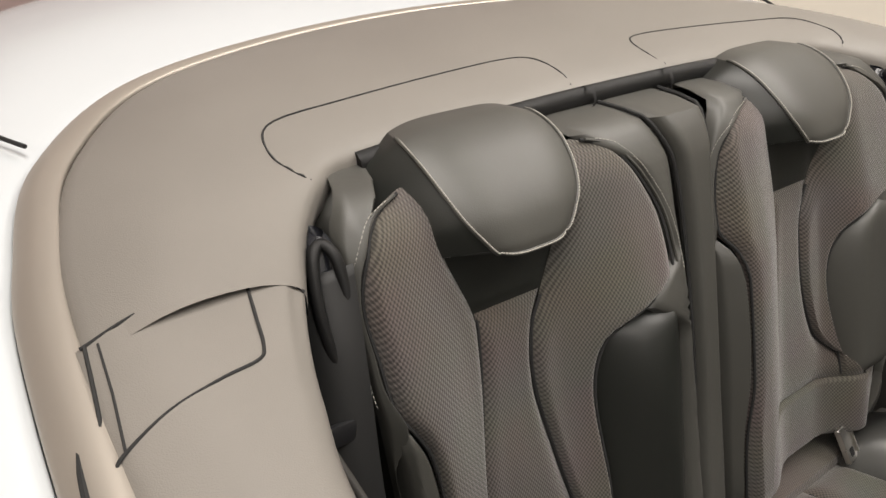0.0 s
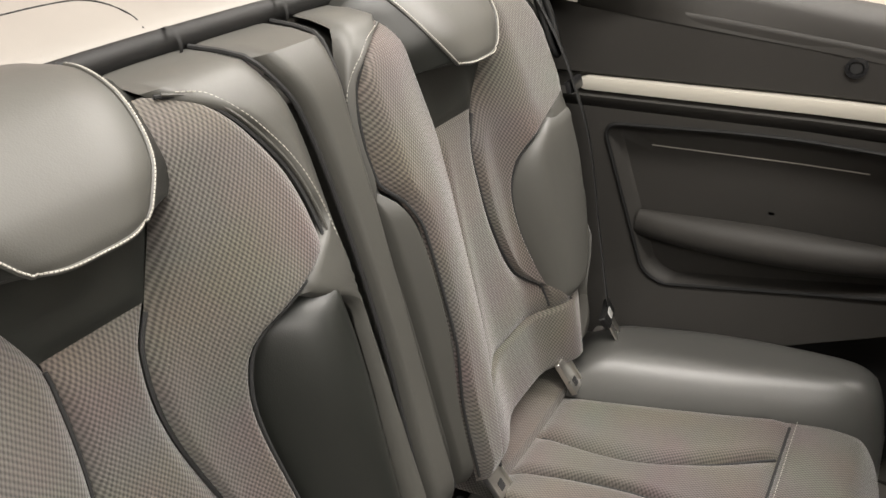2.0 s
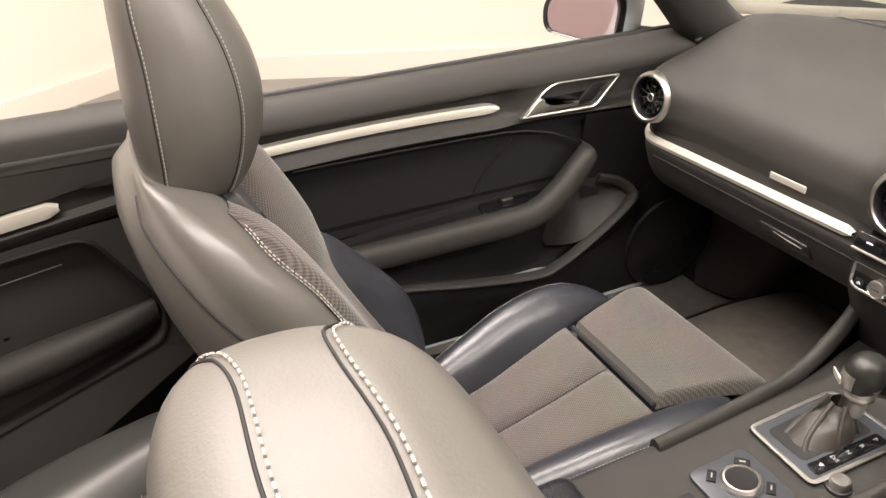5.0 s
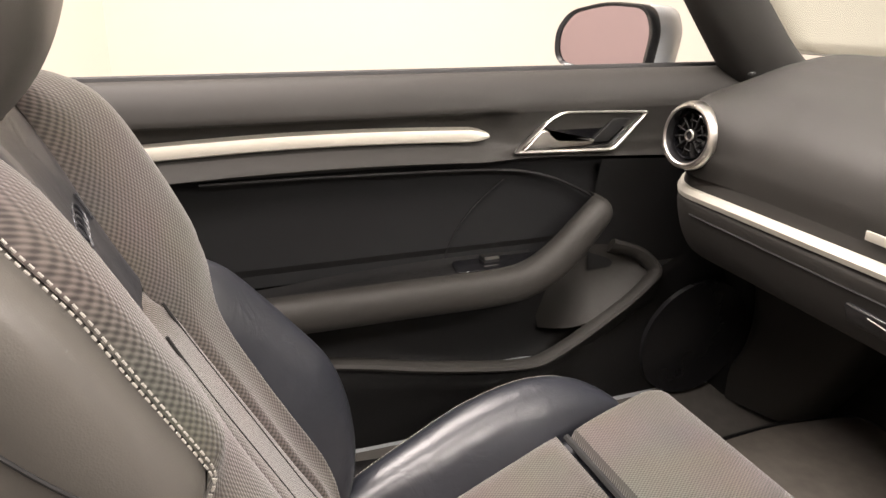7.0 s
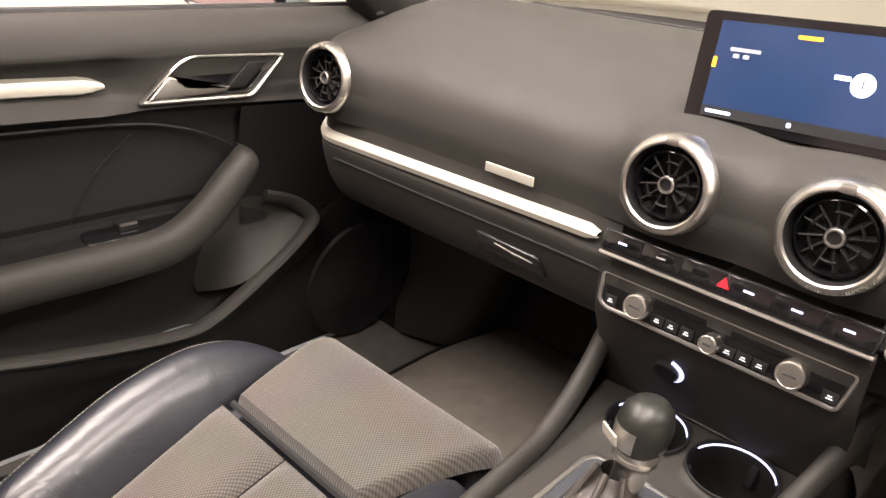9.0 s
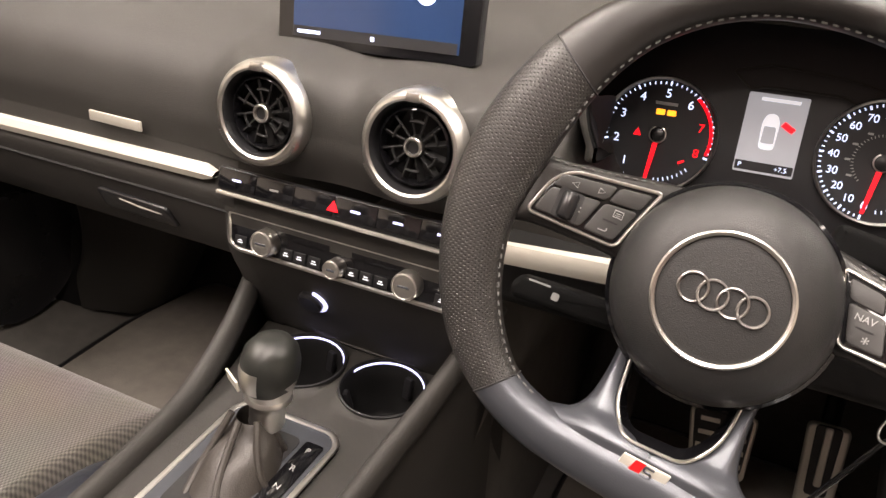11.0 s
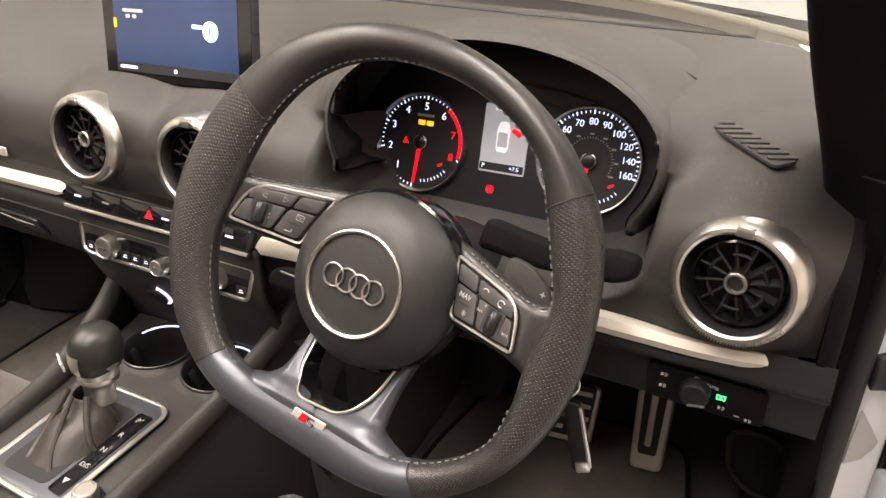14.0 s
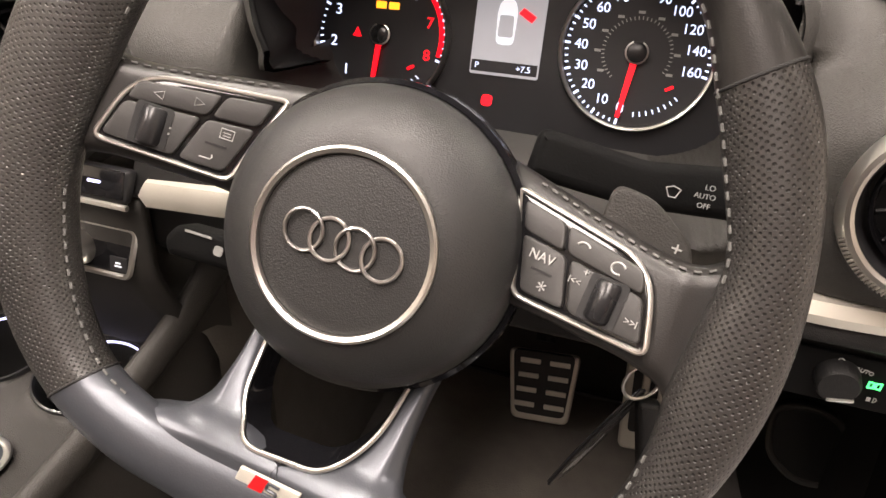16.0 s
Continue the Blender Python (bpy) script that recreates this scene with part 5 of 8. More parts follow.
# lower dash and glovebox
LOWER_L = smooth_line([(0.166, 0.765), (0.160, 0.735), (0.155, 0.722), (0.162, 0.69), (0.178, 0.655), (0.205, 0.630), (0.28, 0.615), (0.42, 0.61)], 30)
part("lower_panel", sheet([[(x, y + end_bend(x), z - 0.6 * max(0, -x - 0.58) ** 2) for y, z in LOWER_L] for x in np.linspace(-0.725, -0.105, 50)]), SOFT, dash, "lower passenger panel")
part("glovebox_joint", tube(smooth_line([(-0.58, 0.1565, 0.708), (-0.40, 0.1565, 0.708), (-0.145, 0.1565, 0.708), (-0.118, 0.160, 0.700), (-0.115, 0.178, 0.66)], 40), 0.0018, 6), SEAM, dash)
part("glovebox_handle", slab(rounded([(-0.055, -0.014), (0.052, -0.016), (0.045, 0.012), (-0.055, 0.016)], 0.006), 0.006, frame_of((-0.246, 0.168, 0.679), (1, 0, 0), (0, -0.42, 0.9)), 0.003), TRIM_SMOOTH, dash, "glovebox pull handle")
# Highlight on the dark handle, drawn as a thin chrome line.
part("handle_glint", tube([(-0.268, 0.1585, 0.685), (-0.241, 0.160, 0.681), (-0.211, 0.162, 0.679)], 0.0012, 6), CHROME, dash)
LOWER_R = smooth_line([(0.166, 0.765), (0.158, 0.747), (0.156, 0.738), (0.168, 0.731), (0.171, 0.705), (0.174, 0.690), (0.195, 0.678), (0.27, 0.660), (0.42, 0.645)], 40)
part("knee_panel", sheet([[(x, y, z) for y, z in LOWER_R] for x in np.linspace(0.150, 0.700, 30)]), TRIM, dash, "lower driver's knee panel")
part("under_cover", box((1.42, 0.45, 0.02), pose(0, 0.62, 0.585), 0.004), TRIM, dash)


def trim_strip(x0, x1, z0, z1, h0, h1):
    secs = []
    for t in np.linspace(0, 1, 40):
        x, z, h = x0 + (x1 - x0) * t, z0 + (z1 - z0) * t, (h0 + (h1 - h0) * t) / 2 * min(1, t / 0.03 + 0.4, (1 - t) / 0.03 + 0.4)
        y = 0.160 + end_bend(x)
        secs.append([(x, y + 0.008, z + h), (x, y - 0.004, z + h * 0.8), (x, y - 0.008, z), (x, y - 0.006, z - h * 0.8), (x, y + 0.006, z - h)])
    part("strip", sheet(secs), ALU, dash, "pale brushed aluminium strip")


trim_strip(-0.692, -0.128, 0.736, 0.745, 0.019, 0.017)
trim_strip(0.158, 0.30, 0.742, 0.752, 0.022, 0.022)
trim_strip(0.49, 0.652, 0.757, 0.756, 0.017, 0.016)
part("badge", box((0.072, 0.003, 0.011), pose(-0.259, 0.159, 0.776, 0, 0, 0), 0.001), ALU, dash, "small silver badge bar")
part("top_joint", tube([dash_point(x, 0.565, 0.9225) for x in np.linspace(-0.70, 0.68, 40)], 0.0025, 6), SEAM, dash)


def vent(x, z, tilt):
    v = thing("air_vent", "round jet-style air vent with a satin chrome ring", "air vent", (x, 0.16, z), group="dashboard air vents")
    m = pose(x, 0.150 + end_bend(x), z, 90, 0, 0) @ pose(0, 0, 0, tilt[0], tilt[1], 0)
    part("ring", lathe([(0.0365, -0.030), (0.0386, 0.006), (0.0396, 0.0110), (0.0415, 0.0125), (0.0440, 0.0120), (0.0478, 0.0075), (0.0494, 0.001), (0.0494, -0.02)], m, 56), CHROME, v, "satin chrome ring")
    part("ring_knurl", join(*[box((0.0008, 0.0030, 0.003), m @ pose(0, 0, 0, 0, 0, a) @ pose(0, 0.0460, 0.0102), 0.0) for a in np.linspace(118, 242, 44)]), CHROME, v)
    part("ring_tab", box((0.013, 0.008, 0.006), m @ pose(0, 0.0430, 0.0125), 0.002), CHROME, v)
    part("bowl", lathe([(0.0395, 0.0105), (0.0382, 0.008), (0.0370, -0.002), (0.035, -0.012), (0.033, -0.032), (0.0, -0.034)], m, 40), TRIM_SMOOTH, v, "black vent bowl")
    part("inner_ring", lathe([(0.0335, -0.004), (0.0335, 0.003), (0.0315, 0.004), (0.0305, -0.006)], m, 40), GLOSS, v)
    for k in range(12):
        part("vane", box((0.0022, 0.0215, 0.007), m @ pose(0, 0, 0, 0, 0, 30 * k + 15) @ pose(0, 0.0200, -0.002, 0, 28, 0), 0.0005, 1), TRIM, v)
    for k in range(6):
        a = np.linspace(radians(60 * k + 12), radians(60 * k + 48), 8)
        part("cross_bar", tube([(m @ Vector((0.0215 * math.cos(q), 0.0215 * math.sin(q), 0.001)))[:] for q in a], 0.0014, 6), TRIM, v)
    part("hub", lathe([(0.0088, -0.010), (0.0088, 0.005), (0.0078, 0.0062), (0.0062, 0.0062), (0.0056, 0.003), (0.0, 0.0025)], m, 28), CHROME, v, "chrome centre button")
    part("hub_centre", lathe([(0.0058, 0.0038), (0.0, 0.0042)], m, 20), TRIM_SMOOTH, v)
    return v


vent(*VENTS[0], (-6, 6))
vent(*VENTS[1], (-6, 0))
vent(*VENTS[2], (-6, 0))
vent(*VENTS[3], (-6, -10))

# switch row under the centre vents
row = thing("switch_row", "gloss black switch strip with a red hazard button", "switch panel", (0.017, 0.15, 0.74))
RM = frame_of((0.020, 0.155, 0.746), (1, 0, 0), (0, 0.35, 0.93))
part("plate", slab(rounded([(-0.135, -0.012), (0.132, -0.012), (0.135, 0.012), (-0.138, 0.012)], 0.004), 0.008, RM, 0.003), TRIM_SMOOTH, row)
part("lower_lip", tube([(RM @ Vector((x, -0.014, 0.006)))[:] for x in (-0.136, 0.134)], 0.0022, 8), CHROME, row, "thin bright lip")
for k, x in enumerate((-0.112, -0.068, -0.024, 0.022, 0.066, 0.110)):
    b = part("button", box((0.0435, 0.019, 0.002), RM @ pose(x, 0.001, 0.0085), 0.0008), GLOSS, row)
    if k == 2:
        part("hazard_triangle", slab([(-0.006, -0.0045), (0.006, -0.0045), (0, 0.0055)], 0.0008, RM @ pose(x + 0.022, 0.001, 0.0098), 0), GLOW_RED, b, "lit red triangle")
    else:
        part("symbol", slab(rounded([(-0.005, -0.0010), (0.005, -0.0010), (0.005, 0.0010), (-0.005, 0.0010)], 0.0004), 0.0006, RM @ pose(x, 0.001, 0.0098), 0), GLOW_BLUE if k in (0, 3, 4, 5) else SILVER_PRINT, b)

# climate panel
hvac = thing("climate_panel", "dark climate control panel with three metal knobs", "control panel", (0.017, 0.16, 0.69))
HM = frame_of((0.017, 0.163, 0.690), (1, 0, 0), (0, 0.18, 0.98))
hout = rounded([(-0.128, -0.014), (-0.118, -0.020), (0.122, -0.020), (0.130, 0.018), (-0.130, 0.018)], 0.006, 5)
part("plate", slab(hout, 0.008, HM, 0.002), GLOSS, hvac)
part("frame", tube([(HM @ Vector((*p, 0.0085)))[:] for p in hout], 0.0024, 6, True), CHROME, hvac, "thin bright frame")
for x, w in ((-0.040, 0.062), (0.045, 0.058)):
    part("display", slab(rounded([(-w / 2, -0.005), (w / 2, -0.005), (w / 2, 0.006), (-w / 2, 0.006)], 0.002), 0.0012, HM @ pose(x, 0.009, 0.008), 0.0005), GLOSS, hvac)
for x, r in ((-0.080, 0.0138), (0.002, 0.0098), (0.080, 0.0138)):
    km = HM @ pose(x, -0.003 if r > 0.012 else -0.008, 0.008)
    k = part("knob", lathe([(r * 1.04, 0), (r, 0.004), (r, 0.0115), (r * 0.95, 0.0140), (r * 0.84, 0.0145), (r * 0.80, 0.0137), (0, 0.0137)], km, 36), CHROME, hvac, "satin metal knob")
    part("knob_face", lathe([(r * 0.80, 0.0138), (0, 0.0142)], km, 24), CHROME, k, "pale metal knob face")
    part("knob_mark", box((r * 0.9, 0.0020, 0.0006), km @ pose(0, 0, 0.0145), 0), GREY_METAL, k)
for x in (-0.114, -0.058, -0.042, -0.025, 0.018, 0.034, 0.050, 0.114):
    b = part("button", box((0.0145, 0.011, 0.002), HM @ pose(x, -0.0105, 0.0085), 0.0008), TRIM_SMOOTH, hvac)
    for lift, wide in ((-0.0012, 0.0060), (0.0012, 0.0042)):
        part("symbol", box((wide, 0.0011, 0.0005), HM @ pose(x, -0.0105 + lift, 0.0097), 0), SCREEN_PALE, b)

# centre stack below
stack = thing("centre_stack", "grey lower centre stack with a lit drive-mode dial", "console", (0.017, 0.2, 0.55))
SP = smooth_line([(0.166, 0.735), (0.166, 0.70), (0.168, 0.668), (0.190, 0.620), (0.212, 0.575), (0.224, 0.549)], 20)
part("face", sheet([[(x, y, z) for y, z in SP] for x in np.linspace(-0.118, 0.154, 12)]), SOFT, stack, solid=0.01)
part("ledge", tube(smooth_line([(-0.108, 0.226, 0.552), (0.017, 0.218, 0.551), (0.142, 0.226, 0.552)], 20), 0.008, 10, flat=0.5), SOFT, stack)
dm = frame_of((-0.029, 0.184, 0.6200), (1, 0, 0), (0, -0.43, 0.90))
part("dial", lathe([(0.0145, 0), (0.0145, 0.010), (0.0125, 0.012), (0.0, 0.0115)], dm, 28), TRIM_SMOOTH, stack)
part("dial_ring", lathe([(0.0195, 0.001), (0.0185, 0.0045), (0.0160, 0.0045), (0.0155, 0.002)], dm, 32), CHROME, stack, "bright dial ring")
part("ring_light", tube([(dm @ Vector((0.0165 * math.cos(a), 0.0165 * math.sin(a), 0.0052)))[:] for a in np.linspace(radians(-80), radians(70), 24)], 0.0024, 8), GLOW_BLUE, stack, "cold white lit arc")

# screen
screen = thing("display_screen", "slim centre display screen showing a blue radio menu", "screen", (0.01, 0.25, 0.87))
SM = frame_of((0.010, 0.236, 0.929), (1, 0, 0.04), (0, 0.16, 0.99))
part("housing", slab(rounded([(-0.106, -0.055), (0.106, -0.055), (0.106, 0.055), (-0.106, 0.055)], 0.006), 0.012, SM @ pose(0, 0, -0.006), 0.003), TRIM_SMOOTH, screen)
part("bezel", slab(rounded([(-0.105, -0.054), (0.105, -0.054), (0.105, 0.054), (-0.105, 0.054)], 0.006), 0.0008, SM @ pose(0, 0, 0.0055), 0), GLOSS, screen, "gloss black bezel")
panel = part("panel", slab([(-0.088, -0.046), (0.088, -0.046), (0.088, 0.046), (-0.088, 0.046)], 0.0006, SM @ pose(0, 0, 0.0062), 0), SCREEN_BLUE, screen, "blue radio menu")
part("menu_bar", slab([(-0.088, -0.046), (0.086, -0.046), (0.086, -0.036), (-0.088, -0.036)], 0.0003, SM @ pose(0, 0, 0.0068), 0), DIAL, panel)
for x, y, w, h, mat in ((-0.002, 0.038, 0.022, 0.0035, GLOW_AMBER), (-0.058, 0.020, 0.030, 0.0035, SCREEN_GREY), (-0.066, 0.014, 0.006, 0.004, SCREEN_GREY), (-0.056, 0.014, 0.006, 0.004, SCREEN_GREY), (-0.070, -0.041, 0.026, 0.003, GLOW_WHITE), (0.0, -0.041, 0.004, 0.004, GLOW_WHITE), (0.034, 0.008, 0.014, 0.004, GLOW_WHITE), (-0.086, 0.006, 0.004, 0.010, GLOW_AMBER)):
    part("menu_item", slab(rounded([(-w / 2, -h / 2), (w / 2, -h / 2), (w / 2, h / 2), (-w / 2, h / 2)], 0.001), 0.0003, SM @ pose(x, y, 0.0071), 0), mat, panel)
part("menu_disc", lathe([(0.0105, 0), (0.0, 0.0003)], SM @ pose(0.052, 0.004, 0.0072), 28), GLOW_WHITE, panel)
words("1", 0.013, SM @ pose(0.052, 0.004, 0.0078), DIAL, panel, "menu_number")
part("stand", box((0.16, 0.02, 0.03), pose(0.010, 0.262, 0.872), 0.006), TRIM, screen)

# ---- instrument cluster ----
cluster = thing("instrument_cluster", "lit instrument cluster with rev counter and speedometer", "instrument cluster", (0.365, 0.30, 0.80))
IM = frame_of((0.365, 0.302, 0.836), (1, 0, 0.03), (0, 0.30, 0.95))
HC = np.array([0.382, 0.885])


def arch(y, hw, up, down, n=80, end=228):
    """A ring over the dials from the lower left to the lower right, leaning back at its top and running back at its feet."""
    ring = []
    for a in np.linspace(radians(-48), radians(end), n):
        z = HC[1] + (up if math.sin(a) > 0 else down) * math.sin(a)
        lean = 0.33 * (z - 0.80) if y < 0.24 else 0.0
        foot = step((-math.sin(a) - 0.52) / 0.25)
        c = math.cos(a) if math.sin(a) > 0 else math.copysign(max(abs(math.cos(a)), 0.90), math.cos(a))
        ring.append((HC[0] + hw * c, y + lean + (max(y, 0.285) - y - lean) * foot, z))
    return ring


part("hood", loft([arch(0.60, 0.215, 0.030, 0.09), arch(0.46, 0.206, 0.052, 0.095), arch(0.34, 0.192, 0.073, 0.10), arch(0.230, 0.176, 0.086, 0.105), arch(0.190, 0.169, 0.087, 0.106), arch(0.178, 0.164, 0.083, 0.105), arch(0.174, 0.158, 0.077, 0.103)], 40, 90), SOFT, cluster, "soft charcoal hood over the dials", sharp=80)
part("hood_lip", tube(arch(0.180, 0.1605, 0.0795, 0.105, end=206), 0.0035, 10), PILLAR, cluster, "rounded edge of the hood", sharp=80)
part("tunnel", sheet([arch(0.178, 0.156, 0.075, 0.100), arch(0.205, 0.162, 0.074, 0.104), arch(0.33, 0.196, 0.072, 0.112)]), PILLAR, cluster, "dark inner tunnel")
part("face", slab(rounded([(-0.175, -0.075), (0.20, -0.075), (0.205, 0.03), (0.15, 0.105), (-0.11, 0.105), (-0.175, 0.03)], 0.03), 0.01, IM @ pose(0, 0, -0.014), 0.002), DIAL, cluster)


def dial(x, z, r, name, labels, start, end, needle, extra):
    lm = IM @ pose(x - 0.365, (z - 0.836) / 0.95, 0.0)
    d = part(name, lathe([(r, -0.004), (r, 0.002), (r * 0.985, 0.004), (r * 0.955, 0.003), (r * 0.95, -0.003)], lm, 64), CHROME, cluster, "round dial with a thin bright rim")
    part("dial_face", lathe([(r * 0.95, -0.003), (0, -0.003)], lm, 48), DIAL, d)
    def at(f, rad):
        a = radians(start + (end - start) * f)
        return rad * math.cos(a), rad * math.sin(a), math.degrees(a)
    n = 6 * (len(labels) - 1) if len(labels) < 12 else 4 * (len(labels) - 1)
    bits = []
    for k in range(n + 1):
        px, py, deg = at(k / n, r * 0.90)
        big = k % (n // (len(labels) - 1)) == 0
        bits.append(box((r * (0.075 if big else 0.045), 0.0016 if big else 0.0011, 0.0004), lm @ pose(px, py, -0.0024, 0, 0, deg), 0))
    part("dial_scale", join(*bits), GLOW_WHITE, d)
    for k, text in enumerate(labels):
        if text:
            px, py, _ = at(k / (len(labels) - 1), r * 0.72)
            words(text, r * (0.21 if len(text) < 2 else 0.175), lm @ pose(px, py, -0.0026), GLOW_RED if extra == "rev" and k > 6 else GLOW_WHITE, d, "dial_number")
    if extra == "rev":
        pts = [at(f, r * 0.885) for f in np.linspace(6.0 / 8, 7.9 / 8, 30)]
        part("red_band", tube([(lm @ Vector((p[0], p[1], -0.0020)))[:] for p in pts], 0.0030, 8, flat=0.35), GLOW_RED, d, "red rev limit band")
        for px, py in ((-0.002, 0.021), (0.008, 0.021)):
            part("warning_lamp", slab(rounded([(-0.004, -0.0025), (0.004, -0.0025), (0.004, 0.0025), (-0.004, 0.0025)], 0.001), 0.0004, lm @ pose(px, py, -0.0026), 0), GLOW_AMBER, d)
        part("warning_lamp", slab([(-0.0035, -0.003), (0.0035, -0.003), (0, 0.004)], 0.0004, lm @ pose(-0.019, 0.0, -0.0026), 0), GLOW_RED, d)
        part("unit_lettering", slab([(-0.010, -0.0014), (0.010, -0.0014), (0.010, 0.0014), (-0.010, 0.0014)], 0.0004, lm @ pose(0.002, 0.029, -0.0026), 0), SILVER_PRINT, d)
    else:
        bits = [box((0.0022, 0.0006, 0.0003), lm @ pose(r * 0.43 * math.cos(radians(q)), r * 0.43 * math.sin(radians(q)), -0.0026, 0, 0, q), 0) for q in range(-30, 235, 7)]
        part("inner_ticks", join(*bits), SILVER_PRINT, d)
        for k in range(9):
            a = radians(212 - 30 * k)
            part("inner_number", slab([(-0.0022, -0.0009), (0.0022, -0.0009), (0.0022, 0.0009), (-0.0022, 0.0009)], 0.0003, lm @ pose(r * 0.50 * math.cos(a), r * 0.50 * math.sin(a), -0.0026), 0), SILVER_PRINT, d)
    # small gauge at the foot
    bits = [box((0.0032, 0.0008, 0.0004), lm @ pose(r * 0.78 * math.cos(radians(a)), r * 0.78 * math.sin(radians(a)), -0.0024, 0, 0, a), 0) for a in range(-84, -38, 6)]
    part("gauge_ticks", join(*bits), GLOW_WHITE, d)
    part("gauge_red", slab(rounded([(-0.003, -0.001), (0.003, -0.001), (0.003, 0.001), (-0.003, 0.001)], 0.0004), 0.0004, lm @ pose(r * 0.62 * math.cos(radians(-40)), r * 0.62 * math.sin(radians(-40)), -0.0024, 0, 0, 30), 0), GLOW_RED, d)
    a = radians(needle)
    part("needle", slab([(-0.0022, 0.006), (0.0022, 0.006), (0.0014, r * 0.84), (-0.0014, r * 0.84)], 0.0006, lm @ pose(0, 0, 0.0, 0, 0, needle - 90), 0), GLOW_RED, d, "lit red needle")
    part("needle_cap", lathe([(0.0068, -0.003), (0.0068, 0.002), (0.0055, 0.003), (0, 0.003)], lm, 24), TRIM_SMOOTH, d)
    part("needle_ring", tube([(lm @ Vector((0.0072 * math.cos(q), 0.0072 * math.sin(q), 0.001)))[:] for q in np.linspace(radians(115), radians(425), 26)], 0.0008, 6), CHROME, d)
    return d


dial(0.272, 0.832, 0.053, "rev_counter", ["", "1", "2", "3", "4", "5", "6", "7", "8"], 262, -18, 265, "rev")
dial(0.457, 0.838, 0.053, "speedometer", ["0", "10", "20", "30", "40", "50", "60", "70", "80", "90", "100", "120", "140", "160"], 262, -14, 262, "speed")
info = part("info_display", slab(rounded([(-0.025, -0.034), (0.025, -0.034), (0.025, 0.036), (-0.025, 0.036)], 0.002), 0.002, IM @ pose(0.002, 0.010, -0.004), 0), SCREEN_GREY, cluster, "grey driver display with a car outline")
part("car_outline", slab(rounded([(-0.0075, -0.018), (0.0075, -0.018), (0.0085, 0.010), (0.005, 0.019), (-0.005, 0.019), (-0.0085, 0.010)], 0.005), 0.0006, IM @ pose(0.000, 0.013, -0.0018) @ Matrix.Diagonal((0.85, 0.85, 1, 1)), 0.0003), SCREEN_PALE, info)
part("car_roof", slab(rounded([(-0.0055, -0.010), (0.0055, -0.010), (0.005, 0.005), (-0.005, 0.005)], 0.002), 0.0006, IM @ pose(0.000, 0.013, -0.0010), 0), SCREEN_GREY, info)
part("open_door", slab([(-0.006, -0.002), (0.005, -0.003), (0.006, 0.002), (-0.005, 0.003)], 0.0006, IM @ pose(0.0145, 0.019, -0.0012, 0, 0, -25), 0), GLOW_RED, info, "red open-door mark")
part("status_bar", slab([(-0.024, -0.032), (0.024, -0.032), (0.024, -0.024), (-0.024, -0.024)], 0.0005, IM @ pose(0.002, 0.010, -0.0018), 0), DIAL, info)
words("+7.5", 0.006, IM @ pose(0.016, -0.018, -0.0010), GLOW_WHITE, info, "status_text")
words("P", 0.006, IM @ pose(-0.018, -0.018, -0.0010), GLOW_WHITE, info, "status_text")
part("title_bar", slab([(-0.016, -0.0015), (0.016, -0.0015), (0.016, 0.0015), (-0.016, 0.0015)], 0.0005, IM @ pose(0.004, 0.041, -0.0018), 0), SCREEN_PALE, info)
part("brake_lamp", slab(rounded([(-0.004, -0.004), (0.004, -0.004), (0.004, 0.004), (-0.004, 0.004)], 0.003), 0.0006, IM @ pose(-0.008, -0.042, -0.004), 0), GLOW_RED, cluster, "lit red brake warning lamp")
part("upper_frame", tube([(IM @ Vector((x, y, 0.0)))[:] for x, y in rounded([(-0.040, 0.062), (-0.022, 0.047), (-0.012, 0.051), (0.052, 0.051), (0.064, 0.044), (0.092, 0.058), (0.050, 0.066), (-0.010, 0.070)], 0.004)], 0.0012, 6, True), SOFT, cluster, "faint frame line over the driver display")

# demister grille on top
grille = thing("demister_grille", "black slatted side demister grille in the dash top", "air vent", (0.61, 0.18, 0.92))
GM = frame_of((0.600, 0.2505, 0.9010), (0.066, -0.050, -0.010), (-0.006, 0.028, 0.004))
go = rounded([(-0.042, -0.010), (0.040, -0.014), (0.042, 0.010), (-0.040, 0.014)], 0.006)
part("tray", slab(go, 0.0030, GM @ pose(0, 0, -0.001), 0.001), SEAM, grille)
for k in range(8):
    part("slat", box((0.0050, 0.0235, 0.0030), GM @ pose(-0.034 + 0.0097 * k, 0.0, 0.0022, 0, 0, -28), 0.0012), SOFT, grille)
left_grille = thing("demister_grille", "black slatted side demister grille beside the door", "air vent", (-0.62, 0.2, 0.92))
for k in range(7):
    part("slat", box((0.006, 0.022, 0.004), pose(-0.655 + 0.019 * k, 0.300 + 0.012 * k, 0.8985 + 0.002 * k, 0, 0, 30), 0.001), SEAM, left_grille)

# light switch
lights = thing("light_switch", "black rotary light switch panel with printed symbols", "switch", (0.60, 0.16, 0.71))
LM = frame_of((0.611, 0.1690, 0.7085), (1, 0, 0.0), (0, -0.06, 0.99))
part("plate", slab(rounded([(-0.047, -0.0175), (0.050, -0.0185), (0.048, 0.0175), (-0.049, 0.0185)], 0.006), 0.0022, LM, 0.001), PILLAR, lights, "matt black switch plate")
part("knob", lathe([(0.0125, 0), (0.0120, 0.009), (0.0105, 0.011), (0, 0.011)], LM @ pose(-0.007, 0.003, 0.003), 32), TRIM, lights, "ribbed rotary knob")
part("knob_bar", box((0.024, 0.005, 0.006), LM @ pose(-0.004, -0.005, 0.0140, 0, 0, 12) @ Matrix.Diagonal((0.6, 0.4, 0.4, 1)), 0.002), CHROME, lights)
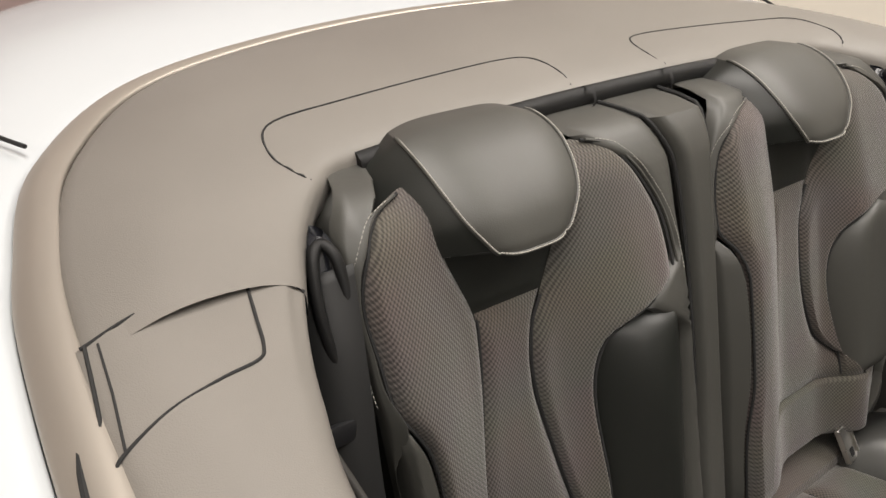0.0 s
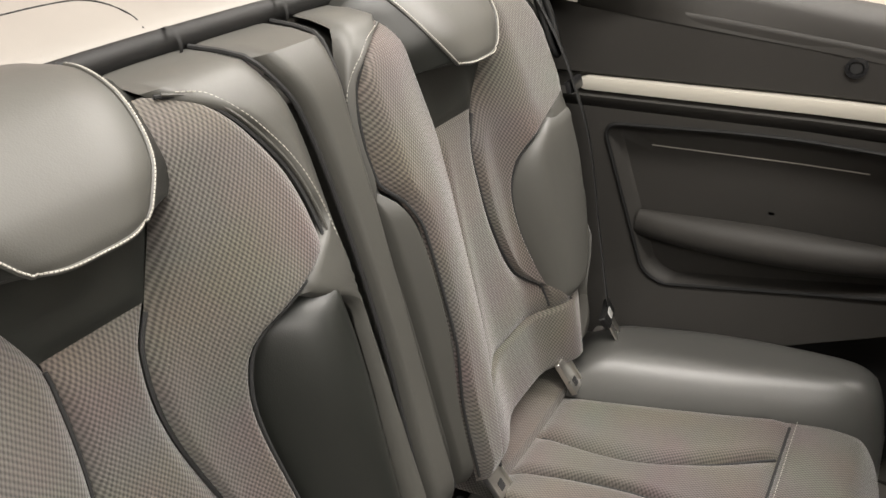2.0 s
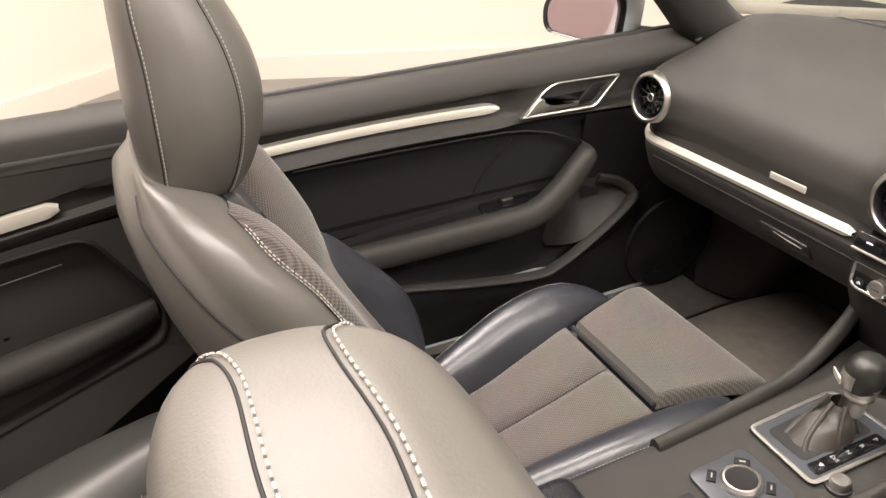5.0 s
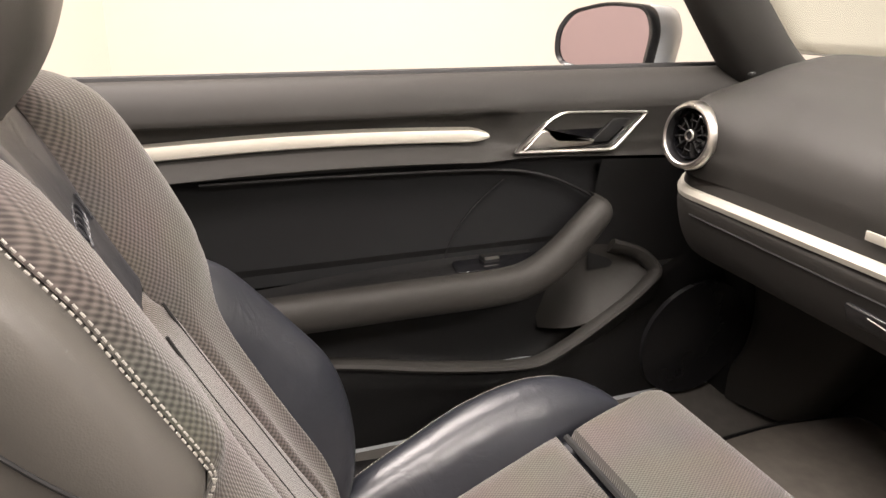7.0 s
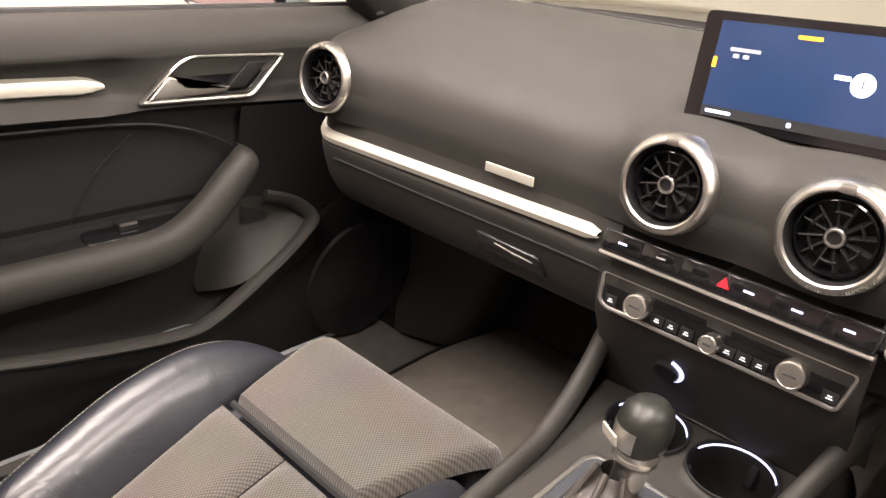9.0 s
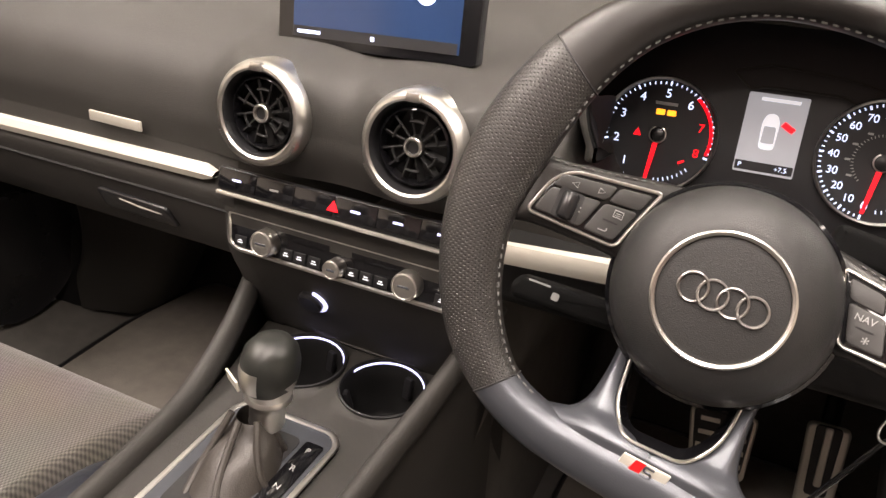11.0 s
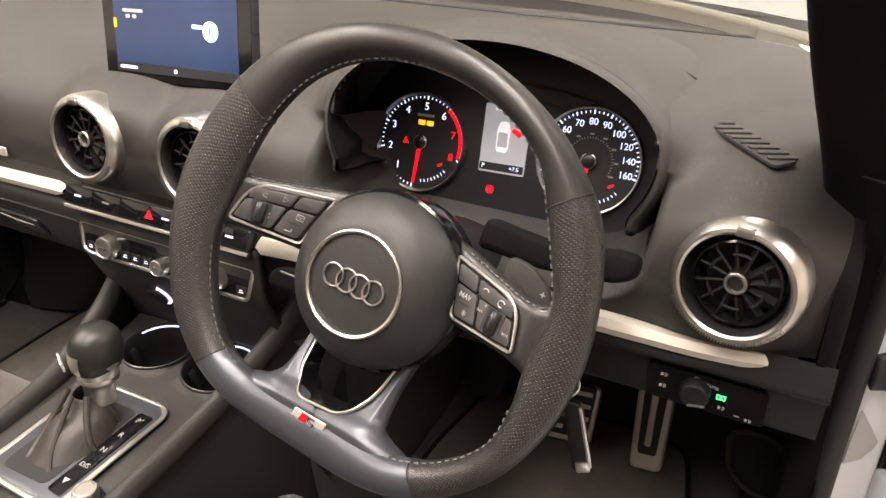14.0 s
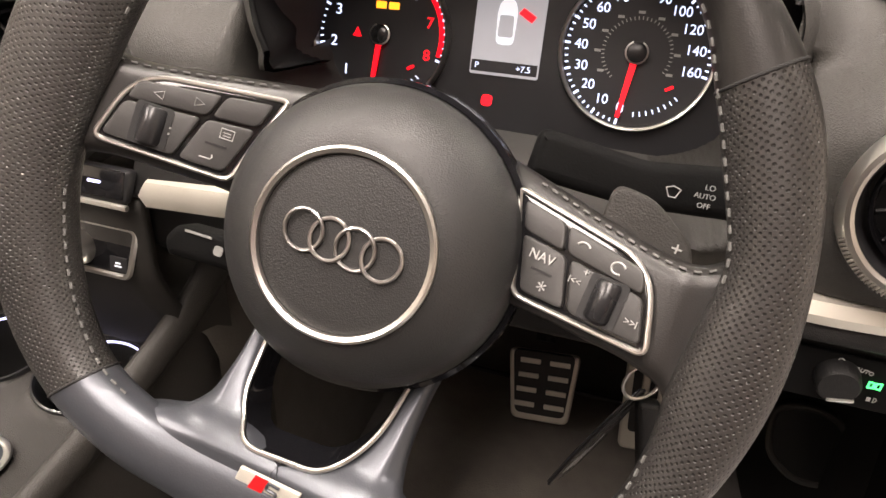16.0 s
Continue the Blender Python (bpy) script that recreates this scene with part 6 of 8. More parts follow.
def switch_mark(points, at, material, name="symbol", closed=False, r=0.0004):
    part(name, tube([(LM @ pose(at[0], at[1], 0.0036) @ Vector((x, y, 0)))[:] for x, y in points], r, 5, closed), material, lights)


for flip in (1, -1):
    switch_mark([(0.0006 * flip, -0.0018), (0.0032 * flip, -0.0022), (0.0032 * flip, 0.0022), (0.0006 * flip, 0.0018)], (0.0135, 0.002), GLOW_GREEN, "lamp_symbol", True, 0.0007)
words("O", 0.0050, LM @ pose(-0.008, 0.0145, 0.0036), SILVER_PRINT, lights, "symbol_off")
words("AUTO", 0.0036, LM @ pose(0.0055, 0.0105, 0.0036, 0, 0, -12), SILVER_PRINT, lights, "symbol_auto")
lamp = [(0.0016 * math.cos(a), 0.0018 * math.sin(a)) for a in np.linspace(-1.5, 1.5, 8)]
for at, turn in (((-0.033, 0.010), 1), ((-0.033, -0.002), 1), ((0.016, -0.0085), 1), ((-0.001, -0.0135), 1), ((0.038, -0.014), 1)):
    switch_mark(lamp, at, SILVER_PRINT, closed=True)
    for k in (-1, 0, 1):
        switch_mark([(-0.0036, 0.0011 * k), (-0.0014, 0.0011 * k)], at, SILVER_PRINT)
switch_mark([(-0.004, 0), (0.0, 0)], (0.030, -0.0125), SILVER_PRINT)


# ---- steering wheel ----
wheel = thing("steering_wheel", "flat-bottomed black leather steering wheel with perforated grips", "steering wheel", (0.357, 0.035, 0.82))


def wheel_frame():
    tilt, roll, yaw = radians(23.5), radians(10), radians(0.5)
    turn = Matrix.Rotation(yaw, 3, "Z")
    x, y = turn @ Vector((1, 0, 0)), turn @ Vector((0, math.sin(tilt), math.cos(tilt)))
    return frame_of((0.361, 0.035, 0.8205), x * math.cos(roll) - y * math.sin(roll), x * math.sin(roll) + y * math.cos(roll))


WM = wheel_frame()


def W(x, y, z=0.0):
    return np.array((WM @ Vector((x, y, z)))[:])


# outer and inner edge of the rim as (angle, radius); the thumb rests swell inwards, the bottom is flat
RIM_OUT = [(-46, 0.1706), (-28, 0.1765), (-11, 0.1783), (0, 0.1797), (16, 0.1815), (35, 0.1868), (50, 0.1862), (68, 0.1857), (90, 0.1872), (109, 0.1900), (129, 0.1922), (148, 0.1905), (165, 0.1880), (181, 0.1850), (200, 0.1803), (214, 0.1768), (228, 0.1695), (242, 0.1600), (253, 0.1518), (266, 0.1475), (278, 0.1495), (289, 0.1560), (304, 0.1660), (314, 0.1706), (332, 0.1765), (349, 0.1783), (360, 0.1797), (376, 0.1815)]
RIM_IN = [(-42, 0.1458), (-26, 0.1530), (-14, 0.1480), (-4, 0.1425), (6, 0.1440), (16, 0.1500), (29, 0.1500), (41, 0.1545), (52, 0.1625), (68, 0.1640), (86, 0.1625), (108, 0.1620), (127, 0.1557), (143, 0.1450), (156, 0.1370), (168, 0.1335), (188, 0.1360), (200, 0.1365), (216, 0.1372), (228, 0.1360), (240, 0.1275), (253, 0.1180), (266, 0.1130), (278, 0.1130), (289, 0.1200), (300, 0.1310), (307, 0.1375), (318, 0.1458), (334, 0.1530), (346, 0.1480), (356, 0.1425), (366, 0.1440), (376, 0.1500)]
RIM_OUT_AT, RIM_IN_AT = ramp(RIM_OUT), ramp(RIM_IN)


def rim_section(deg, sides=40):
    """One ring of the rim at an angle, and its middle."""
    d = deg % 360
    ro, ri = RIM_OUT_AT(d), RIM_IN_AT(d)
    a = radians(deg)
    mid, half = (ro + ri) / 2, (ro - ri) / 2
    low = step((abs(d - 180) < 90) * 0 + max(0.0, 1 - abs(d - 270) / 44))
    hz = 0.0152 - 0.0035 * low
    ring = []
    for k in range(sides):
        b = 2 * math.pi * k / sides
        c, q = math.cos(b), math.sin(b)
        rr = mid + half * math.copysign(abs(c) ** 0.92, c)
        ring.append(W(rr * math.cos(a), rr * math.sin(a), hz * math.copysign(abs(q) ** 0.92, q)))
    return ring, half, hz


def rim_piece(d0, d1, name, material, label, n=90):
    """A stretch of the rim, with its length and girth laid out in metres for the pattern."""
    sides = 40
    bm = bmesh.new()
    uv = bm.loops.layers.uv.new("girth")
    rows, along = [], []
    for i, d in enumerate(np.linspace(d0, d1, n)):
        ring, half, hz = rim_section(d, sides)
        rows.append([bm.verts.new(p) for p in ring])
        along.append(radians(d) * 0.168)
    girth = 2 * math.pi * 0.0165
    for i in range(n - 1):
        for j in range(sides):
            f = bm.faces.new((rows[i][j], rows[i + 1][j], rows[i + 1][(j + 1) % sides], rows[i][(j + 1) % sides]))
            for loop, (ii, jj) in zip(f.loops, ((i, j), (i + 1, j), (i + 1, j + 1), (i, j + 1))):
                loop[uv].uv = (along[ii], girth * jj / sides)
    return part(name, bm, material, wheel, label, sharp=75)


def dotted(name, rgb):
    """Leather pierced with a regular staggered grid of small holes."""
    m, nodes, links, bsdf = shader(name)
    bsdf.inputs["Roughness"].default_value = 0.37
    bsdf.inputs["Specular IOR Level"].default_value = 0.6
    uv = nodes.new("ShaderNodeUVMap")
    uv.uv_map = "girth"
    mp = nodes.new("ShaderNodeMapping")
    mp.inputs["Rotation"].default_value = (0, 0, radians(45))
    mp.inputs["Scale"].default_value = (430, 430, 430)
    links.new(uv.outputs[0], mp.inputs["Vector"])
    vor = nodes.new("ShaderNodeTexVoronoi")
    vor.voronoi_dimensions = "2D"
    vor.inputs["Scale"].default_value, vor.inputs["Randomness"].default_value = 1.0, 0.0
    links.new(mp.outputs[0], vor.inputs["Vector"])
    rng = nodes.new("ShaderNodeMapRange")
    rng.inputs[1].default_value, rng.inputs[2].default_value = 0.13, 0.30
    links.new(vor.outputs["Distance"], rng.inputs[0])
    co = nodes.new("ShaderNodeTexCoord")
    cloud = nodes.new("ShaderNodeTexNoise")
    cloud.inputs["Scale"].default_value, cloud.inputs["Detail"].default_value = 30, 4
    links.new(co.outputs["Object"], cloud.inputs["Vector"])
    tone = nodes.new("ShaderNodeMix")
    tone.data_type = "RGBA"
    tone.inputs[6].default_value, tone.inputs[7].default_value = (*[c * 0.8 for c in rgb], 1), (*[c * 1.25 for c in rgb], 1)
    links.new(cloud.outputs["Fac"], tone.inputs[0])
    mix = nodes.new("ShaderNodeMix")
    mix.data_type = "RGBA"
    mix.inputs[6].default_value = (*[c * 0.15 for c in rgb], 1)
    links.new(rng.outputs[0], mix.inputs[0])
    links.new(tone.outputs[2], mix.inputs[7])
    links.new(mix.outputs[2], bsdf.inputs["Base Color"])
    bump = nodes.new("ShaderNodeBump")
    bump.inputs["Strength"].default_value, bump.inputs["Distance"].default_value = 0.8, 0.0006
    links.new(rng.outputs[0], bump.inputs["Height"])
    links.new(bump.outputs[0], bsdf.inputs["Normal"])
    return m


PERFORATED = dotted("perforated_leather", (0.022, 0.0205, 0.019))
WHEEL_LEATHER = surface("smooth_wheel_leather", (0.017, 0.016, 0.015), 0.36, grain=0.10, grain_size=1500, cells=True)
WHEEL_THREAD = surface("grey_wheel_thread", (0.11, 0.11, 0.105), 0.7)
EMBLEM = surface("satin_emblem_metal", (0.40, 0.39, 0.375), 0.30, 1.0, vary=0.03)
AIRBAG = surface("airbag_plastic", (0.018, 0.0180, 0.0176), 0.48, grain=0.25, grain_size=1300, cells=True)
rim_piece(40.5, 145, "upper_rim", WHEEL_LEATHER, "smooth black leather upper rim")
rim_piece(145, 228, "left_grip", PERFORATED, "perforated black leather grip")
rim_piece(-50, 40.5, "right_grip", PERFORATED, "perforated black leather grip")
rim_piece(228, 310, "bottom_rim", GREY_METAL, "satin grey flat bottom rim")
for d in (40.5, 145, 228, 310):
    ring, _, _ = rim_section(d)
    mid = np.mean(ring, axis=0)
    part("rim_joint", tube([mid + (p - mid) * 1.006 for p in ring], 0.0007, 6, True), SEAM, wheel)


def rim_stitch(d0, d1):
    """Thread along the inner edge, on the driver's side."""
    line = []
    for d in np.linspace(d0, d1, 120):
        ring, half, hz = rim_section(d)
        line.append(ring[18] + (ring[18] - np.mean(ring, axis=0)) * 0.03)
    stitches(line, WHEEL_THREAD, wheel, 0.0007, 0.0062, 0.5)


rim_stitch(14, 160)
rim_stitch(192, 236)
rim_stitch(-58, -12)


def spoke_z(x, y):
    """The face of a side spoke, which climbs from the hub to the rim."""
    return -0.0166 + 0.385 * (min(x, 0.132) - 0.0955) - 0.10 * (y - 0.017) - 0.10 * max(0.0, x - 0.132)


# spokes to each side, climbing from the hub to the rim
spoke_top = ramp([(0.045, 0.052), (0.060, 0.0495), (0.080, 0.0455), (0.105, 0.0405), (0.125, 0.0375), (0.140, 0.039), (0.153, 0.050)])
spoke_low = ramp([(0.045, -0.014), (0.060, -0.011), (0.080, -0.0085), (0.105, -0.0085), (0.130, -0.0095), (0.143, -0.016), (0.153, -0.034)])
for s in (1, -1):
    secs = []
    for x in np.linspace(0.045, 0.152, 34):
        hi, lo = spoke_top(x), spoke_low(x)
        row = [W(s * x, hi - 0.004, spoke_z(x, hi) - 0.022), W(s * x, hi, spoke_z(x, hi) - 0.007)]
        for t in np.linspace(0, 1, 14):
            y = hi - 0.0015 + (lo - hi + 0.003) * t
            edge = min(t, 1 - t) / 0.12
            row.append(W(s * x, y, spoke_z(x, y) - 0.0035 * max(0.0, 1 - edge) ** 2))
        row += [W(s * x, lo, spoke_z(x, lo) - 0.007), W(s * x, lo + 0.004, spoke_z(x, lo) - 0.022)]
        secs.append(row)
    part("side_spoke", sheet(secs, True), WHEEL_LEATHER, wheel, "black leather side spoke", sharp=60)
    stitches([W(s * x, spoke_top(x) - 0.0022, spoke_z(x, spoke_top(x)) - 0.0012) for x in np.linspace(0.066, 0.150, 40)], WHEEL_THREAD, wheel, 0.0006, 0.0058, 0.5)
# hub with its dome
HMX = WM @ pose(0.0015, -0.004, 0)
part("hub", lathe([(0.060, -0.085), (0.0675, -0.055), (0.0705, -0.040), (0.0698, -0.026), (0.0668, -0.0135), (0.0605, -0.0035), (0.052, 0.0035), (0.0455, 0.0070), (0.0425, 0.0080), (0.030, 0.0092), (0.0, 0.0098)], HMX, 72), AIRBAG, wheel, "domed black airbag cover", sharp=60)
part("hub_collar", lathe([(0.070, -0.07), (0.0725, -0.052), (0.0738, -0.040), (0.0730, -0.030), (0.0705, -0.028)], HMX, 60), GLOSS, wheel, "gloss black collar round the hub")
part("hub_ring", lathe([(0.0412, 0.0078), (0.0410, 0.0108), (0.0398, 0.0116), (0.0380, 0.0108), (0.0377, 0.0088)], HMX, 72), CHROME, wheel, "thin satin chrome ring")
for k in range(4):
    cx = 0.0005 + 0.0119 * (k - 1.5)
    part("emblem_ring", tube([(HMX @ Vector((cx + 0.0086 * math.cos(a), 0.0008 + 0.0088 * math.sin(a), 0.0108 + 0.0004 * (-1) ** k * math.sin(a))))[:] for a in np.linspace(0, 2 * math.pi, 40, endpoint=False)], 0.00095, 8, True), EMBLEM, wheel, "bright ring of the hub emblem")
part("cover_print", join(*[slab(rounded([(-0.0022, -0.0012), (0.0022, -0.0012), (0.0022, 0.0012), (-0.0022, 0.0012)], 0.0004), 0.0004, HMX @ pose(-0.0085 + 0.0055 * k, -0.0545, -0.0006, 33, 0, 0), 0) for k in range(4)]), AIRBAG, wheel, "faint embossed lettering under the ring")


# lower spokes round a window
def arm_z(y):
    return 0.0085 - 0.012 * step((y + 0.112) / 0.014) - 0.70 * max(0, y + 0.104)


MIDX = 0.004
window_in = rounded([(-0.039, -0.046), (0.039, -0.046), (0.0345, -0.086), (0.0215, -0.1045), (-0.0205, -0.1065), (-0.0325, -0.092)], [0.006, 0.006, 0.016, 0.016, 0.014, 0.014], 8)
arm_in = ramp([(-0.128, 0.0), (-0.1075, 0.0), (-0.1055, 0.014), (-0.101, 0.0245), (-0.093, 0.0315), (-0.080, 0.0355), (-0.046, 0.0395), (-0.028, 0.041)])
arm_out = ramp([(-0.128, 0.090), (-0.1185, 0.085), (-0.1135, 0.076), (-0.1105, 0.066), (-0.107, 0.0565), (-0.101, 0.0505), (-0.090, 0.0475), (-0.070, 0.0465), (-0.028, 0.050)])
for s in (1, -1):
    rows = []
    for y in np.linspace(-0.127, -0.030, 70):
        x0, x1 = arm_in(y), arm_out(y)
        zt = arm_z(y)
        lip = 0.0025 if x0 > 0.004 else 0.0
        row = [W(MIDX + s * x0, y, zt - 0.014), W(MIDX + s * x0, y, zt - lip)]
        for t in np.linspace(0.0, 1.0, 18):
            x = x0 + lip * 0.8 + (x1 - x0 - lip * 0.8) * t
            row.append(W(MIDX + s * x, y, zt - 0.007 * max(0, (t - 0.55) / 0.45) ** 2 - 0.001 * (1 - t) ** 4))
        row += [W(MIDX + s * (x1 + 0.001), y, zt - 0.014), W(MIDX + s * (x1 - 0.004), y, zt - 0.024)]
        rows.append(row)
    part("lower_spoke", sheet(rows), GREY_METAL, wheel, "satin grey lower spoke", sharp=60)
part("window_edge", tube([W(MIDX + p[0], p[1], arm_z(p[1]) + 0.0006) for p in window_in], 0.0013, 8, True), CHROME, wheel, "bright edge of the spoke window")
part("window_wall", sheet([[W(MIDX + p[0] * k, p[1] * (1 if h > -0.01 else 0.98), arm_z(p[1]) + h) for p in window_in] for h, k in ((0.0, 1.0), (-0.006, 0.95), (-0.022, 0.92))], True), GLOSS, wheel, "gloss black inner wall of the window")
badge = part("spoke_badge", slab(rounded([(-0.0160, -0.0052), (0.0140, -0.0052), (0.0160, 0.0052), (-0.0140, 0.0052)], 0.0008), 0.0016, WM @ pose(0.0035, -0.1175, 0.0084, 8, 0, 0), 0.0005), ALU, wheel, "small silver badge with red flash")
part("red_flash", slab([(-0.0090, -0.0046), (-0.0020, -0.0046), (0.0005, 0.0046), (-0.0060, 0.0046)], 0.0006, WM @ pose(0.0035, -0.1175, 0.0099, 8, 0, 0), 0), RED, badge)
part("grey_mark", tube([(WM @ pose(0.0035, -0.1175, 0.0104, 8, 0, 0) @ Vector((x, y, 0)))[:] for x, y in smooth_line([(0.0062, 0.0030), (0.0010, 0.0032), (0.0006, 0.0004), (0.0048, -0.0002), (0.0044, -0.0032), (-0.0012, -0.0032)], 20)], 0.0008, 6), GREY_METAL, badge)


def pod(s):
    """A switch pod of four keys; across runs from the hub outwards, mirrored on the other side."""
    base = WM @ pose(s * 0.0955, 0.0170, -0.0190) @ pose(0, 0, 0, 0, -s * 21, 0) @ pose(0, 0, 0, -5.7, 0, 0)

    def spot(x, y):
        return np.array([s * x, y])

    corners = [spot(0.0395, -0.0190), spot(0.0285, 0.0145), spot(-0.0395, 0.0240), spot(-0.0300, 0.0010), spot(-0.0235, -0.0200)]
    out = rounded(corners, [0.005, 0.020, 0.004, 0.03, 0.005], 8)
    turn = -1 if s > 0 else 1
    p = part("button_pod", slab(out[::turn], 0.005, base, 0.002), GLOSS, wheel, "gloss black switch pod with a bright edge")
    part("pod_edge", tube([(base @ Vector((q[0], q[1], 0.0050)))[:] for q in out], 0.0013, 8, True), CHROME, p, "bright edge")

    def q(a, b):
        lo = spot(-0.0205, -0.0172) * (1 - a) + spot(0.0368, -0.0165) * a
        hi = spot(-0.0345, 0.0205) * (1 - a) + spot(0.0268, 0.0118) * a
        return lo * (1 - b) + hi * b

    def key(a0, b0, a1, b1, name="switch_key", h=0.0022):
        o = rounded([q(a0, b0), q(a1, b0), q(a1, b1), q(a0, b1)], 0.003, 4)
        return part(name, slab(o[::turn], h, base @ pose(0, 0, 0.005), 0.0008), KEY, p)

    def mark(text, a, b, size, parent):
        x, y = q(a, b)
        words(text, size, base @ pose(x, y, 0.0076), SILVER_PRINT, parent, "key_symbol")

    k1 = key(0.01, 0.66, 0.36, 0.99)
    k2 = key(0.39, 0.66, 0.99, 0.99)
    k3 = key(0.01, 0.01, 0.38, 0.62)
    k4 = key(0.42, 0.01, 0.99, 0.62)
    cx, cy = q(0.70, 0.33)
    part("roller_well", slab(rounded([(-0.0085, -0.0098), (0.0085, -0.0098), (0.0085, 0.0098), (-0.0085, 0.0098)], 0.002), 0.0005, base @ pose(cx, cy, 0.0071), 0), SEAM, k4)
    r = part("roller", lathe([(0.0, -0.0085), (0.0048, -0.0085), (0.0058, -0.007), (0.0058, 0.007), (0.0048, 0.0085), (0.0, 0.0085)], base @ pose(cx, cy, 0.0062) @ pose(0, 0, 0, 90, 0, 0), 24), TRIM_SMOOTH, p, "ribbed thumb roller")
    x3, y3 = q(0.19, 0.31)
    part("key_dash", slab([(-0.005, -0.0005), (0.005, -0.0005), (0.005, 0.0005), (-0.005, 0.0005)], 0.0003, base @ pose(x3, y3, 0.0073), 0), SEAM, k3)
    if s > 0:
        mark("NAV", 0.19, 0.47, 0.0060, k3)
        mark("*", 0.19, 0.10, 0.0100, k3)
        for a in (0.52, 0.80):
            x, y = q(a, 0.82)
            part("key_symbol", tube([(base @ Vector((x + 0.0030 * math.cos(w), y + 0.0024 * math.sin(w), 0.0074)))[:] for w in np.linspace(0.4, 5.2 if a > 0.6 else 2.8, 16)], 0.0005, 5), SILVER_PRINT, k2)
        mark("I<<", 0.47, 0.40, 0.0042, k4)
        mark(">>I", 0.92, 0.24, 0.0042, k4)
        mark("+", 0.56, 0.56, 0.0050, k4)
    else:
        for a, d in ((0.50, 1), (0.80, -1)):
            x, y = q(a, 0.82)
            part("key_symbol", tube([(base @ Vector((x + d * u, y + v, 0.0074)))[:] for u, v in ((0.0022, 0), (-0.0022, 0.0019), (-0.0022, -0.0019))], 0.00035, 5, True), SILVER_PRINT, k2)
        x, y = q(0.17, 0.48)
        part("key_symbol", tube([(base @ Vector((x + u, y + v, 0.0074)))[:] for u, v in ((-0.003, -0.0022), (0.003, -0.0022), (0.003, 0.0022), (-0.003, 0.0022))], 0.00035, 5, True), SILVER_PRINT, k3)
        for v in (-0.0009, 0.0005):
            part("key_symbol", box((0.0034, 0.0004, 0.0004), base @ pose(x, y + v, 0.0075), 0), SILVER_PRINT, k3)
        x, y = q(0.20, 0.13)
        part("key_symbol", tube([(base @ Vector((x + u, y + v, 0.0074)))[:] for u, v in ((-0.003, -0.0005), (0.002, -0.0005), (0.0028, 0.0005), (0.0024, 0.0018))], 0.0004, 5), SILVER_PRINT, k3)
        mark(":", 0.56, 0.34, 0.0080, k4)


KEY = surface("matt_key_plastic", (0.030, 0.029, 0.028), 0.5, grain=0.1)
pod(1)
pod(-1)

# column, stalks and paddles
column = thing("steering_column", "black steering column cowl with stalks", "steering column", (0.357, 0.15, 0.78))
part("cowl", loft([[W(-0.05, 0.03, -z), W(-0.058, -0.03, -z), W(0, -0.062, -z), W(0.058, -0.03, -z), W(0.05, 0.03, -z), W(0, 0.045, -z)] for z in (0.075, 0.12, 0.18, 0.26)], 16, 36, True), TRIM, column, "black column cowl")
sr = part("wiper_stalk", slab(rounded([(0.050, 0.044), (0.105, 0.047), (0.165, 0.060), (0.178, 0.069), (0.176, 0.086), (0.160, 0.086), (0.105, 0.071), (0.050, 0.070)], 0.006), 0.020, WM @ pose(0, 0, -0.100), 0.006), PILLAR, column, "black wiper stalk with printed symbols", sharp=50)
part("stalk_roller", box((0.006, 0.012, 0.004), WM @ pose(0.151, 0.067, -0.0795, 0, 0, 10), 0.001), SEAM, sr)
words("LO", 0.0038, WM @ pose(0.137, 0.0685, -0.0798, 0, 0, 8), SILVER_PRINT, sr)
words("AUTO", 0.0036, WM @ pose(0.136, 0.0640, -0.0798, 0, 0, 8), SILVER_PRINT, sr)
words("OFF", 0.0036, WM @ pose(0.137, 0.0595, -0.0798, 0, 0, 8), SILVER_PRINT, sr)
part("wiper_symbol", tube([(WM @ pose(0.1215, 0.0610, -0.0796, 0, 0, 8) @ Vector((x, y, 0)))[:] for x, y in ((-0.0035, 0.0018), (0.0, 0.0030), (0.0035, 0.0018), (0.0016, -0.0024), (-0.0016, -0.0024))], 0.0004, 5, True), SILVER_PRINT, sr)
sl = part("indicator_stalk", slab(rounded([(-0.050, -0.066), (-0.100, -0.071), (-0.140, -0.0755), (-0.1445, -0.066), (-0.139, -0.0555), (-0.100, -0.0505), (-0.050, -0.044)], 0.004), 0.020, WM @ pose(0, 0, -0.120), 0.005), PILLAR, column, "black indicator stalk with printed symbols", sharp=50)
part("stalk_symbol", slab(rounded([(-0.003, -0.003), (0.003, -0.003), (0.003, 0.003), (-0.003, 0.003)], 0.002), 0.0005, WM @ pose(-0.1066, -0.0605, -0.0998), 0), SILVER_PRINT, sl)
part("stalk_print", slab([(-0.009, -0.0007), (0.009, -0.0007), (0.009, 0.0007), (-0.009, 0.0007)], 0.0005, WM @ pose(-0.122, -0.0555, -0.0998, 0, 0, 5), 0), SILVER_PRINT, sl)
for s in (1, -1):
    o = rounded([(s * 0.095, 0.030), (s * 0.113, 0.029), (s * 0.134, 0.016), (s * 0.139, 0.002), (s * 0.120, 0.000), (s * 0.095, 0.008)], 0.006, 5)
    if s > 0:
        o = o[::-1]
    pd = part("shift_paddle", slab(o + np.array([0, 0.012 if s < 0 else 0.027]), 0.006, WM @ pose(0, 0, -0.036), 0.002), SOFT, column, "grey gearshift paddle")
    if s > 0:
        words("+", 0.009, WM @ pose(0.1285, 0.039, -0.0297), SILVER_PRINT, pd)


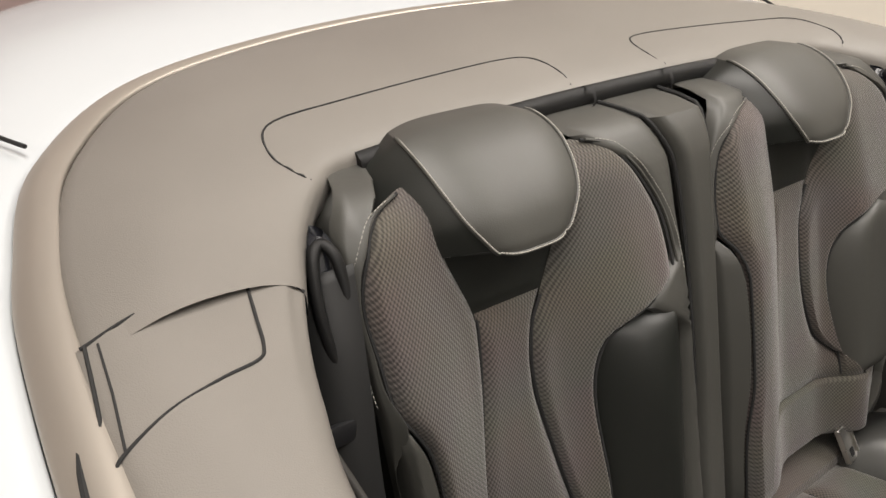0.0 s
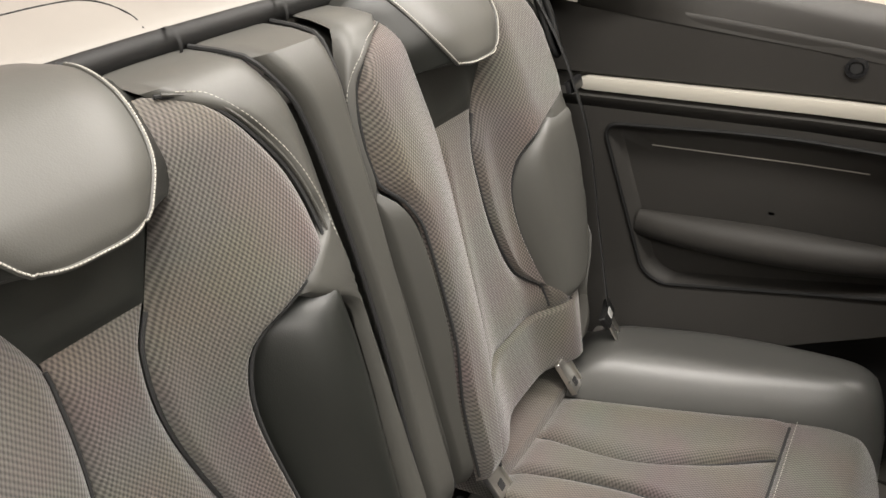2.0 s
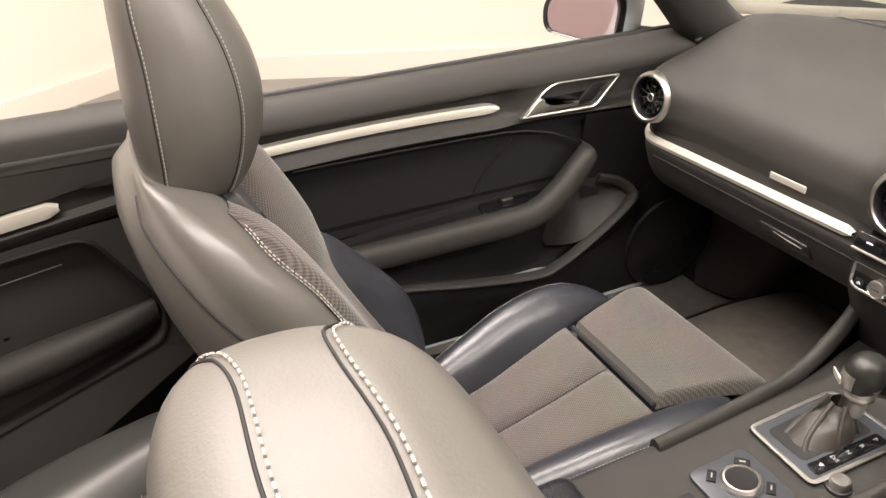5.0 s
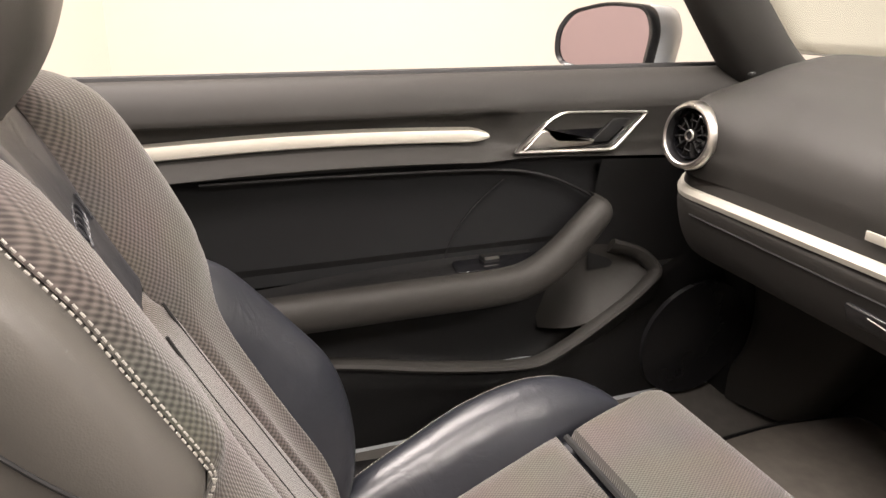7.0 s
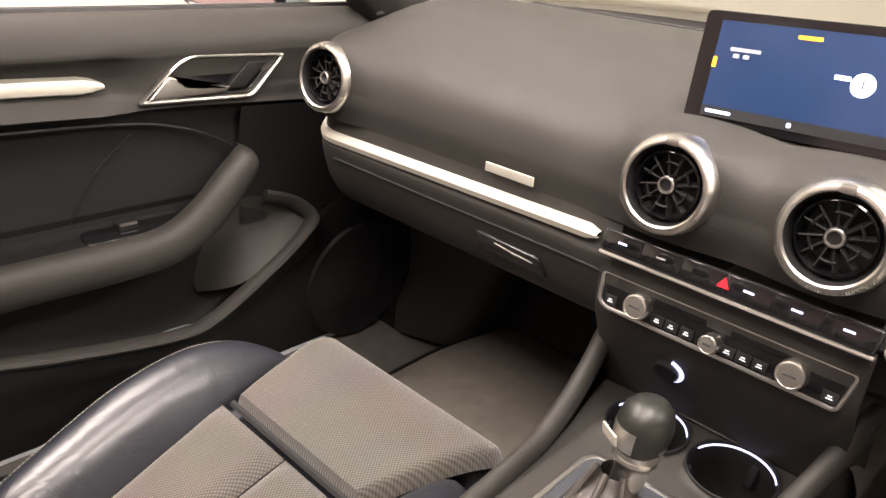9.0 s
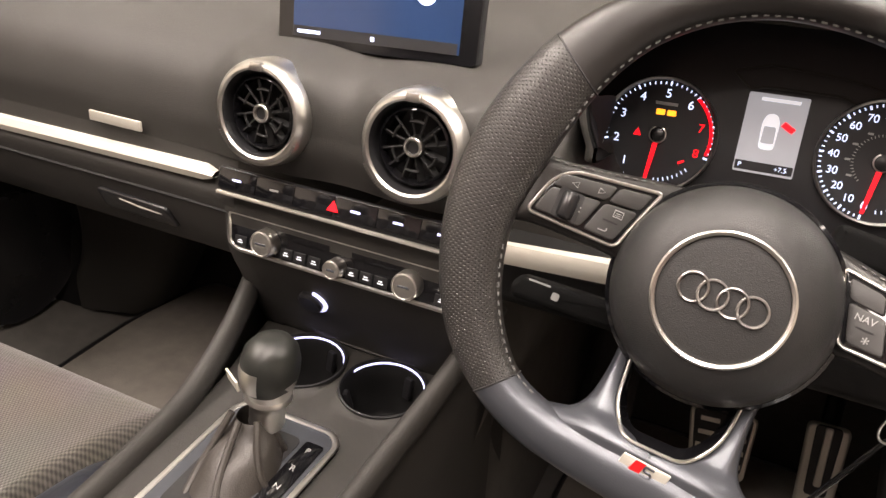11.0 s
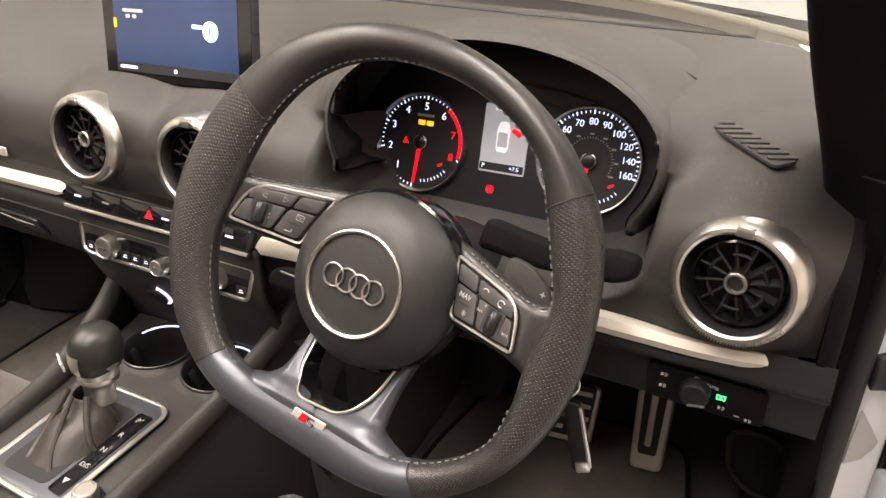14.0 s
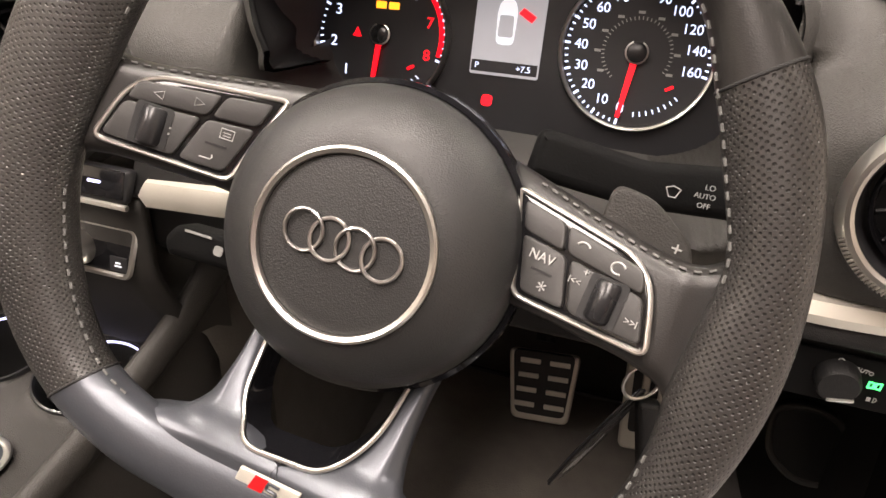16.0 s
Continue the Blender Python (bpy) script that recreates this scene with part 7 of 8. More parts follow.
# ---- centre console ----
console = thing("centre_console", "dark grey centre console between the front seats", "console", (0.01, 0.0, 0.25))
CS = []
for y, hl, hr, z in ((-0.62, 0.085, 0.095, 0.505), (-0.35, 0.090, 0.100, 0.515), (-0.15, 0.092, 0.104, 0.525), (0.0, 0.092, 0.108, 0.534), (0.10, 0.096, 0.116, 0.538), (0.17, 0.110, 0.136, 0.541), (0.29, 0.128, 0.160, 0.550)):
    CS.append([(-hl - 0.01, y, 0.24), (-hl - 0.004, y, z - 0.05), (-hl, y, z - 0.008), (-hl + 0.012, y, z), (0.0, y, z + 0.001), (hr - 0.012, y, z), (hr, y, z - 0.008), (hr + 0.004, y, z - 0.05), (hr + 0.012, y, 0.24)])
shell = loft(CS, 120, 60)
bmesh.ops.delete(shell, geom=[f for f in shell.faces if f.calc_center_median().z > 0.52 and 0.112 < f.calc_center_median().y < 0.226 and -0.082 < f.calc_center_median().x < 0.114], context="FACES")
part("body", shell, SOFT, console, "grained charcoal console body", sharp=70)
for s, pts in ((-1, [(-0.085, -0.20, 0.520), (-0.092, 0.0, 0.535), (-0.098, 0.08, 0.552), (-0.112, 0.16, 0.585), (-0.128, 0.23, 0.630), (-0.133, 0.26, 0.655)]), (1, [(0.112, -0.06, 0.530), (0.122, 0.06, 0.552), (0.138, 0.14, 0.585), (0.152, 0.20, 0.620), (0.160, 0.23, 0.648)])):
    part("side_rail", tube(smooth_line(pts, 40), 0.011, 12, flat=1.5), SOFT, console, "raised side rail", sharp=80)
    line = smooth_line(pts, 30)
    part("rail_skirt", sheet([[p + np.array([s * 0.004, 0, 0]), np.array([p[0] + s * 0.012, p[1], 0.42]), np.array([p[0] + s * 0.015, p[1], 0.24])] for p in line]), SOFT, console)
part("gate_well", box((0.116, 0.150, 0.010), pose(0.010, 0.004, 0.5345, 2.4, 0, 0), 0.008, 3), TRIM, console)
gate = rounded([(-0.056, -0.072), (0.056, -0.076), (0.060, 0.070), (0.048, 0.082), (-0.050, 0.082), (-0.058, 0.070)], 0.010, 5)
GT = pose(0.010, 0.002, 0.5385, 2.6, 0, 0)
gin = rounded([(-0.040, -0.058), (0.024, -0.058), (0.028, 0.062), (-0.044, 0.062)], 0.010, 6)
part("gate_frame", tube([(GT @ Vector((*p, 0.002)))[:] for p in gate], 0.0035, 8, True, flat=0.5), CHROME, console, "satin bright gear gate frame")
part("gate_plate", slab(gate, 0.0025, GT, 0.001), GREY_METAL, console, "satin grey gear gate plate")
part("gate_recess", slab(gin, 0.0032, GT, 0.0), SEAM, console)
strip = part("gear_scale", slab(rounded([(0.030, -0.060), (0.050, -0.062), (0.052, 0.062), (0.032, 0.062)], 0.004), 0.0042, GT, 0.001), GLOSS, console, "gear position scale")
for k, t in enumerate("PRN"):
    words(t, 0.009, GT @ pose(0.041, 0.050 - 0.024 * k, 0.0046), SILVER_PRINT, strip, "gear_letter")
words("D/S", 0.008, GT @ pose(0.0405, -0.022, 0.0046), SILVER_PRINT, strip, "gear_letter")
part("gear_arrow", slab([(-0.004, 0.003), (0.004, 0.003), (0, -0.004)], 0.0005, GT @ pose(0.040, -0.045, 0.0044), 0), SILVER_PRINT, strip)

lever = thing("gear_lever", "black leather gear lever with silver collar and gaiter", "gear lever", (0.006, 0.04, 0.53))
top = Vector((0.012, 0.040, 0.652))
part("gaiter", loft([[(0.006 + rx * math.cos(a), y + ry * math.sin(a), z) for a in np.linspace(0, 2 * math.pi, 12, endpoint=False)] for rx, ry, y, z in ((0.040, 0.056, 0.004, 0.531), (0.034, 0.046, 0.010, 0.545), (0.027, 0.034, 0.018, 0.562), (0.020, 0.022, 0.028, 0.572), (0.015, 0.015, 0.033, 0.584))], 26, 40, True), GAITER, lever, "soft folded leather gaiter")
for k in range(5):
    a = radians(-150 + 60 * k)
    part("gaiter_fold", tube(smooth_line([(0.006 + r * math.cos(a + b), y + r2 * math.sin(a + b), z) for r, r2, y, z, b in ((0.040, 0.056, 0.004, 0.533, 0.5), (0.033, 0.044, 0.012, 0.548, 0.25), (0.025, 0.030, 0.020, 0.567, 0.1), (0.016, 0.016, 0.029, 0.590, 0))], 20), 0.0035, 8), GAITER, lever)
KM = frame_of((0.014, 0.040, 0.566), (1, 0, -0.04), (0, 1, -0.10))
part("collar", lathe([(0.0150, 0.004), (0.0165, 0.009), (0.0160, 0.014), (0.0165, 0.024), (0.0175, 0.030), (0.0215, 0.034), (0.0215, 0.037), (0.0205, 0.039), (0.0225, 0.048), (0.0245, 0.056), (0.0245, 0.058), (0.018, 0.058)], KM, 36), CHROME, lever, "satin silver collar")
part("knob", lathe([(0.0205, 0.046), (0.0232, 0.051), (0.0252, 0.062), (0.0254, 0.074), (0.0225, 0.086), (0.016, 0.094), (0.008, 0.097), (0.0, 0.0975)], KM @ Matrix.Diagonal((1.0, 1.15, 1.0, 1.0)), 40), LEATHER_BLACK_SHADE, lever, "rounded black leather knob", sharp=70)
part("front_plate", sheet([[(KM @ Vector((r * math.cos(a), 1.15 * r * math.sin(a), h)))[:] for a in np.linspace(radians(205), radians(285), 20)] for r, h in ((0.0238, 0.050), (0.0258, 0.060), (0.0260, 0.068), (0.0254, 0.072), (0.0246, 0.0725))]), CHROME, lever, "satin silver front plate")
bd = part("badge", slab(rounded([(-0.012, -0.0055), (0.012, -0.0055), (0.012, 0.0055), (-0.012, 0.0055)], 0.001), 0.0020, frame_of((0.0000, 0.0170, 0.6310), (0.86, -0.50, 0), (-0.08, -0.14, 0.97)), 0), ALU, lever, "small silver badge with red flash")
part("red_flash", slab([(-0.008, -0.004), (-0.001, -0.004), (0.001, 0.004), (-0.006, 0.004)], 0.0008, frame_of((0.0000, 0.0170, 0.6310), (0.86, -0.50, 0), (-0.08, -0.14, 0.97)) @ pose(0, 0, 0.001), 0), RED, bd)

def cup_tray(x, x0, x1, y0, y1):
    """The console's top round one cup: from the round hole to a straight edge."""
    rows = []
    for r in (0.0, 0.08, 0.25, 0.5, 0.75, 1.0):
        line = []
        for a in np.linspace(0, 2 * math.pi, 64, endpoint=False):
            c, q = math.cos(a), math.sin(a)
            k = min(((x1 - x) if c > 0 else (x0 - x)) / c if abs(c) > 1e-6 else 9, ((y1 - 0.168) if q > 0 else (y0 - 0.168)) / q if abs(q) > 1e-6 else 9)
            d = 0.0455 * (1 - r) + max(k, 0.0456) * r
            y = 0.168 + d * q
            line.append((x + d * c, y, 0.5435 + 0.075 * (y - 0.168) + (0.004 * (1 - r * 4) if r < 0.25 else 0)))
        rows.append(line)
    return sheet(rows, True)


for x, x0, x1 in ((-0.033, -0.092, 0.0165), (0.066, 0.0165, 0.124)):
    part("cup_surround", cup_tray(x, x0, x1, 0.104, 0.234), SOFT, console)
    cup = thing("cup_holder", "deep round black cup holder with a lit upper edge", "cup holder", (x, 0.168, 0.47), group="cup holders")
    cm = pose(x, 0.168, 0.547, 4, 0, 0)
    part("well", lathe([(0.0458, 0.001), (0.0440, -0.002), (0.0425, -0.03), (0.040, -0.068), (0.037, -0.072), (0.0, -0.072)], cm, 56), TRIM, cup, "deep black well")
    part("lip", lathe([(0.0475, -0.002), (0.0470, 0.0015), (0.0452, 0.0020), (0.0440, -0.001)], cm, 56), TRIM_SMOOTH, cup)
    part("light_arc", tube([(cm @ Vector((0.0438 * math.cos(a), 0.0438 * math.sin(a), -0.003)))[:] for a in np.linspace(radians(25), radians(165), 30)], 0.0013, 6), GLOW_BLUE, cup, "cold lit arc")
    for a in (75, 195, 315):
        part("grip_finger", box((0.008, 0.010, 0.026), cm @ pose(0, 0, 0, 0, 0, a) @ pose(0.0395, 0, -0.026, 0, 12, 0), 0.003), TRIM_SMOOTH, cup)

mmi = thing("rotary_controller", "satin silver rotary menu controller with surrounding keys", "controller", (0.023, -0.145, 0.52))
mp = pose(0.022, -0.148, 0.5265, 2, 0, 0)
part("plate", slab(rounded([(-0.046, -0.050), (0.050, -0.050), (0.052, 0.046), (-0.048, 0.046)], 0.014), 0.005, mp, 0.002), GREY_METAL, mmi)
part("dial_ring", lathe([(0.026, 0.004), (0.0265, 0.010), (0.0235, 0.014), (0.0215, 0.0145), (0.0205, 0.013)], mp, 40), CHROME, mmi)
part("dial_top", lathe([(0.0207, 0.013), (0.010, 0.0125), (0.0, 0.0120)], mp, 32), TRIM_SMOOTH, mmi)
for a in (45, 135, 225, 315):
    k = part("key", box((0.020, 0.012, 0.004), mp @ pose(0.036 * math.cos(radians(a)), 0.036 * math.sin(radians(a)), 0.0055, 0, 0, a + 90), 0.0015), TRIM, mmi)
    part("symbol", box((0.008, 0.0018, 0.0005), mp @ pose(0.036 * math.cos(radians(a)), 0.036 * math.sin(radians(a)), 0.0078, 0, 0, a + 90), 0), SILVER_PRINT, k)
volume = thing("volume_knob", "small satin metal volume knob on the console", "knob", (0.088, -0.055, 0.526))
part("base", lathe([(0.0165, -0.002), (0.016, 0.003), (0.013, 0.004)], pose(0.082, -0.046, 0.5320), 28), TRIM_SMOOTH, volume)
part("cap", lathe([(0.0125, 0.002), (0.0125, 0.013), (0.0115, 0.015), (0.0095, 0.0152), (0.009, 0.0145), (0, 0.0145)], pose(0.082, -0.046, 0.5320), 28), CHROME, volume)
keys = thing("console_button", "black parking-brake button on the console", "button", (0.015, -0.245, 0.515))
part("bezel", box((0.032, 0.060, 0.006), pose(0.015, -0.240, 0.5195, 2, 0, 0), 0.003), SEAM, keys)
part("button", box((0.026, 0.030, 0.008), pose(0.015, -0.250, 0.5215, 6, 0, 0), 0.003), GREY_METAL, keys)
part("symbol", lathe([(0.005, 0), (0.0, 0.0004)], pose(0.015, -0.250, 0.5260, 6, 0, 0), 20), SILVER_PRINT, keys)
part("armrest", box((0.16, 0.30, 0.06), pose(0.008, -0.50, 0.535), 0.025, 4), LEATHER_DARK, console, "dark leather centre armrest")

# ---- footwells ----
carpet = thing("floor_carpet", "black moulded cabin carpet", "carpet", (0, 0.3, 0.23))
for c in (-0.40, 0.41):
    part("pan", loft([[(c - 0.33, y, z + 0.06), (c - 0.27, y, z), (c, y, z - 0.004), (c + 0.25, y, z), (c + 0.30, y, z + 0.06)] for y, z in ((-0.80, 0.245), (-0.40, 0.245), (0.20, 0.242), (0.55, 0.245), (0.74, 0.30), (0.90, 0.44), (0.97, 0.60))], 40, 30), CARPET, carpet)
for x in (-0.40, 0.42):
    mat = thing("floor_mat", "black carpet floor mat with a stitched edge", "floor mat", (x, 0.35, 0.25), group="floor mats")
    o = rounded([(-0.19, -0.06), (0.19, -0.06), (0.20, 0.32), (0.17, 0.50), (-0.17, 0.50), (-0.20, 0.32)], 0.05, 6)
    part("carpet_pad", slab(o, 0.010, pose(x, 0.12, 0.246, 1.5, 0, 0), 0.003), MAT_PILE_LIT, mat)
    part("edge", tube([(pose(x, 0.12, 0.256, 1.5, 0, 0) @ Vector((*p, 0)))[:] for p in o], 0.004, 6, True), TRIM, mat)
for x in (-0.40, 0.40):
    rm = thing("floor_mat", "carpet mat in the rear footwell, toned for shade", "floor mat", (x, -0.6, 0.25), group="floor mats")
    o = rounded([(-0.17, -0.12), (0.15, -0.12), (0.15, 0.12), (-0.17, 0.12)], 0.04, 6)
    # Darker than the front mats: the rear footwell's shade is in the colour.
    part("carpet_pad", slab(o, 0.008, pose(x, -0.66, 0.248), 0.003), CARPET, rm)
    part("edge", tube([(x + p[0], -0.66 + p[1], 0.2565) for p in o], 0.003, 6, True), SOFT, rm)
kick = thing("kick_panel", "black plastic kick panel beside the passenger footwell", "trim", (-0.72, 0.5, 0.3))
part("panel", loft([[(-0.735, 0.36, z), (-0.70, 0.46, z), (-0.665, 0.58, z), (-0.66, 0.90, z)] for z in (0.25, 0.40, 0.60)], 12, 20), TRIM, kick)
part("bulge", loft([[(xl - 0.03, 0.50, z), (xl - 0.012, 0.445, z), (xl + 0.010, 0.425, z), ((xl + xr) / 2, 0.440, z), (xr, 0.475, z), (xr + 0.01, 0.56, z)] for z, xl, xr in ((0.26, -0.735, -0.60), (0.303, -0.725, -0.575), (0.378, -0.688, -0.535), (0.454, -0.678, -0.505), (0.515, -0.688, -0.485), (0.60, -0.70, -0.47))], 30, 24), SOFT, kick, "bulging dark panel beside the footwell")
kick2 = thing("kick_panel", "black plastic footrest panel in the driver's footwell", "trim", (0.7, 0.5, 0.3))
part("panel", loft([[(0.715, 0.20, z), (0.70, 0.40, z), (0.675, 0.58, z), (0.66, 0.90, z)] for z in (0.25, 0.40, 0.62)], 12, 20), TRIM, kick2)
BOWL = rounded([(0.640, 0.515), (0.648, 0.455), (0.680, 0.428), (0.712, 0.430), (0.712, 0.500), (0.680, 0.522)], 0.020, 6)
BOWLM = frame_of((0, 0.392, 0), (1, 0, 0), (0, 0, 1))
part("release_bowl", slab(BOWL, 0.012, BOWLM, 0.004), TRIM, kick2, "shallow bowl with the bonnet release")
part("bowl_edge", tube([(BOWLM @ Vector((*p, 0.012)))[:] for p in BOWL], 0.0035, 8, True), SOFT, kick2, "raised edge of the bowl")
tunnel = thing("tunnel_trim", "dark carpeted centre tunnel", "trim", (0, 0.6, 0.3))
part("side", loft([[(-0.16, y, 0.24), (-0.13, y, 0.45), (-0.12, y, 0.60), (0.15, y, 0.60), (0.16, y, 0.45), (0.19, y, 0.24)] for y in (0.20, 0.5, 0.97)], 10, 30), CARPET, tunnel)

# pedals
brake = thing("brake_pedal", "stainless brake pedal with black rubber bars", "pedal", (0.404, 0.54, 0.30))
bm_ = frame_of((0.412, 0.540, 0.342), (0.985, 0.0, 0.10), (0.03, 0.42, 0.9))
brake_out = [(-0.036, -0.052), (0.038, -0.052), (0.047, 0.040), (-0.046, 0.040)]
part("plate", slab(rounded(brake_out, 0.010), 0.010, bm_, 0.004), ALU, brake, "polished steel plate")
part("rubber_pad", slab(rounded([(x * 0.86, y * 0.90 + 0.004) for x, y in brake_out], 0.008), 0.0125, bm_, 0.002), RUBBER, brake, "black rubber pad")
for k in range(4):
    for x in (-0.019, 0.019):
        part("steel_bar", box((0.026, 0.0065, 0.003), bm_ @ pose(x + 0.001 * k, -0.030 + 0.019 * k, 0.0128), 0.001), ALU, brake)
part("arm", tube([(0.406, 0.56, 0.39), (0.40, 0.62, 0.46), (0.40, 0.70, 0.58)], 0.012, 8), TRIM, brake)
gas = thing("accelerator_pedal", "tall stainless accelerator pedal with rubber strips", "pedal", (0.538, 0.53, 0.28))
gm = frame_of((0.538, 0.526, 0.356), (0.99, 0.0, 0.05), (0.06, 0.30, 0.95))
part("plate", slab(rounded([(-0.022, -0.060), (0.024, -0.058), (0.028, 0.064), (-0.026, 0.064)], 0.010), 0.012, gm, 0.005), ALU, gas, "polished steel plate")
part("rubber_inset", slab(rounded([(-0.013, -0.034), (0.014, -0.033), (0.017, 0.0635), (-0.016, 0.0635)], 0.006), 0.0135, gm, 0.001), RUBBER, gas, "black rubber inset")
part("steel_bar", slab(rounded([(-0.0045, -0.020), (0.0050, -0.020), (0.0055, 0.063), (-0.0045, 0.063)], 0.004), 0.0165, gm, 0.002), ALU, gas)
part("arm", tube([(0.54, 0.57, 0.40), (0.545, 0.66, 0.48)], 0.012, 8), TRIM, gas)
rest = thing("foot_rest", "ribbed grey foot rest plate by the tunnel", "foot rest", (0.25, 0.62, 0.3))
part("plate", slab(rounded([(-0.035, -0.10), (0.035, -0.10), (0.035, 0.10), (-0.035, 0.10)], 0.008), 0.008, frame_of((0.245, 0.63, 0.36), (1, 0, 0.05), (0, 0.5, 0.86)), 0.002), SOFT, rest)

# keys hanging below the column
fob = thing("car_keys", "car key with a leather tag hanging from the ignition", "keys", (0.50, 0.15, 0.70))
part("key_blade", box((0.004, 0.03, 0.012), pose(0.500, 0.165, 0.722), 0.001), CHROME, fob)
part("key_ring", tube([(0.500 + 0.0105 * math.cos(a), 0.143 + 0.006 * math.cos(a), 0.693 + 0.013 * math.sin(a)) for a in np.linspace(0, 2 * math.pi, 28, endpoint=False)], 0.0011, 6, True), CHROME, fob, "steel split ring")
TGM = frame_of((0.481, 0.150, 0.638), (0.45, 0.88, -0.20), (0.40, 0, 0.92))
tg = part("tag", slab(rounded([(-0.014, -0.052), (0.014, -0.052), (0.020, -0.010), (0.013, 0.036), (0.0, 0.052), (-0.013, 0.036), (-0.020, -0.010)], 0.012), 0.003, TGM, 0.001), LEATHER_DARK, fob, "black leather tag with faint printing")
part("tag_edge", tube([(TGM @ Vector((*p, 0.002)))[:] for p in rounded([(-0.014, -0.052), (0.014, -0.052), (0.020, -0.010), (0.013, 0.036), (0.0, 0.052), (-0.013, 0.036), (-0.020, -0.010)], 0.012)], 0.0011, 6, True), TRIM, tg)
for k, (x, size) in enumerate(((-0.008, 0.018), (-0.0035, 0.024), (0.001, 0.024), (0.0055, 0.036))):
    part("tag_print", box((0.0014, size, 0.0003), TGM @ pose(x, -0.036 + size / 2, 0.0031), 0), SILVER_PRINT, tg)
SKM = frame_of((0.513, 0.150, 0.640), (0.9, 0.3, 0.22), (-0.28, 0, 0.96))
part("spare_key", slab(rounded([(-0.010, -0.036), (0.010, -0.036), (0.009, 0.034), (-0.006, 0.040)], 0.005), 0.009, SKM, 0.003), TRIM, fob, "black key case")
part("spare_key_edge", box((0.004, 0.066, 0.010), SKM @ pose(0.0075, -0.001, 0.005), 0.0015), CHROME, fob, "bright metal key edge")
part("key_cap", box((0.013, 0.012, 0.011), SKM @ pose(0.001, -0.032, 0.005), 0.002), CHROME, fob, "worn metal end")

# ---- windscreen and pillars ----
screen_frame = thing("windscreen_frame", "black A-pillars and white windscreen frame", "windscreen", (0, 0.5, 0.9))


def pillar(s):
    line = smooth_line([(s * 0.758, 0.46, 0.855), (s * 0.745, 0.37, 0.925), (s * 0.715, 0.20, 1.09), (s * 0.665, 0.02, 1.26), (s * 0.60, -0.10, 1.36)], 30)
    rows = []
    for i, p in enumerate(line):
        t = i / 29
        w = 0.052 * (1 - 0.45 * t)
        rows.append([p + np.array([s * x * w, y * w, z * w]) for x, y, z in ((-1, 0.9, 0.3), (-1.05, -0.1, -0.1), (-0.5, -0.8, -0.6), (0.4, -0.9, -0.7), (1.0, -0.4, -0.3), (1.0, 0.8, 0.3), (0, 1.2, 0.6))])
    part("inner_pillar", loft(rows, 40, 36, True), SOFT, screen_frame, "dark grey pillar trim", sharp=70)
    outer = [p + np.array([s * 0.05, 0.045, 0.0]) for p in line]
    part("outer_pillar", tube(outer, 0.035, 12), WHITE_PAINT, screen_frame, "white painted pillar")


pillar(-1)
col = [((0.590, -0.13, 1.36), 0.040), ((0.625, -0.02, 1.22), 0.042), ((0.652, 0.07, 1.09), 0.044), ((0.672, 0.14, 1.00), 0.044), ((0.698, 0.235, 0.895), 0.042), ((0.702, 0.250, 0.80), 0.022), ((0.704, 0.245, 0.70), 0.018), ((0.706, 0.225, 0.58), 0.017), ((0.710, 0.20, 0.44), 0.017), ((0.714, 0.18, 0.34), 0.017)]
part("inner_pillar", loft([[(c[0] - w, c[1] + 0.05, c[2] + 0.02), (c[0] - w, c[1], c[2]), (c[0] - w * 0.7, c[1] - 0.016, c[2] - 0.008), (c[0] + w * 0.6, c[1] - 0.020, c[2] - 0.008), (c[0] + w, c[1], c[2]), (c[0] + w, c[1] + 0.06, c[2] + 0.02)] for c, w in col], 60, 40), PILLAR, screen_frame, "black pillar trim down the door opening", sharp=70)
part("trim_joint", tube([(0.654, 0.215, 0.912), (0.668, 0.206, 0.907), (0.70, 0.202, 0.902), (0.730, 0.21, 0.897)], 0.0012, 6), SOFT, screen_frame)
part("outer_pillar", tube(smooth_line([(0.80, 0.42, 0.86), (0.765, 0.24, 1.02), (0.725, 0.08, 1.18), (0.66, -0.08, 1.36)], 24), 0.032, 12), WHITE_PAINT, screen_frame, "white painted pillar")
part("header", tube(smooth_line([(-0.60, -0.12, 1.36), (-0.3, -0.16, 1.385), (0, -0.17, 1.39), (0.3, -0.16, 1.385), (0.60, -0.12, 1.36)], 30), 0.035, 12, flat=0.7), SOFT, screen_frame)
glass = part("glass", loft([[(-0.74, 0.45, 0.92), (-0.40, 0.66, 0.925), (0, 0.72, 0.925), (0.40, 0.66, 0.925), (0.74, 0.45, 0.92)] if i == 0 else [(-0.67, 0.18, 1.14), (-0.36, 0.30, 1.16), (0, 0.34, 1.165), (0.36, 0.30, 1.16), (0.67, 0.18, 1.14)] if i == 1 else [(-0.59, -0.11, 1.36), (-0.3, -0.13, 1.38), (0, -0.14, 1.385), (0.3, -0.13, 1.38), (0.59, -0.11, 1.36)] for i in range(3)], 16, 30), GLASS, screen_frame, "clear tinted windscreen glass", solid=0.004)
glass.visible_shadow = False
bonnet = thing("bonnet", "gloss white bonnet and scuttle ahead of the windscreen", "bonnet", (0, 1.2, 0.8))
part("panel", loft([[(-0.86, y, z - 0.12), (-0.6, y, z - 0.02), (0, y, z), (0.6, y, z - 0.02), (0.86, y, z - 0.12)] for y, z in ((0.80, 0.93), (1.2, 0.91), (1.6, 0.85), (1.85, 0.72))], 20, 30), WHITE_PAINT, bonnet)
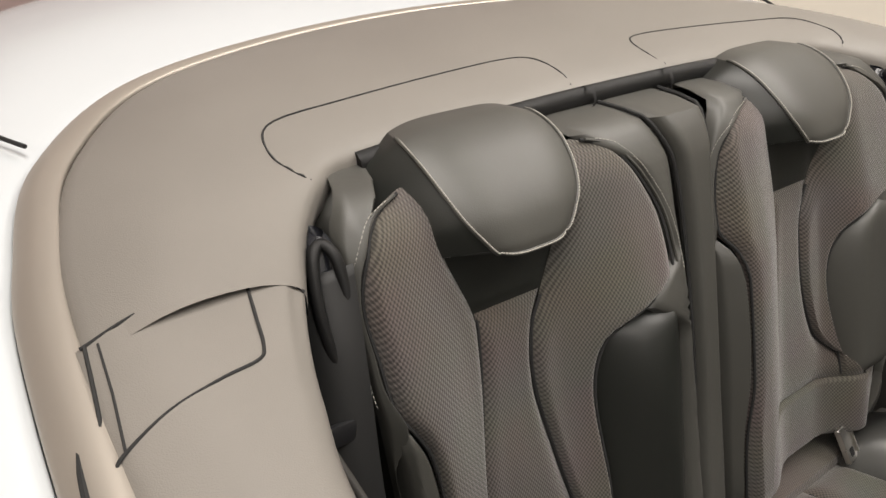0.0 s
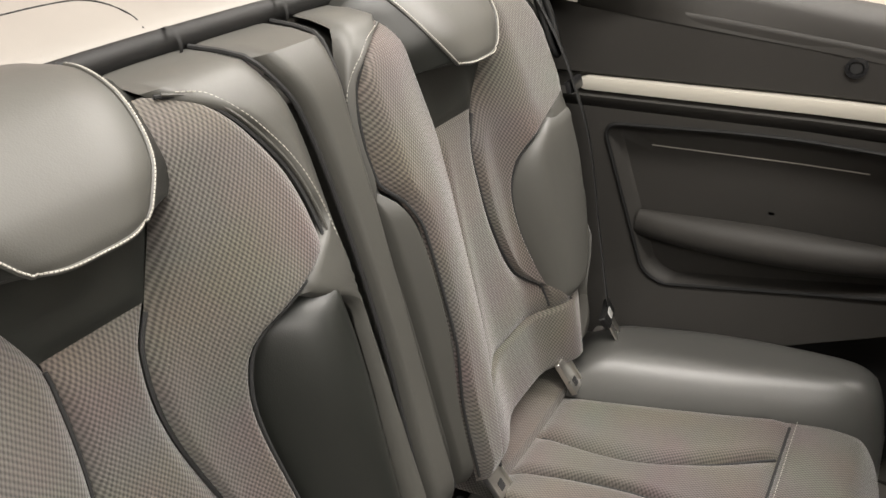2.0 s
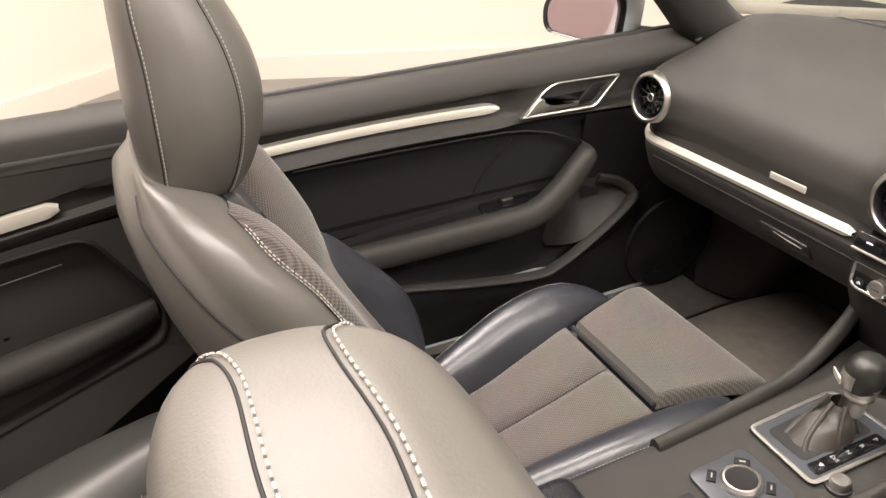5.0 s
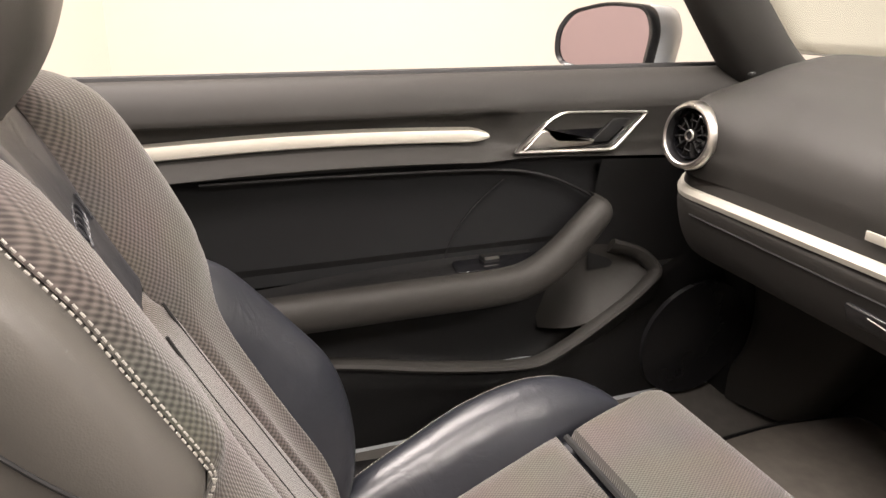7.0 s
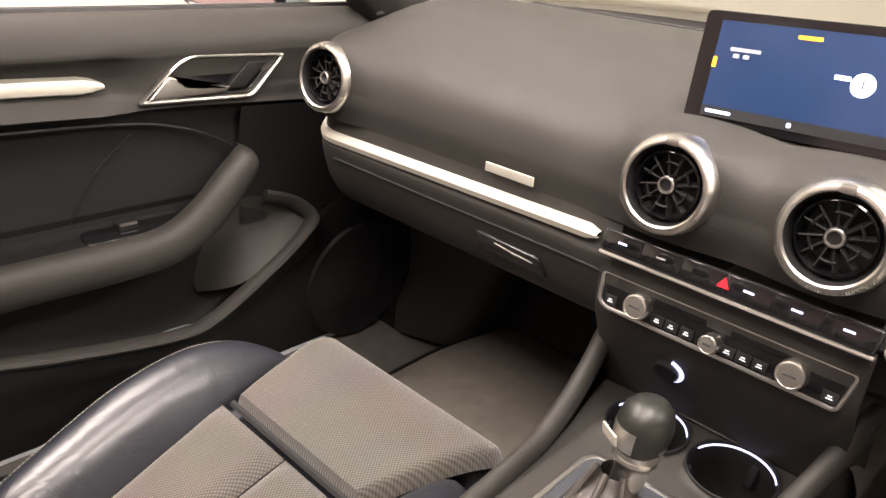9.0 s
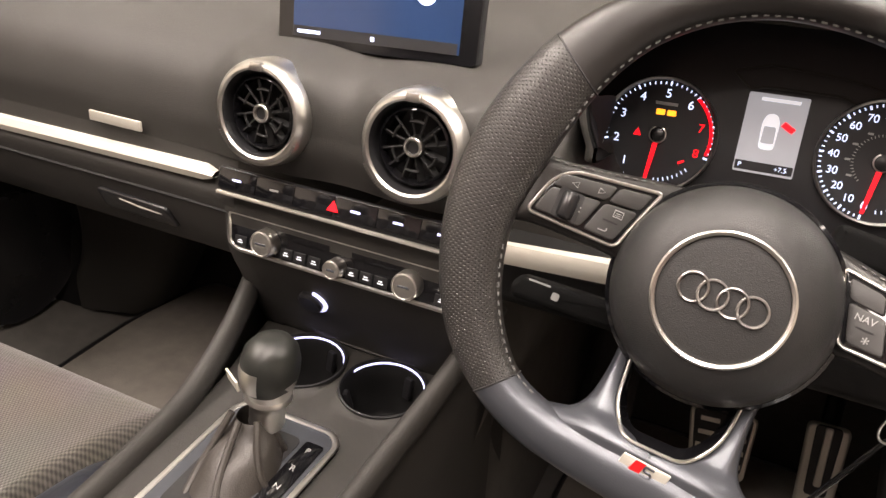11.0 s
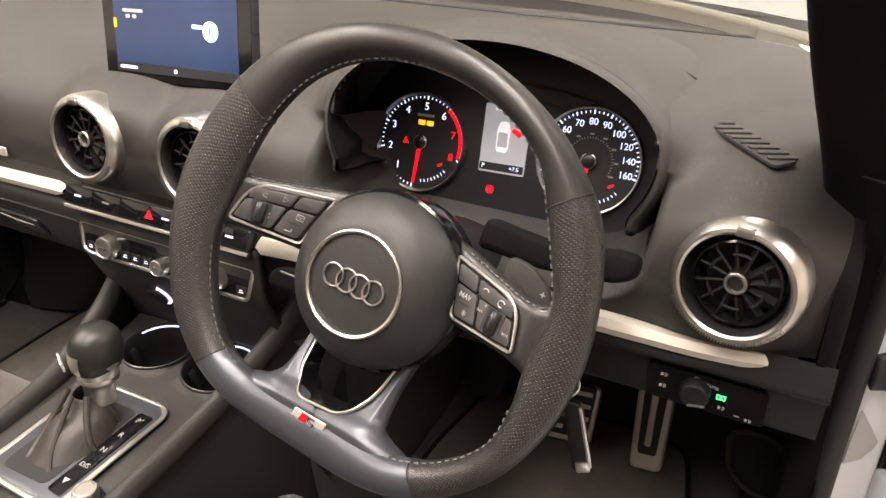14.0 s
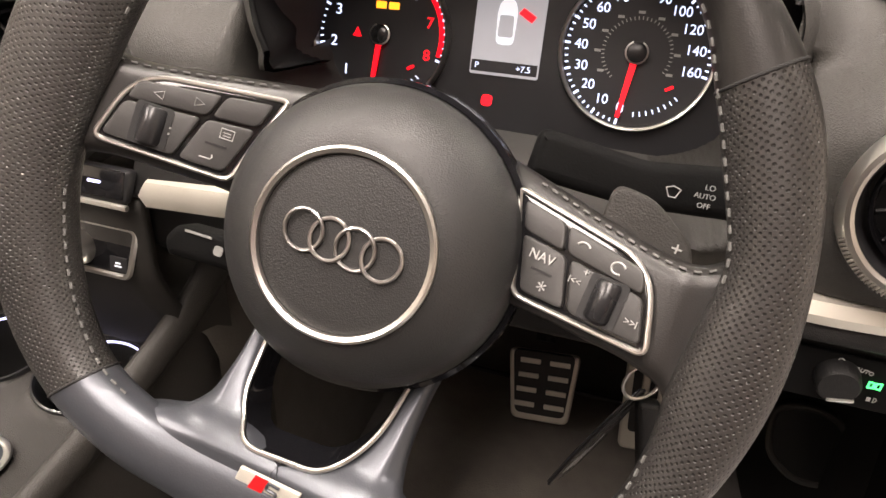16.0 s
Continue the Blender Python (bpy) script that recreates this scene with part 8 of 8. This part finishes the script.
part("scuttle_panel", loft([[(-0.80, y, z), (0, y + 0.06, z), (0.80, y, z)] for y, z in ((0.60, 0.90), (0.78, 0.91))], 8, 16), RUBBER, bonnet, "black scuttle panel")

# ---- driver's door opening ----
BRASS = surface("brass_bolt", (0.55, 0.42, 0.20), 0.35, 0.9)
frame_r = thing("door_frame", "white door frame with black seals and hinge on the driver's side", "door frame", (0.78, 0.3, 0.4))
part("jamb", loft([[(0.722, 0.235 + d, z), (0.736, 0.252 + d, z), (0.755, 0.262 + d, z), (0.766, 0.272 + d, z), (0.772, 0.330 + d, z)] for z, d in ((0.26, -0.03), (0.45, -0.02), (0.70, 0.0), (0.868, 0.02))], 16, 24), WHITE_PAINT, frame_r, "white painted door jamb")
part("hinge_panel", loft([[(0.792, 0.345 + d, z), (0.795, 0.285 + d, z), (0.83, 0.275 + d, z), (0.90, 0.30 + d, z)] for z, d in ((0.26, -0.03), (0.45, -0.02), (0.70, 0.0), (0.868, 0.02))], 16, 20), WHITE_PAINT, frame_r, "white panel that carries the hinge")
part("channel", loft([[(0.765, 0.300 + d, z), (0.780, 0.325 + d, z), (0.798, 0.300 + d, z)] for z, d in ((0.26, -0.03), (0.45, -0.02), (0.70, 0.0), (0.868, 0.02))], 12, 12), RUBBER, frame_r, "black channel beside the jamb")
part("jamb_crease", tube(smooth_line([(0.734, 0.2475, 0.845), (0.752, 0.2595, 0.825), (0.758, 0.2625, 0.785), (0.752, 0.258, 0.770), (0.738, 0.249, 0.768)], 24), 0.0016, 6), WHITE_PAINT, frame_r, "pressed crease in the jamb")
part("sticker", slab(rounded([(-0.014, -0.030), (0.016, -0.024), (0.015, -0.008), (-0.012, 0.032)], 0.002), 0.001, frame_of((0.7465, 0.2515, 0.650), (0.83, 0.55, 0), (0, 0, 1)), 0), SILVER_PRINT, frame_r, "grey sticker on the jamb")
part("seal", tube(smooth_line([(0.680, 0.04, 1.12), (0.704, 0.13, 1.02), (0.722, 0.205, 0.91), (0.722, 0.232, 0.80), (0.721, 0.224, 0.65), (0.723, 0.197, 0.50), (0.735, 0.15, 0.38), (0.741, -0.3, 0.36)], 60), 0.010, 10), RUBBER, frame_r, "black rubber door seal")
part("mirror_block", loft([[(0.722, 0.222 - d, z), (0.740 + w, 0.250 - d, z), (0.760 + w, 0.300 - d, z)] for z, w, d in ((0.868, 0.014, -0.005), (0.885, 0.018, 0.0), (0.94, 0.012, 0.035), (1.02, 0.000, 0.09))], 16, 14), TRIM, frame_r, "black seal block at the pillar foot", solid=0.012)
strap = part("check_strap", loft([[(x, y - 0.008, z - h), (x, y - 0.013, z), (x, y - 0.008, z + h)] for x, y, z, h in ((0.730, 0.250, 0.728, 0.012), (0.748, 0.258, 0.729, 0.014), (0.764, 0.255, 0.724, 0.010), (0.80, 0.235, 0.713, 0.008), (0.86, 0.190, 0.695, 0.008))], 24, 10), RUBBER, frame_r, "black door check strap", solid=0.012)
part("strap_bolt", lathe([(0.006, 0), (0.006, 0.004), (0, 0.005)], pose(0.744, 0.238, 0.729, 90, 0, 0), 16), TRIM_SMOOTH, strap)
part("wiring_boot", tube(smooth_line([(0.786, 0.285, 0.76), (0.782, 0.272, 0.70), (0.792, 0.262, 0.665), (0.812, 0.250, 0.642), (0.850, 0.225, 0.625)], 90), 0.0125, 14, taper=lambda t: 1 + 0.10 * math.sin(t * 150)), RUBBER, frame_r, "ribbed rubber wiring boot")
hinge = part("hinge", box((0.056, 0.030, 0.034), pose(0.795, 0.268, 0.585, 0, 8, 20), 0.006), WHITE_PAINT, frame_r, "white painted door hinge")
part("hinge_bolt", lathe([(0.0085, 0), (0.0085, 0.006), (0.006, 0.008), (0, 0.008)], pose(0.809, 0.252, 0.596, 90, 0, 20), 6), BRASS, hinge, "brass-coloured hinge bolt")
part("hinge_pin", lathe([(0.006, 0), (0.006, 0.006), (0, 0.007)], pose(0.803, 0.250, 0.575, 90, 0, 20), 12), RUBBER, hinge)
